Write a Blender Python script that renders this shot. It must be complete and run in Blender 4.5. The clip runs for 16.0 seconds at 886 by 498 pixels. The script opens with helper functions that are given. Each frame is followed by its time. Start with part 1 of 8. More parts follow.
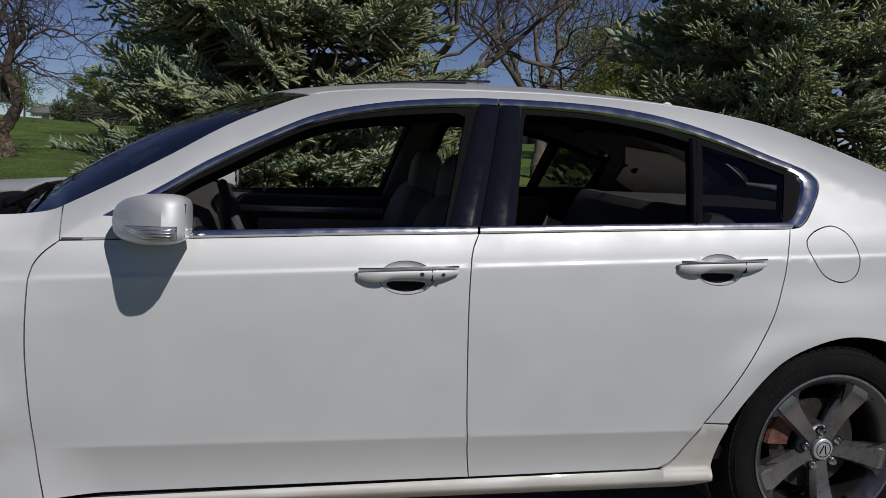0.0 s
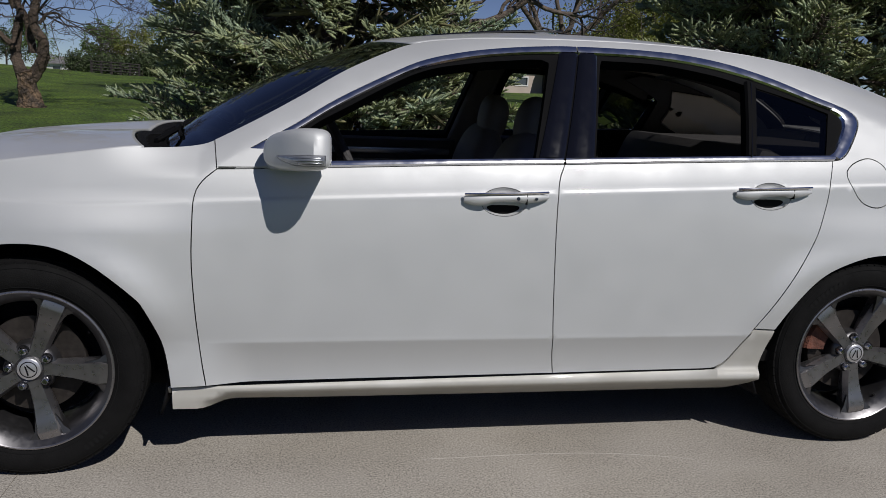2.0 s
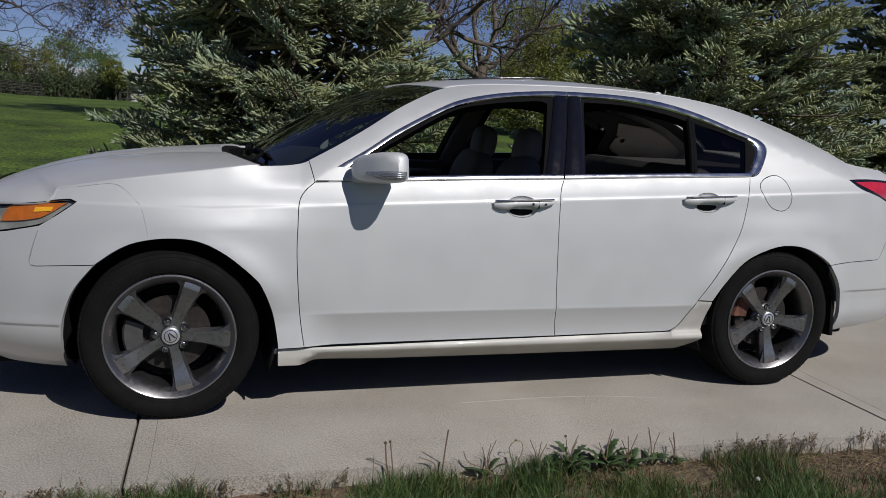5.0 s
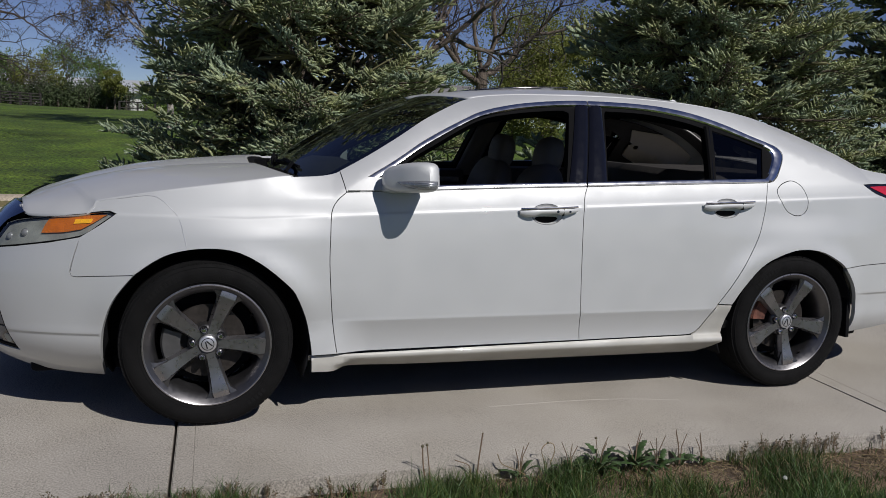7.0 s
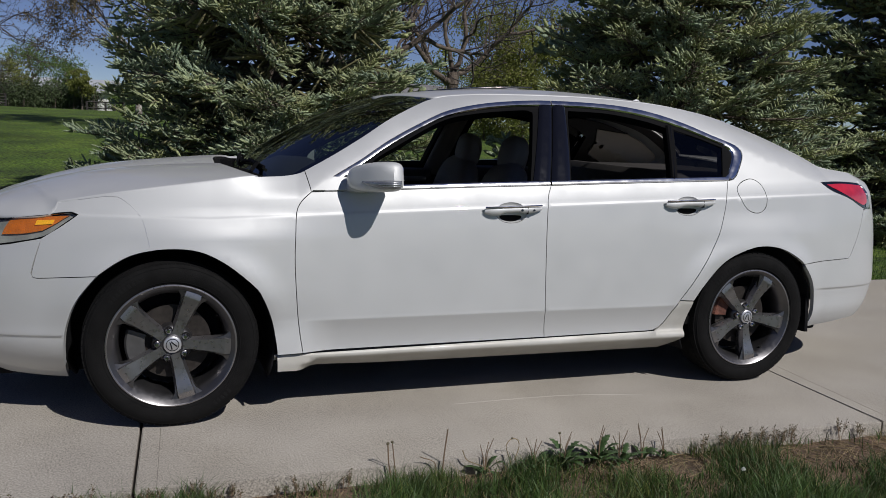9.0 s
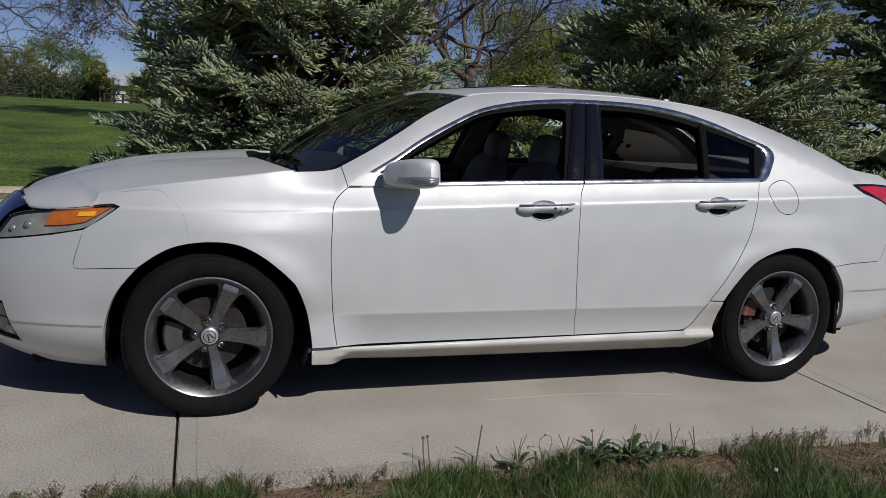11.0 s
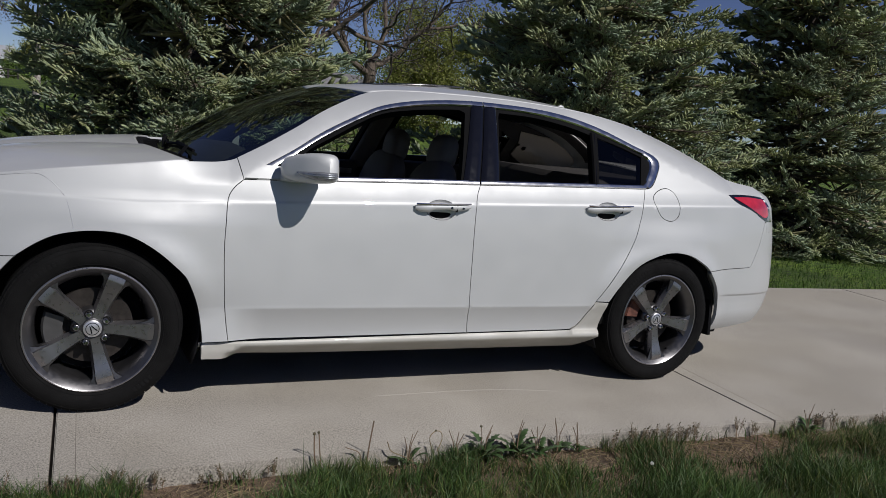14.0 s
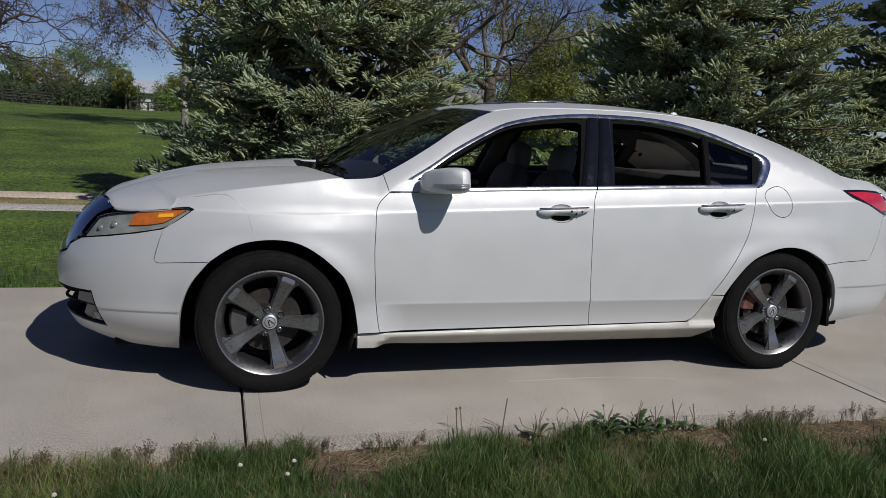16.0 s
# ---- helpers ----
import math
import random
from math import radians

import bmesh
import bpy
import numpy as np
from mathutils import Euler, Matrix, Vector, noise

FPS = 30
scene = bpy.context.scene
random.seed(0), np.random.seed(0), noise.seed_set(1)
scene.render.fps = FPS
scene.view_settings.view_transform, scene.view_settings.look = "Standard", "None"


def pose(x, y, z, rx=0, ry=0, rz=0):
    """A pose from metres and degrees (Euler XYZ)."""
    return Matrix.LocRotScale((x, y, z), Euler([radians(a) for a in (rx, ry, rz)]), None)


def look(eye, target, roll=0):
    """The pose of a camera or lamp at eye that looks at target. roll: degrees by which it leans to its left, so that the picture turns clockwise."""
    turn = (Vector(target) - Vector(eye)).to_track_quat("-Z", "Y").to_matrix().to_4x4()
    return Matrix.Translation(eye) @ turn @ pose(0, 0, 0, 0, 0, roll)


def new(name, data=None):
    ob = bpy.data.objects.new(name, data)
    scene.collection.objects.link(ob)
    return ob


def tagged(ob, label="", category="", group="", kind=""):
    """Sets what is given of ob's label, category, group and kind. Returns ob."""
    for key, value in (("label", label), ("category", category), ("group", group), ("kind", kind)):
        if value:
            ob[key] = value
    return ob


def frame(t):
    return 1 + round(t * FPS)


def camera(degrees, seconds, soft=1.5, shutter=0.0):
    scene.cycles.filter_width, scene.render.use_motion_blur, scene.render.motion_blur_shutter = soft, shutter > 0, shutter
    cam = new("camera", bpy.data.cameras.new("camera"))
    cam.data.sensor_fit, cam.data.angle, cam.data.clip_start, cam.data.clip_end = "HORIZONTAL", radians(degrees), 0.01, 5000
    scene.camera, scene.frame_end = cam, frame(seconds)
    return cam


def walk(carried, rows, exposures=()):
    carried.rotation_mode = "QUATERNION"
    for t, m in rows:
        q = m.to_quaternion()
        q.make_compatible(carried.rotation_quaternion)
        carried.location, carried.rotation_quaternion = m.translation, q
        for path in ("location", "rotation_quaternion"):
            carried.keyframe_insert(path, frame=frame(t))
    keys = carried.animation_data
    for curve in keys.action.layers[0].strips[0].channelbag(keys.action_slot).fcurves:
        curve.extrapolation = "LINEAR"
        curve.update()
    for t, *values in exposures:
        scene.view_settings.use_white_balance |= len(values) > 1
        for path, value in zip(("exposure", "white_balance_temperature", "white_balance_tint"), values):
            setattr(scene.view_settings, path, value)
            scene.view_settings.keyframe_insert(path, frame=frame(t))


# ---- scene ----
cam = camera(57.8, 16.0, 0.85)
PATH = [
    (0, (1.109, -3.022, 1.241), (1.495, -1.079, 0.972), 2.63),
    (0.5, (1.148, -3.044, 1.223), (1.513, -1.102, 0.922), 2.18),
    (1, (1.080, -3.094, 1.219), (1.367, -1.143, 0.882), 1.37),
    (1.5, (0.885, -3.203, 1.209), (1.192, -1.258, 0.864), 1.93),
    (2, (0.780, -3.350, 1.207), (1.143, -1.422, 0.818), 2.48),
    (2.5, (0.720, -3.537, 1.218), (1.072, -1.604, 0.842), 2.35),
    (3, (0.507, -3.661, 1.228), (0.889, -1.729, 0.877), 2.83),
    (3.5, (0.349, -3.745, 1.247), (0.864, -1.839, 0.932), 3.08),
    (4, (0.296, -3.897, 1.231), (0.869, -2.007, 0.916), 3.74),
    (4.5, (0.250, -4.062, 1.228), (0.848, -2.185, 0.882), 3.71),
    (5, (0.092, -4.075, 1.228), (0.681, -2.192, 0.904), 2.98),
    (7.5, (-0.054, -4.123, 1.246), (0.547, -2.239, 0.946), 2.21),
    (8, (-0.047, -4.139, 1.251), (0.590, -2.263, 0.976), 2.70),
    (8.5, (-0.043, -4.149, 1.256), (0.608, -2.280, 0.970), 2.84),
    (9, (-0.027, -4.144, 1.243), (0.630, -2.279, 0.935), 2.36),
    (9.5, (-0.035, -4.139, 1.244), (0.609, -2.274, 0.918), 2.53),
    (12, (-0.159, -4.137, 1.243), (0.473, -2.266, 0.929), 3.30),
    (12.5, (-0.159, -4.146, 1.241), (0.553, -2.305, 0.921), 3.61),
    (13, (-0.166, -4.166, 1.251), (0.635, -2.358, 0.953), 4.45),
    (13.5, (-0.148, -4.165, 1.251), (0.713, -2.385, 0.957), 5.41),
    (14, (-0.141, -4.153, 1.256), (0.731, -2.380, 0.946), 5.94),
    (14.5, (-0.167, -4.167, 1.264), (0.656, -2.369, 0.967), 5.51),
    (15, (-0.167, -4.300, 1.262), (0.487, -2.429, 0.992), 3.15),
    (15.5, (-0.185, -4.461, 1.269), (0.426, -2.583, 0.951), 2.64),
    (16, (-0.321, -4.565, 1.277), (0.264, -2.677, 0.971), 2.97),
]
walk(cam, [(t, look(eye, target, roll)) for t, eye, target, roll in PATH],
     [(0.0, -0.76), (2.0, -0.74), (4.0, -0.65), (9.0, -0.59), (12.0, -0.60), (14.5, -0.63), (16.0, -0.54)])

# ---- light ----
SUN_WAY = Vector((-0.50, 1.003, -1.097)).normalized()  # the way the sunlight travels
to_sun = -SUN_WAY
world = bpy.data.worlds.new("sky_world")
scene.world = world
world.use_nodes = True
wt = world.node_tree
sky = wt.nodes.new("ShaderNodeTexSky")
sky.sky_type, sky.sun_disc = "NISHITA", False
sky.sun_elevation = math.asin(to_sun.z)
sky.sun_rotation = math.atan2(to_sun.x, to_sun.y)
sky.air_density, sky.dust_density, sky.ozone_density = 0.55, 0.0, 3.0
tone = wt.nodes.new("ShaderNodeHueSaturation")
tone.inputs["Saturation"].default_value = 1.02
tone.inputs["Hue"].default_value = 0.518
wt.links.new(sky.outputs[0], tone.inputs["Color"])
wt.links.new(tone.outputs[0], wt.nodes["Background"].inputs[0])
wt.nodes["Background"].inputs[1].default_value = 0.079
sun_data = bpy.data.lights.new("sun", "SUN")
sun_data.energy, sun_data.angle, sun_data.color = 5.5, radians(0.53), (1.0, 0.970, 0.957)
sun = new("sun", sun_data)
sun.matrix_world = look((0, 0, 20), Vector((0, 0, 20)) + SUN_WAY)


# ---- materials ----
def material(name, color, rough=0.5, metal=0.0, coat=0.0, vary=0.0, vary_scale=5.0, bump=0.0, bump_scale=60.0,
             color2=None, fine=0.0, fine_scale=200.0, island=0.0, objrand=0.0, rough_vary=0.0, spec=0.5, emit=0.0, bump_dist=0.01, sheen=0.0, trans=0.0):
    """A Principled surface with colour drifting at two scales, roughness variation and relief; sizes are in object metres."""
    m = bpy.data.materials.new(name)
    m.use_nodes = True
    nt = m.node_tree
    b = nt.nodes["Principled BSDF"]
    b.inputs["Metallic"].default_value = metal
    b.inputs["Roughness"].default_value = rough
    b.inputs["Coat Weight"].default_value = coat
    b.inputs["Coat Roughness"].default_value = 0.03
    b.inputs["Specular IOR Level"].default_value = spec
    if emit:
        b.inputs["Emission Color"].default_value = (*color, 1)
        b.inputs["Emission Strength"].default_value = emit
    geo = nt.nodes.new("ShaderNodeTexCoord")

    def tex(scale, detail=4.0, coords="Object"):
        n = nt.nodes.new("ShaderNodeTexNoise")
        n.inputs["Scale"].default_value = scale
        n.inputs["Detail"].default_value = detail
        nt.links.new(geo.outputs[coords], n.inputs["Vector"])
        return n.outputs[0]

    def spread(sock, amount, mid=1.0):
        n = nt.nodes.new("ShaderNodeMapRange")
        n.inputs["From Min"].default_value, n.inputs["From Max"].default_value = 0.3, 0.7
        n.inputs["To Min"].default_value, n.inputs["To Max"].default_value = mid - amount, mid + amount
        nt.links.new(sock, n.inputs["Value"])
        return n.outputs[0]

    def product(a, c):
        n = nt.nodes.new("ShaderNodeMath")
        n.operation = "MULTIPLY"
        nt.links.new(a, n.inputs[0])
        nt.links.new(c, n.inputs[1])
        return n.outputs[0]

    rgb = nt.nodes.new("ShaderNodeRGB")
    rgb.outputs[0].default_value = (*color, 1)
    col = rgb.outputs[0]
    if color2:
        mix = nt.nodes.new("ShaderNodeMix")
        mix.data_type = "RGBA"
        r = nt.nodes.new("ShaderNodeMapRange")
        r.inputs["From Min"].default_value, r.inputs["From Max"].default_value = 0.38, 0.62
        nt.links.new(tex(vary_scale * 1.7), r.inputs["Value"])
        nt.links.new(r.outputs[0], mix.inputs["Factor"])
        nt.links.new(col, mix.inputs["A"])
        mix.inputs["B"].default_value = (*color2, 1)
        col = mix.outputs["Result"]
    factor = None
    for sock, amount in ((tex(vary_scale) if vary else None, vary), (tex(fine_scale, 2.0) if fine else None, fine)):
        if sock:
            f = spread(sock, amount)
            factor = product(factor, f) if factor else f
    if island:
        g = nt.nodes.new("ShaderNodeNewGeometry")
        n = nt.nodes.new("ShaderNodeMapRange")
        n.inputs["To Min"].default_value, n.inputs["To Max"].default_value = 1 - island, 1 + island
        nt.links.new(g.outputs["Random Per Island"], n.inputs["Value"])
        factor = product(factor, n.outputs[0]) if factor else n.outputs[0]
    if objrand:
        g = nt.nodes.new("ShaderNodeObjectInfo")
        n = nt.nodes.new("ShaderNodeMapRange")
        n.inputs["To Min"].default_value, n.inputs["To Max"].default_value = 1 - objrand, 1 + objrand
        nt.links.new(g.outputs["Random"], n.inputs["Value"])
        factor = product(factor, n.outputs[0]) if factor else n.outputs[0]
    if factor:
        n = nt.nodes.new("ShaderNodeVectorMath")
        n.operation = "SCALE"
        nt.links.new(col, n.inputs[0])
        nt.links.new(factor, n.inputs["Scale"])
        col = n.outputs[0]
    nt.links.new(col, b.inputs["Base Color"])
    if rough_vary:
        nt.links.new(spread(tex(vary_scale * 3 + 2), rough_vary, rough), b.inputs["Roughness"])
    if bump:
        n = nt.nodes.new("ShaderNodeBump")
        n.inputs["Strength"].default_value, n.inputs["Distance"].default_value = bump, bump_dist
        nt.links.new(tex(bump_scale, 3.0), n.inputs["Height"])
        nt.links.new(n.outputs[0], b.inputs["Normal"])
    if trans:
        t = nt.nodes.new("ShaderNodeBsdfTranslucent")
        nt.links.new(col, t.inputs[0])
        ms = nt.nodes.new("ShaderNodeMixShader")
        ms.inputs[0].default_value = trans
        nt.links.new(b.outputs[0], ms.inputs[1])
        nt.links.new(t.outputs[0], ms.inputs[2])
        nt.links.new(ms.outputs[0], nt.nodes["Material Output"].inputs[0])
    return m


def pane_glass(name, tint, rough=0.0, ior=1.45):
    """A thin sheet: tinted see-through with a clear gloss on it."""
    m = bpy.data.materials.new(name)
    m.use_nodes = True
    nt = m.node_tree
    nt.nodes.remove(nt.nodes["Principled BSDF"])
    t, g = nt.nodes.new("ShaderNodeBsdfTransparent"), nt.nodes.new("ShaderNodeBsdfGlossy")
    t.inputs[0].default_value = (*tint, 1)
    g.inputs["Roughness"].default_value = rough
    f, mix = nt.nodes.new("ShaderNodeFresnel"), nt.nodes.new("ShaderNodeMixShader")
    f.inputs[0].default_value = ior
    nt.links.new(f.outputs[0], mix.inputs[0])
    nt.links.new(t.outputs[0], mix.inputs[1])
    nt.links.new(g.outputs[0], mix.inputs[2])
    nt.links.new(mix.outputs[0], nt.nodes["Material Output"].inputs[0])
    return m


PAINT = material("pearl_white_paint", (0.556, 0.562, 0.556), 0.55, 0.30, 0.55, vary=0.015, vary_scale=2.0, rough_vary=0.05)
# dark blue base stands in for sky mirrored in ordinary chrome
SKY_TONED_CHROME = material("sky_toned_chrome", (0.22, 0.24, 0.30), 0.12, 1.0, vary=0.08, vary_scale=10, rough_vary=0.03)
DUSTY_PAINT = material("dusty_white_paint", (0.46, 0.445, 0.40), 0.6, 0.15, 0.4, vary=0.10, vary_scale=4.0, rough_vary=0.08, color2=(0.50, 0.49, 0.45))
CHROME = material("chrome", (0.86, 0.86, 0.87), 0.14, 1.0, vary=0.04, vary_scale=8, rough_vary=0.03)
GLOSS_BLACK = material("gloss_black", (0.006, 0.006, 0.008), 0.12, coat=0.8, spec=0.4, fine=0.3, fine_scale=300, rough_vary=0.05)
TRIM_BLACK = material("black_rubber_trim", (0.005, 0.005, 0.0055), 0.7, spec=0.06, vary=0.2, bump=0.2, bump_scale=400)
DARK = material("black_plastic", (0.008, 0.008, 0.009), 0.75, spec=0.1, vary=0.25, bump=0.3, bump_scale=300)
SEAM = material("dark_seam", (0.010, 0.0095, 0.009), 0.8, spec=0.1, vary=0.2)
RUBBER = material("tyre_rubber", (0.0075, 0.0073, 0.0073), 0.85, spec=0.12, vary=0.25, vary_scale=12, bump=0.25, bump_scale=250, rough_vary=0.08)
LETTER = material("tyre_lettering", (0.0085, 0.0085, 0.0085), 0.8, spec=0.14, vary=0.2)
ALLOY = material("grey_alloy", (0.30, 0.29, 0.296), 0.31, 0.9, vary=0.06, vary_scale=20, fine=0.05, fine_scale=900, rough_vary=0.06)
ALLOY_DARK = material("dark_alloy", (0.12, 0.117, 0.12), 0.38, 0.9, vary=0.12, vary_scale=18, rough_vary=0.08)
STEEL = material("brake_steel", (0.040, 0.034, 0.029), 0.6, 0.5, vary=0.25, vary_scale=30, color2=(0.028, 0.023, 0.020))
CALIPER = material("brake_caliper", (0.10, 0.098, 0.096), 0.55, 0.5, vary=0.2, vary_scale=20)
RUST = material("rusty_iron", (0.15, 0.055, 0.035), 0.8, 0.1, vary=0.4, vary_scale=25, color2=(0.12, 0.05, 0.035), bump=0.4, bump_scale=150)
NUT = material("chrome_nut", (0.6, 0.6, 0.62), 0.18, 1.0, vary=0.1)
BADGE = material("badge_silver", (0.55, 0.55, 0.56), 0.35, 0.7, vary=0.05)
SEAT = material("taupe_leather", (0.14, 0.125, 0.112), 0.55, vary=0.1, vary_scale=6, bump=0.25, bump_scale=250)
BEIGE = material("beige_trim", (0.36, 0.32, 0.27), 0.6, vary=0.06, vary_scale=8, bump=0.15, bump_scale=400)
# lighter copy of the beige trim: sunlight on the rear pillars put into colour
SUNLIT_BEIGE = material("sunlit_beige_trim", (0.58, 0.52, 0.44), 0.6, vary=0.05, vary_scale=8, bump=0.15, bump_scale=400)
DASH = material("dark_dashboard", (0.045, 0.042, 0.041), 0.6, vary=0.15, vary_scale=10, bump=0.3, bump_scale=500)
SILVER = material("silver_trim", (0.45, 0.46, 0.48), 0.3, 0.8, vary=0.05)
CARPET = material("dark_carpet", (0.03, 0.028, 0.027), 0.9, vary=0.2, vary_scale=40)
AMBER = material("amber_lens", (0.56, 0.16, 0.022), 0.25, coat=1.0, vary=0.12, vary_scale=30, bump=0.3, bump_scale=180)
YELLOW = material("yellow_reflector", (0.95, 0.52, 0.03), 0.3, coat=0.6, fine=0.15, fine_scale=500, emit=0.0)
RED = material("red_lens", (0.52, 0.018, 0.035), 0.18, coat=1.0, vary=0.25, vary_scale=14)
CLEAR = material("clear_lamp_plastic", (0.24, 0.25, 0.265), 0.15, 0.3, coat=1.0, vary=0.2, vary_scale=60)
SATIN_GREY = material("satin_grey_trim", (0.17, 0.175, 0.19), 0.35, 0.6, vary=0.08, vary_scale=20)
LAMP_GREY = material("lamp_housing", (0.34, 0.36, 0.345), 0.4, 0.3, vary=0.25, vary_scale=14)
WINDSCREEN = pane_glass("windscreen_glass", (0.26, 0.33, 0.30), ior=2.6)
TINT = pane_glass("tinted_glass", (0.28, 0.28, 0.28), ior=1.5)
LENS = pane_glass("lens_plastic", (0.86, 0.86, 0.83), 0.02)
MIRROR = material("mirror_glass", (0.9, 0.9, 0.9), 0.01, 1.0)


# ---- shape helpers ----
from mathutils.geometry import delaunay_2d_cdt

def lerp(a, b, t):
    return a + (b - a) * t


def smooth(a, b, t):
    t = max(0.0, min(1.0, (t - a) / (b - a)))
    return t * t * (3 - 2 * t)


def table(rows, x):
    """A smooth curve through rows of (x, value)."""
    if x <= rows[0][0]:
        return rows[0][1]
    if x >= rows[-1][0]:
        return rows[-1][1]
    i = 0
    while rows[i + 1][0] < x:
        i += 1
    (x0, y0), (x1, y1) = rows[i], rows[i + 1]
    h = x1 - x0
    t = (x - x0) / h
    m0 = (y1 - rows[i - 1][1]) / (x1 - rows[i - 1][0]) * h if i > 0 else y1 - y0
    m1 = (rows[i + 2][1] - y0) / (rows[i + 2][0] - x0) * h if i + 2 < len(rows) else y1 - y0
    return (2 * t**3 - 3 * t * t + 1) * y0 + (t**3 - 2 * t * t + t) * m0 + (3 * t * t - 2 * t**3) * y1 + (t**3 - t * t) * m1


def spline(points, step=0.02, closed=False):
    """Catmull-Rom through points of any dimension, sampled about every step metres."""
    p = [Vector(q) for q in points]
    if len(p) == 2 and not closed:
        n = max(1, round((p[1] - p[0]).length / step))
        return [p[0].lerp(p[1], i / n) for i in range(n + 1)]
    out = []
    last = len(p) if closed else len(p) - 1
    for i in range(last):
        a, b = p[i], p[(i + 1) % len(p)]
        before = p[i - 1] if (closed or i > 0) else a * 2 - b
        after = p[(i + 2) % len(p)] if (closed or i + 2 < len(p)) else b * 2 - a
        n = max(1, round((b - a).length / step))
        for k in range(n):
            t = k / n
            out.append(0.5 * (2 * a + (b - before) * t + (2 * before - 5 * a + 4 * b - after) * t * t + (3 * a - before - 3 * b + after) * t**3))
    if not closed:
        out.append(p[-1])
    return out


def ring(*runs, step=0.02):
    """A closed outline from smooth runs that meet in corners."""
    out = []
    for run in runs:
        line = spline(run, step)
        if out and (line[0] - out[-1]).length < 0.004:
            line = line[1:]
        out += line
    if (out[0] - out[-1]).length < 0.004:
        out.pop()
    return out


def shrink(poly, d):
    """The outline moved inwards by d."""
    area = sum(a.x * b.y - b.x * a.y for a, b in zip(poly, poly[1:] + poly[:1]))
    s = 1 if area > 0 else -1
    out = []
    for i, p in enumerate(poly):
        e = (poly[(i + 1) % len(poly)] - poly[i - 1])
        n = Vector((-e.y, e.x))
        out.append(p + n.normalized() * (d * s) if n.length > 1e-9 else p.copy())
    return out


def inside(p, poly):
    hit = False
    for a, b in zip(poly, poly[1:] + poly[:1]):
        if (a.y > p[1]) != (b.y > p[1]) and p[0] < (b.x - a.x) * (p[1] - a.y) / (b.y - a.y) + a.x:
            hit = not hit
    return hit


def link_mesh(name, verts, faces, mat, parent=None, label="", is_smooth=True, normals=None):
    me = bpy.data.meshes.new(name)
    me.from_pydata([tuple(v) for v in verts], [], faces)
    me.materials.append(mat)
    if is_smooth:
        me.polygons.foreach_set("use_smooth", [True] * len(me.polygons))
    me.update()
    if normals:
        me.normals_split_custom_set_from_vertices([tuple(n) for n in normals])
    ob = new(name, me)
    if parent:
        ob.parent = parent
    return tagged(ob, label)


def part(name, bm, mat, parent=None, label="", is_smooth=True):
    """Links a bmesh as one mesh object under a thing or a part."""
    me = bpy.data.meshes.new(name)
    bmesh.ops.recalc_face_normals(bm, faces=bm.faces)
    bm.to_mesh(me)
    bm.free()
    me.materials.append(mat)
    if is_smooth:
        me.polygons.foreach_set("use_smooth", [True] * len(me.polygons))
        me.set_sharp_from_angle(angle=radians(38))
    ob = new(name, me)
    if parent:
        ob.parent = parent
    return tagged(ob, label)


def thing(name, label, category, at=(0, 0, 0), group="", kind=""):
    ob = new(name)
    ob.location = at
    ob.empty_display_size = 0.1
    return tagged(ob, label, category, group, kind)


def add_box(bm, lo, hi, bevel=0.0, m=None):
    ret = bmesh.ops.create_cube(bm, size=1.0)
    vs = ret["verts"]
    for v in vs:
        v.co = Vector([lo[k] + (v.co[k] + 0.5) * (hi[k] - lo[k]) for k in range(3)])
    if bevel:
        es = list({e for v in vs for e in v.link_edges})
        ret = bmesh.ops.bevel(bm, geom=es, offset=bevel, segments=2, affect="EDGES", profile=0.5)
        vs = list({v for f in ret["faces"] for v in f.verts} | {v for v in vs if v.is_valid})
    if m is not None:
        bmesh.ops.transform(bm, matrix=m, verts=vs)
    return vs


def box_part(name, lo, hi, mat, parent, bevel=0.0, label="", m=None):
    bm = bmesh.new()
    add_box(bm, lo, hi, bevel, m)
    return part(name, bm, mat, parent, label)


def add_tube(bm, path, radius, sides=8, caps=True):
    """A round tube along points; radius a number or one for each point."""
    pts = [Vector(p) for p in path]
    rad = radius if isinstance(radius, (list, tuple)) else [radius] * len(pts)
    rings, up = [], Vector((0, 0, 1))
    for i, p in enumerate(pts):
        d = (pts[min(i + 1, len(pts) - 1)] - pts[max(i - 1, 0)]).normalized()
        a = d.cross(up)
        a = d.cross(Vector((1, 0, 0))) if a.length < 0.05 else a
        a.normalize()
        b = d.cross(a)
        rings.append([bm.verts.new(p + (a * math.cos(k * math.tau / sides) + b * math.sin(k * math.tau / sides)) * rad[i]) for k in range(sides)])
    for r0, r1 in zip(rings, rings[1:]):
        for k in range(sides):
            bm.faces.new((r0[k], r0[(k + 1) % sides], r1[(k + 1) % sides], r1[k]))
    if caps:
        bm.faces.new(rings[0][::-1])
        bm.faces.new(rings[-1])


def tube_part(name, path, radius, mat, parent, sides=8, label=""):
    bm = bmesh.new()
    add_tube(bm, path, radius, sides)
    return part(name, bm, mat, parent, label)


def lathe(profile, sides, centre=(0, 0, 0), closed=True):
    """Turns a profile of (radius, y) about the y axis. Returns verts, faces."""
    verts, faces, n = [], [], len(profile)
    for k in range(sides):
        a = k * math.tau / sides
        for r, y in profile:
            verts.append((centre[0] + r * math.cos(a), centre[1] + y, centre[2] + r * math.sin(a)))
    last = n if closed else n - 1
    for k in range(sides):
        for i in range(last):
            a, b = k * n + i, k * n + (i + 1) % n
            c, d = ((k + 1) % sides) * n + (i + 1) % n, ((k + 1) % sides) * n + i
            faces.append((a, b, c, d))
    return verts, faces


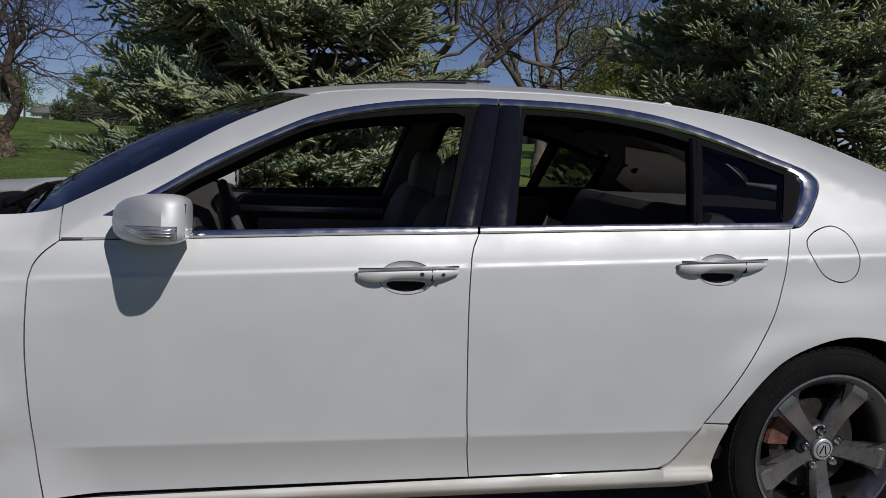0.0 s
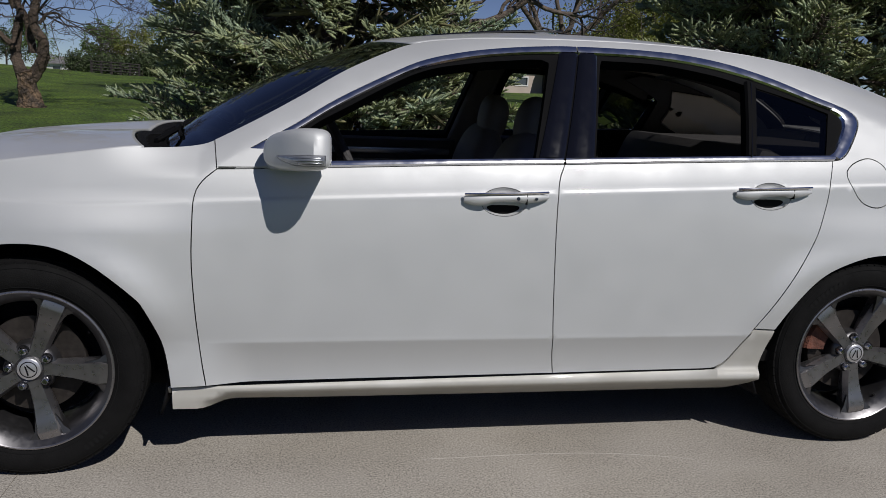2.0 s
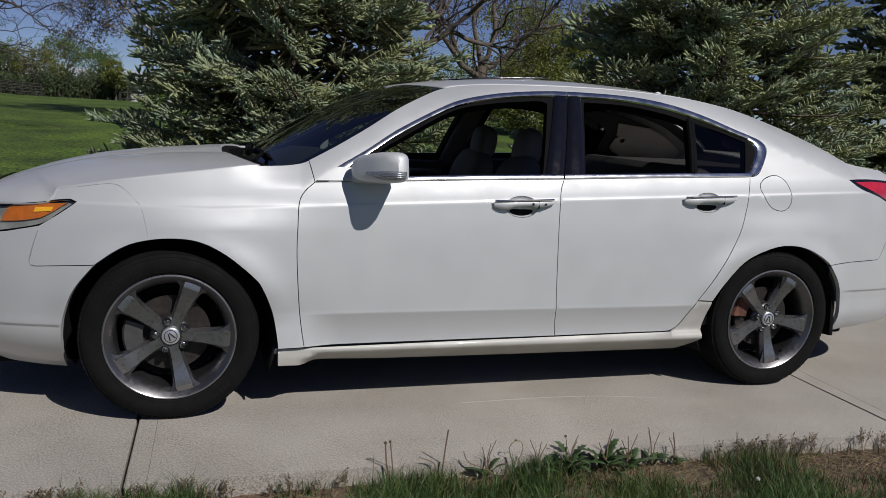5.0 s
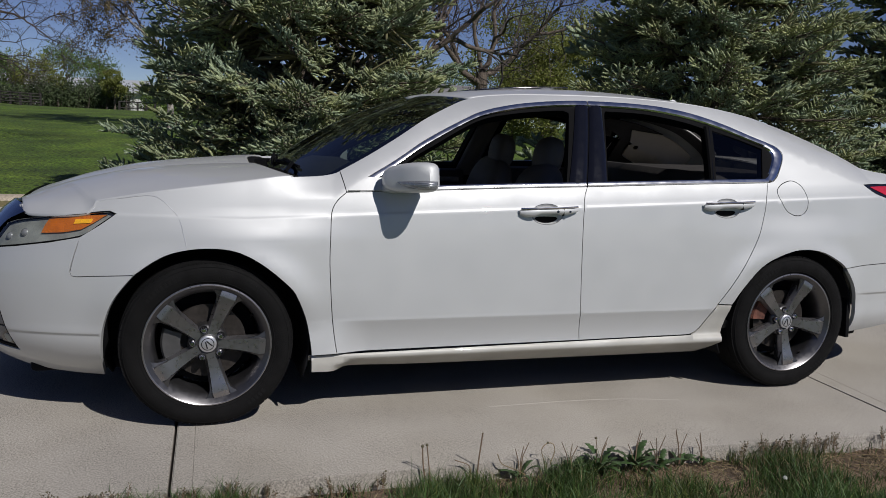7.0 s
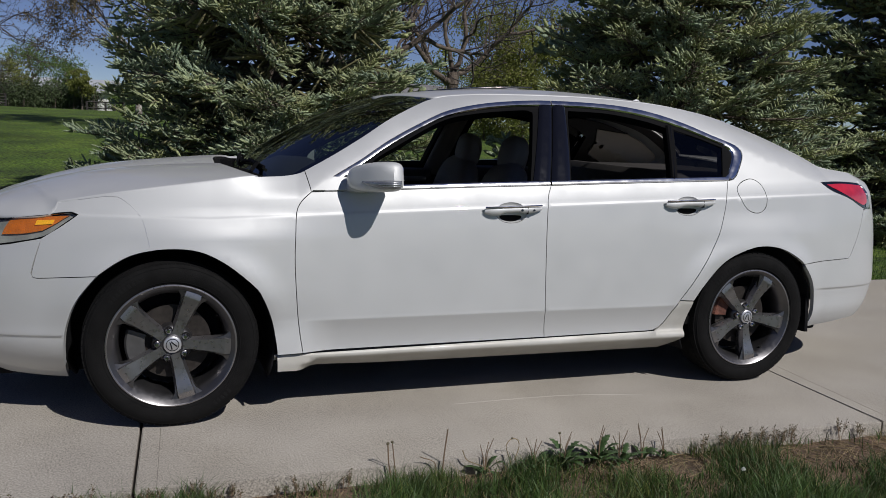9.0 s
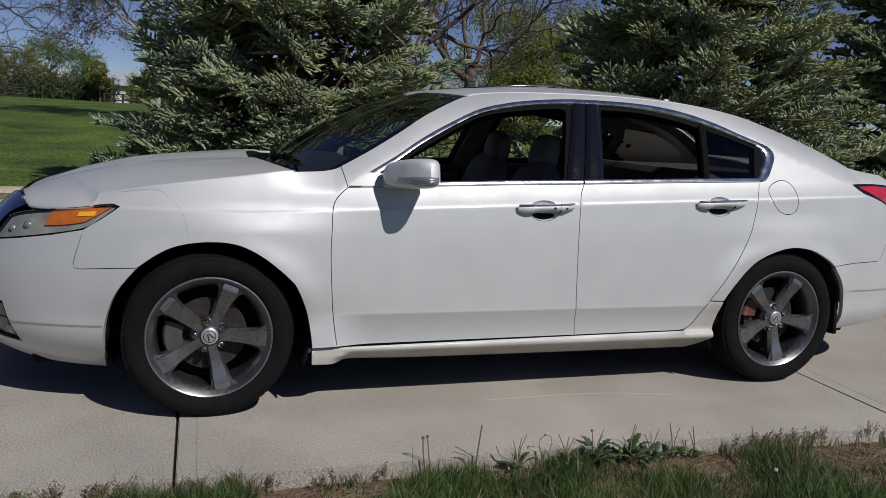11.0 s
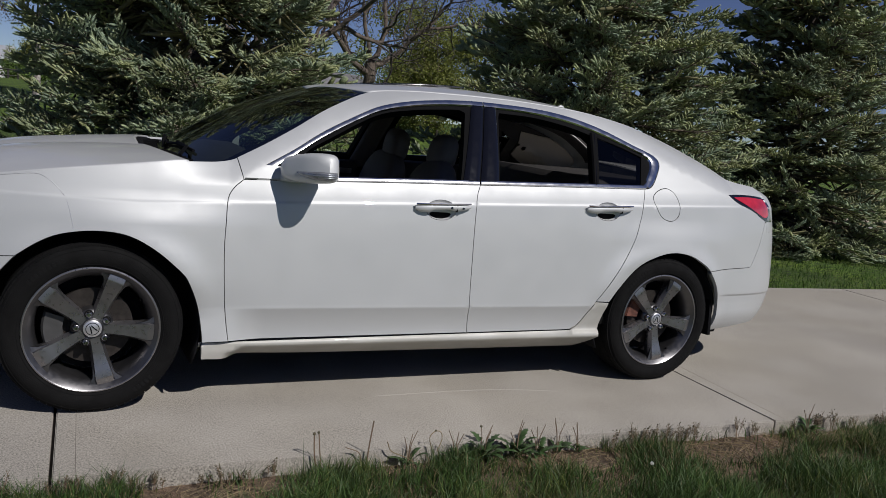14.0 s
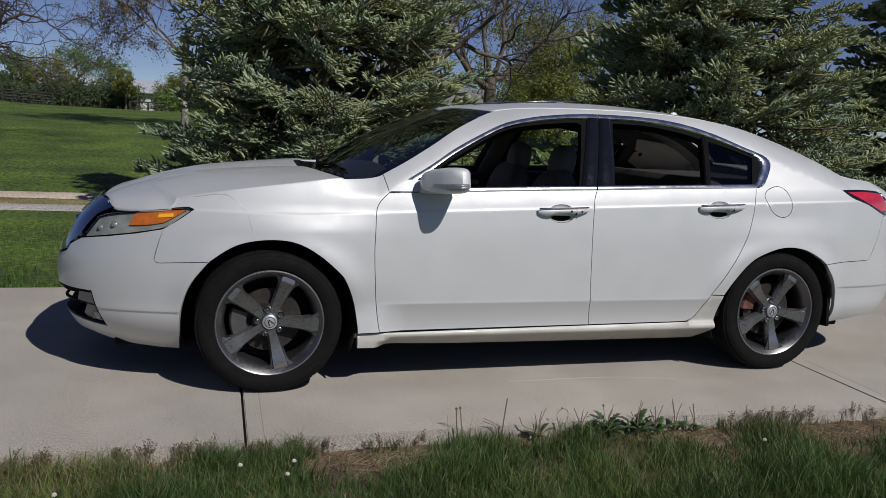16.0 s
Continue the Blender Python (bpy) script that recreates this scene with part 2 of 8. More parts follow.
def lathe_part(name, profile, sides, mat, parent, centre=(0, 0, 0), closed=True, label="", angle=40):
    verts, faces = lathe(profile, sides, centre, closed)
    ob = link_mesh(name, verts, faces, mat, parent, label)
    ob.data.set_sharp_from_angle(angle=radians(angle))
    return ob


# ---- the saloon car: body surface ----
RAIL = [(0.50, 0.92), (0.63, 1.003), (0.77, 1.086), (0.905, 1.172), (1.08, 1.266), (1.2, 1.318), (1.35, 1.356), (1.5, 1.379), (1.65, 1.391),
        (1.8, 1.394), (1.97, 1.393), (2.13, 1.383), (2.29, 1.357), (2.45, 1.312), (2.61, 1.252), (2.69, 1.222), (2.9, 1.13), (3.3, 0.98)]
NOSE = [(0.15, -0.84), (0.3, -0.95), (0.45, -1.0), (0.6, -1.0), (0.75, -0.94), (0.85, -0.86), (0.92, -0.78), (1.1, -0.6)]
TAIL = [(0.15, 3.80), (0.26, 3.875), (0.3, 3.90), (0.45, 3.965), (0.6, 3.965), (0.8, 3.945), (1.0, 3.90), (1.1, 3.86)]
N_FRONT, N_REAR, X_FRONT, X_REAR = 2.6, 3.9, 0.35, 2.3


def plan(x, z):
    if x < X_FRONT:
        r = min(1.0, (X_FRONT - x) / (X_FRONT - table(NOSE, z)))
        return (1 - r**N_FRONT) ** (1 / N_FRONT)
    if x > X_REAR:
        r = min(1.0, (x - X_REAR) / (table(TAIL, z) - X_REAR))
        return (1 - r**N_REAR) ** (1 / N_REAR)
    return 1.0


def shoulder(x):
    return 0.826 + 0.0405 * x if x > 0.15 else 0.832 + 0.02 * (0.15 - x)


def belt(x):
    return 0.925 + 0.0385 * x if x > 0 else 0.925 + 0.03 * x


def width(x, z):
    """Half the body's breadth before the ends are rounded."""
    zs, zb = shoulder(x), belt(x)
    mid = smooth(-0.1, 0.5, x) * smooth(2.7, 2.4, x)
    if z < 0.42:
        t = max(0.0, min(1.0, (0.412 - z) / 0.130))
        y = 0.915 - 0.040 * (1 - (1 - t) ** 1.6) * smooth(0.48, 0.66, x) * smooth(2.52, 2.40, x) - 0.38 * max(0.0, min(1.0, (0.37 - z) / 0.3)) ** 2 * (1 - mid)
    elif z < zs:
        y = 0.915 + 0.027 * math.sin((z - 0.42) / (zs - 0.42) * math.pi / 2)
    else:
        d, h = z - zs, z - zb
        low = 0.942 - 0.0030 * smooth(0.0, 0.012, d) - 0.10 * d - lerp(0.75, 1.55, smooth(0.35, 0.75, x)) * d * d
        high = 0.9135 - 0.47 * h - 0.25 * h * abs(h)
        y = lerp(low, high, smooth(-0.035, 0.035, h) * smooth(0.20, 0.56, x))
        d = z - table(RAIL, x)
        if d > 0 and x > 0.2:
            y -= smooth(0.2, 0.6, x) * (0.4 + 0.6 * smooth(0.9, 1.35, x) * smooth(2.45, 2.0, x)) * (0.6 * d + 7 * d * d)
    # pressed lines low on both bumpers
    for k, zc, amount in ((smooth(-0.30, -0.42, x), 0.377, 0.016), (smooth(3.16, 3.30, x), 0.466, 0.016)):
        if k > 0:
            y -= k * amount * (0.45 * smooth(0.002, -0.006, z - zc) + 0.55 * max(0.0, min(1.0, (zc - z) / 0.15)))
    for hx in (0.0, 2.775):
        if z < 0.8:
            y += 0.016 * math.exp(-(((math.hypot(x - hx, z - 0.335)) - 0.39) / 0.07) ** 2) * smooth(0.78, 0.6, z) * smooth(0.36, 0.52, z)
    # the flares over the wheels roll out below the shoulder line
    for hx, spread, amount in ((0.16, 0.30, 0.036), (2.80, 0.32, 0.018)):
        y += amount * math.exp(-((x - hx) / spread) ** 2) * smooth(0.885, 0.745, z) * smooth(0.36, 0.56, z)
    return max(0.0, y)


def half(x, z):
    return width(x, z) * plan(x, z)


def on_side(a, b):
    return Vector((a, -half(a, b), b))


def sill_face(a, b):
    t = max(0.0, lerp(0.225, 0.250, smooth(0.50, 0.60, a)) - b)
    low = 0.897 - 1.9 * t * smooth(0.48, 0.56, a) - 0.25 * t - 0.020 * smooth(0.264, 0.284, b)
    return Vector((a, -lerp(low, half(a, b), smooth(0.285, 0.33, b)), b))


def front_angle(x, z):
    return math.asin(min(1.0, max(0.0, (X_FRONT - x) / (X_FRONT - table(NOSE, z)))) ** (N_FRONT / 2))


def on_front(a, b):
    """The rounded front: a is the turn from the side (0) past the nose (pi/2) to the other side (pi)."""
    s, c = abs(math.sin(a)), math.cos(a)
    x = X_FRONT - (X_FRONT - table(NOSE, b)) * s ** (2 / N_FRONT)
    return Vector((x, -math.copysign(width(x, b) * abs(c) ** (2 / N_FRONT), c), b))


def rear_angle(x, z):
    return math.asin(min(1.0, max(0.0, (x - X_REAR) / (table(TAIL, z) - X_REAR))) ** (N_REAR / 2))


def on_rear(a, b):
    s, c = abs(math.sin(a)), math.cos(a)
    x = X_REAR + (table(TAIL, b) - X_REAR) * s ** (2 / N_REAR)
    return Vector((x, -math.copysign(width(x, b) * abs(c) ** (2 / N_REAR), c), b))


def on_rear_out(a, b):
    return on_rear(a, b)


def raised(surface, d):
    """The same surface moved out by d (inwards: minus)."""
    def moved(a, b):
        p = surface(a, b)
        return p + normal_of(surface, a, b) * d
    return moved


def normal_of(surface, a, b, e=0.004):
    u = surface(a + e, b) - surface(a - e, b)
    v = surface(a, b + e) - surface(a, b - e)
    n = u.cross(v)
    if n.length < 1e-12:
        return Vector((0, -1, 0))
    n.normalize()
    # on the front end the turn runs the other way round
    p = surface(a, b)
    return -n if p.x < -0.2 and n.dot(Vector((p.x - 1.4, p.y * 2, 0))) < 0 else n


def panel(name, outline, mat, parent, surface=on_side, holes=(), gap=0.0018, depth=0.016, pitch=0.03, side=-1, label="", flat=False):
    """A sheet-metal panel: an outline on a surface, filled finely, with its edges turned in."""
    outer = shrink(outline, gap)
    hole_rings = [shrink(h, -gap) for h in holes]
    pts, edges = [], []
    for r in [outer] + hole_rings:
        k = len(pts)
        pts += r
        edges += [(k + i, k + (i + 1) % len(r)) for i in range(len(r))]
    n_edge = len(pts)
    lo = Vector((min(p.x for p in outer), min(p.y for p in outer)))
    hi = Vector((max(p.x for p in outer), max(p.y for p in outer)))
    line = 0.377 if surface is on_front else 0.466 if surface in (on_rear, on_rear_out) else 9.0
    bounds = [shrink(outer, pitch * 0.35)] + [shrink(h, -pitch * 0.35) for h in hole_rings]
    j = 0
    z = lo.y + pitch / 2
    while z < hi.y:
        x = lo.x + pitch * (0.5 if j % 2 else 0.25)
        while x < hi.x:
            clear = abs(z - line) > 0.02 if surface is not on_side else (abs(z - shoulder(x) - 0.008) > 0.036 and abs(z - belt(x)) > 0.05 and not 0.30 < z < 0.436)
            if clear and inside((x, z), bounds[0]) and not any(inside((x, z), h) for h in bounds[1:]):
                pts.append(Vector((x, z)))
            x += pitch
        z += pitch * 0.85
        j += 1
    if surface is on_side:
        # extra rows where the pressed lines run
        x = lo.x + 0.01
        while x < hi.x:
            s, b = shoulder(x), belt(x)
            for z in (s - 0.022, s - 0.008, s - 0.001, s + 0.003, s + 0.006, s + 0.009, s + 0.013, s + 0.022, s + 0.040, b - 0.045, b - 0.03, b - 0.015, b, b + 0.015, b + 0.03, b + 0.045, 0.43, 0.420, 0.4145, 0.4095, 0.403, 0.39, 0.37, 0.35, 0.33, 0.31):
                if inside((x, z), bounds[0]) and not any(inside((x, z), h) for h in bounds[1:]):
                    pts.append(Vector((x, z)))
            x += 0.02
    if line < 1:
        x = lo.x + 0.01
        while x < hi.x:
            for z in (line + 0.012, line + 0.004, line - 0.0005, line - 0.005, line - 0.012):
                if inside((x, z), bounds[0]) and not any(inside((x, z), h) for h in bounds[1:]):
                    pts.append(Vector((x, z)))
            x += 0.02
    co, tris = geometry_fill(pts, edges)
    keep = []
    for t in tris:
        c = ((co[t[0]].x + co[t[1]].x + co[t[2]].x) / 3, (co[t[0]].y + co[t[1]].y + co[t[2]].y) / 3)
        if inside(c, outer) and not any(inside(c, h) for h in hole_rings):
            keep.append(tuple(t))
    verts = [surface(p.x, p.y) for p in co]
    normals = [normal_of(surface, p.x, p.y) for p in co]
    a, b, c = (verts[k] for k in keep[len(keep) // 2])
    if (b - a).cross(c - a).dot(normals[keep[len(keep) // 2][0]]) < 0:
        keep = [(t[0], t[2], t[1]) for t in keep]
    faces = keep
    # turned edges
    count = {}
    for t in keep:
        for e in ((t[0], t[1]), (t[1], t[2]), (t[2], t[0])):
            count[e] = count.get(e, 0) + 1
    border = [e for e in count if (e[1], e[0]) not in count]
    extra = {}
    for a, b in border:
        for v in (a, b):
            if v not in extra:
                extra[v] = len(verts)
                verts += [verts[v].copy(), verts[v] - normals[v] * depth]
                normals += [normals[v].copy(), normals[v].copy()]
    rims = []
    for a, b in border:
        rims.append((b, a, extra[a], extra[b]))
        rims[-1] = (extra[b], extra[a], extra[a] + 1, extra[b] + 1)
        e = verts[b] - verts[a]
        n = e.cross(normals[a])
        n = n.normalized() if n.length > 1e-9 else normals[a]
        for v in (a, b):
            normals[extra[v]] = normals[extra[v] + 1] = n
    faces = faces + rims
    if side > 0:
        verts = [Vector((v.x, -v.y, v.z)) for v in verts]
        normals = [Vector((v.x, -v.y, v.z)) for v in normals]
        faces = [tuple(reversed(f)) for f in faces]
    return link_mesh(name, verts, faces, mat, parent, label, True, normals)


def geometry_fill(pts, edges):
    co, _, tris, *_ = delaunay_2d_cdt(pts, edges, [], 0, 1e-6)
    return co, tris


def strip(name, edge_a, edge_b, mat, parent, surface=on_side, bulge=0.006, base=0.001, side=-1, label="", rows=6, step=0.02):
    """A rounded moulding between two lines on a surface."""
    a, b = spline(edge_a, step), spline(edge_b, step)
    n = max(len(a), len(b))
    verts, faces = [], []
    for i in range(n):
        p = a[min(len(a) - 1, round(i * (len(a) - 1) / (n - 1)))]
        q = b[min(len(b) - 1, round(i * (len(b) - 1) / (n - 1)))]
        for j in range(rows + 1):
            t = j / rows
            m = p.lerp(q, t)
            verts.append(surface(m.x, m.y) + normal_of(surface, m.x, m.y) * (base + bulge * math.sin(math.pi * t) ** 0.6 - (0.006 if j in (0, rows) else 0)))
    for i in range(n - 1):
        for j in range(rows):
            k = i * (rows + 1) + j
            faces.append((k, k + 1, k + rows + 2, k + rows + 1))
    k = rows + 1
    faces += [tuple(range(k)), tuple(reversed(range((n - 1) * k, n * k)))]
    if side > 0:
        verts = [Vector((v.x, -v.y, v.z)) for v in verts]
    bm = bmesh.new()
    vs = [bm.verts.new(v) for v in verts]
    for f in faces:
        bm.faces.new([vs[i] for i in f])
    return part(name, bm, mat, parent, label)


def sheet(name, fn, nu, nv, mat, parent, thick=0.006, label=""):
    """A smooth sheet fn(u, v) with u, v from 0 to 1, given thickness."""
    verts = [fn(i / nu, j / nv) for i in range(nu + 1) for j in range(nv + 1)]
    faces = [(i * (nv + 1) + j, (i + 1) * (nv + 1) + j, (i + 1) * (nv + 1) + j + 1, i * (nv + 1) + j + 1) for i in range(nu) for j in range(nv)]
    ob = link_mesh(name, verts, faces, mat, parent, label)
    if thick:
        mod = ob.modifiers.new("thickness", "SOLIDIFY")
        mod.thickness, mod.offset = thick, -1
    return ob


# ---- outlines of the side, as (x, z) ----
FRONT_EDGE = [(0.548, 0.945), (0.507, 0.908), (0.484, 0.862), (0.478, 0.769), (0.476, 0.653), (0.486, 0.487), (0.499, 0.365), (0.513, 0.276)]
MID_EDGE = [(1.640, 0.283), (1.624, 0.411), (1.616, 0.571), (1.612, 0.782), (1.618, 0.924), (1.640, 0.986)]
REAR_EDGE = [(2.231, 0.290), (2.278, 0.322), (2.349, 0.437), (2.454, 0.594), (2.535, 0.735), (2.576, 0.863), (2.587, 0.934), (2.606, 1.022)]
ROOF_EDGE = [(0.534, 1.035), (0.659, 1.104), (0.795, 1.186), (0.942, 1.280), (1.102, 1.362), (1.179, 1.391), (1.263, 1.408), (1.415, 1.420),
             (1.567, 1.424), (1.766, 1.428), (2.0, 1.428), (2.28, 1.416), (2.563, 1.388), (2.772, 1.354), (2.958, 1.302), (3.109, 1.236), (3.251, 1.16), (3.311, 1.115)]
DECK_EDGE = [(3.311, 1.115), (3.375, 1.100), (3.55, 1.083)]
CHROME_OUT = [(0.576, 0.962), (0.640, 1.007), (0.772, 1.085), (0.911, 1.175), (1.086, 1.268), (1.207, 1.322), (1.357, 1.359), (1.508, 1.381), (1.663, 1.394),
              (1.82, 1.397), (1.976, 1.395), (2.135, 1.385), (2.292, 1.359), (2.445, 1.314), (2.597, 1.253), (2.675, 1.224)]
CHROME_IN = [(0.66, 0.990), (0.796, 1.076), (0.908, 1.149), (1.082, 1.243), (1.201, 1.296), (1.351, 1.333), (1.501, 1.355), (1.655, 1.367),
             (1.82, 1.370), (1.966, 1.368), (2.124, 1.356), (2.280, 1.329), (2.434, 1.285), (2.589, 1.226), (2.655, 1.203)]
CORNER_OUT = [(2.675, 1.224), (2.720, 1.206), (2.746, 1.180), (2.744, 1.150), (2.715, 1.104), (2.672, 1.050), (2.640, 1.028)]
CORNER_IN = [(2.648, 1.199), (2.676, 1.184), (2.685, 1.166), (2.678, 1.140), (2.650, 1.096), (2.615, 1.054), (2.594, 1.041)]
F_ARCH = [(0.408, 0.273), (0.403, 0.32), (0.384, 0.42), (0.343, 0.52), (0.309, 0.567), (0.203, 0.656), (0.100, 0.707), (-0.013, 0.717), (-0.124, 0.700), (-0.198, 0.666), (-0.272, 0.613)]
F_ARCH_LOW = [(-0.272, 0.613), (-0.343, 0.523), (-0.380, 0.44), (-0.400, 0.341), (-0.402, 0.168)]
R_ARCH = [(3.088, 0.600), (3.05, 0.628), (2.929, 0.682), (2.797, 0.696), (2.677, 0.668), (2.571, 0.613), (2.478, 0.510), (2.428, 0.432)]
R_ARCH_LOW = [(3.200, 0.252), (3.203, 0.33), (3.194, 0.42), (3.155, 0.515), (3.088, 0.600)]
FUEL = [(2.656, 0.972), (2.675, 1.008), (2.722, 1.030), (2.760, 1.033), (2.799, 1.012), (2.826, 0.969), (2.834, 0.926), (2.824, 0.888), (2.792, 0.866), (2.746, 0.868), (2.700, 0.896)]
TAIL_LAMP = [[(3.212, 1.024), (3.35, 1.030), (3.49, 1.028), (3.60, 1.02)], [(3.60, 1.02), (3.66, 0.95), (3.69, 0.882)],
             [(3.69, 0.882), (3.60, 0.884), (3.53, 0.905), (3.428, 0.943), (3.285, 0.983), (3.212, 1.024)]]
HEAD_LAMP = [[(-0.336, 0.849), (-0.36, 0.858), (-0.435, 0.851), (-0.56, 0.838), (-0.70, 0.824), (-0.765, 0.806)], [(-0.765, 0.806), (-0.80, 0.76), (-0.842, 0.703)],
             [(-0.842, 0.703), (-0.72, 0.718), (-0.586, 0.737), (-0.464, 0.762), (-0.40, 0.803), (-0.336, 0.849)]]


def flat2(points):
    return [Vector(p) for p in points]


def oval(cx, cz, rx, rz, n=36, power=2.0):
    out = []
    for k in range(n):
        a = k * math.tau / n
        c, s = math.cos(a), math.sin(a)
        out.append(Vector((cx + rx * math.copysign(abs(c) ** (2 / power), c), cz + rz * math.copysign(abs(s) ** (2 / power), s))))
    return out


def to_front(poly):
    return [Vector((front_angle(p[0], p[1]), p[1])) for p in poly]


def to_rear(poly):
    return [Vector((rear_angle(p[0], p[1]), p[1])) for p in poly]


def mirrored_turn(poly):
    return [Vector((math.pi - p.x, p.y)) for p in reversed(poly)]


def build_handle(door, cx, cz, side, locks):
    """Pull handle in body colour with a bright upper edge, over a hollow in the door skin."""
    def bowl(u, v):
        a = u * math.tau
        x, z = cx - 0.004 + 0.075 * v * math.cos(a), cz - 0.006 + 0.045 * v * math.sin(a)
        # lower half sinks behind the black inner_structure, which shows as shade under the bar
        return Vector((x, side * (half(x, z) - (0.0115 + 0.012 * smooth(-0.15, -0.55, v * math.sin(a))) * (1 - v ** 6) - 0.0012), z))
    sheet("handle_hollow", bowl, 32, 9, PAINT, door, 0.0)
    path = [Vector((cx - 0.138 + 0.276 * t, 0, 0)) for t in [k / 24 for k in range(25)]]
    verts, faces, n = [], [], 12
    for i, p in enumerate(path):
        t = i / 24
        end = max(0.22, 1 - abs(2 * t - 1) ** 7) ** 0.5
        tall = lerp(0.0195, 0.016, smooth(0.7, 1.0, t)) * end
        low = (0.021 - 0.010 * smooth(0.22, 0.34, t) + 0.006 * smooth(0.62, 0.70, t) - 0.005 * smooth(0.78, 1.0, t)) * end
        zc = cz + 0.006 + 0.034 * (t - 0.5) * 0.3
        out = 0.030 - 0.016 * (2 * t - 1) ** 4
        for k in range(n):
            a = k * math.tau / n
            zz = (tall if math.sin(a) > 0 else low) * math.sin(a)
            x, z = p.x, zc + zz
            verts.append(Vector((x, side * (half(x, cz) + out * 0.55 + out * 0.55 * math.cos(a)), z)))
    for i in range(24):
        for k in range(n):
            faces.append((i * n + k, i * n + (k + 1) % n, (i + 1) * n + (k + 1) % n, (i + 1) * n + k))
    faces += [tuple(range(n)), tuple(reversed(range(24 * n, 25 * n)))]
    bm = bmesh.new()
    vs = [bm.verts.new(v) for v in verts]
    for f in faces:
        bm.faces.new([vs[k] for k in f])
    bar = part("handle", bm, PAINT, door, "pearl white pull handle")
    line = [(cx - 0.136 + 0.272 * t, side * (half(cx, cz) + 0.033 - 0.016 * (2 * t - 1) ** 4), cz + 0.022 + 0.034 * (t - 0.5) * 0.3) for t in [k / 16 for k in range(17)]]
    tube_part("chrome_edge", line, 0.0045, CHROME, bar, 6, "chrome edge of the handle")
    if locks:
        for dx, r in ((0.033, 0.006), (0.092, 0.005)):
            bm = bmesh.new()
            x = cx + dx
            add_tube(bm, [(x, side * (half(x, cz) + 0.020), cz + 0.006), (x, side * (half(x, cz) + 0.0335), cz + 0.006)], r, 14)
            part("lock", bm, GLOSS_BLACK, bar)
    x = cx + 0.062
    box_part("handle_joint", (x - 0.0012, min(side * (half(x, cz) + 0.012), side * (half(x, cz) + 0.0315)), cz - 0.012), (x + 0.0012, max(side * (half(x, cz) + 0.012), side * (half(x, cz) + 0.0315)), cz + 0.023), SEAM, bar)


def mirror_y(x, y, z):
    """Breadth of the mirror shell: a wedge, broad at the glass and narrow ahead."""
    t = max(0.0, min(1.0, (x + 0.098) / 0.196))
    inner, outer = lerp(0.930, 0.950, t), lerp(1.000, 1.166 - 0.012 * z, smooth(-0.10, 0.72, t))
    return (inner + outer) / 2 + y * (outer - inner) / 2


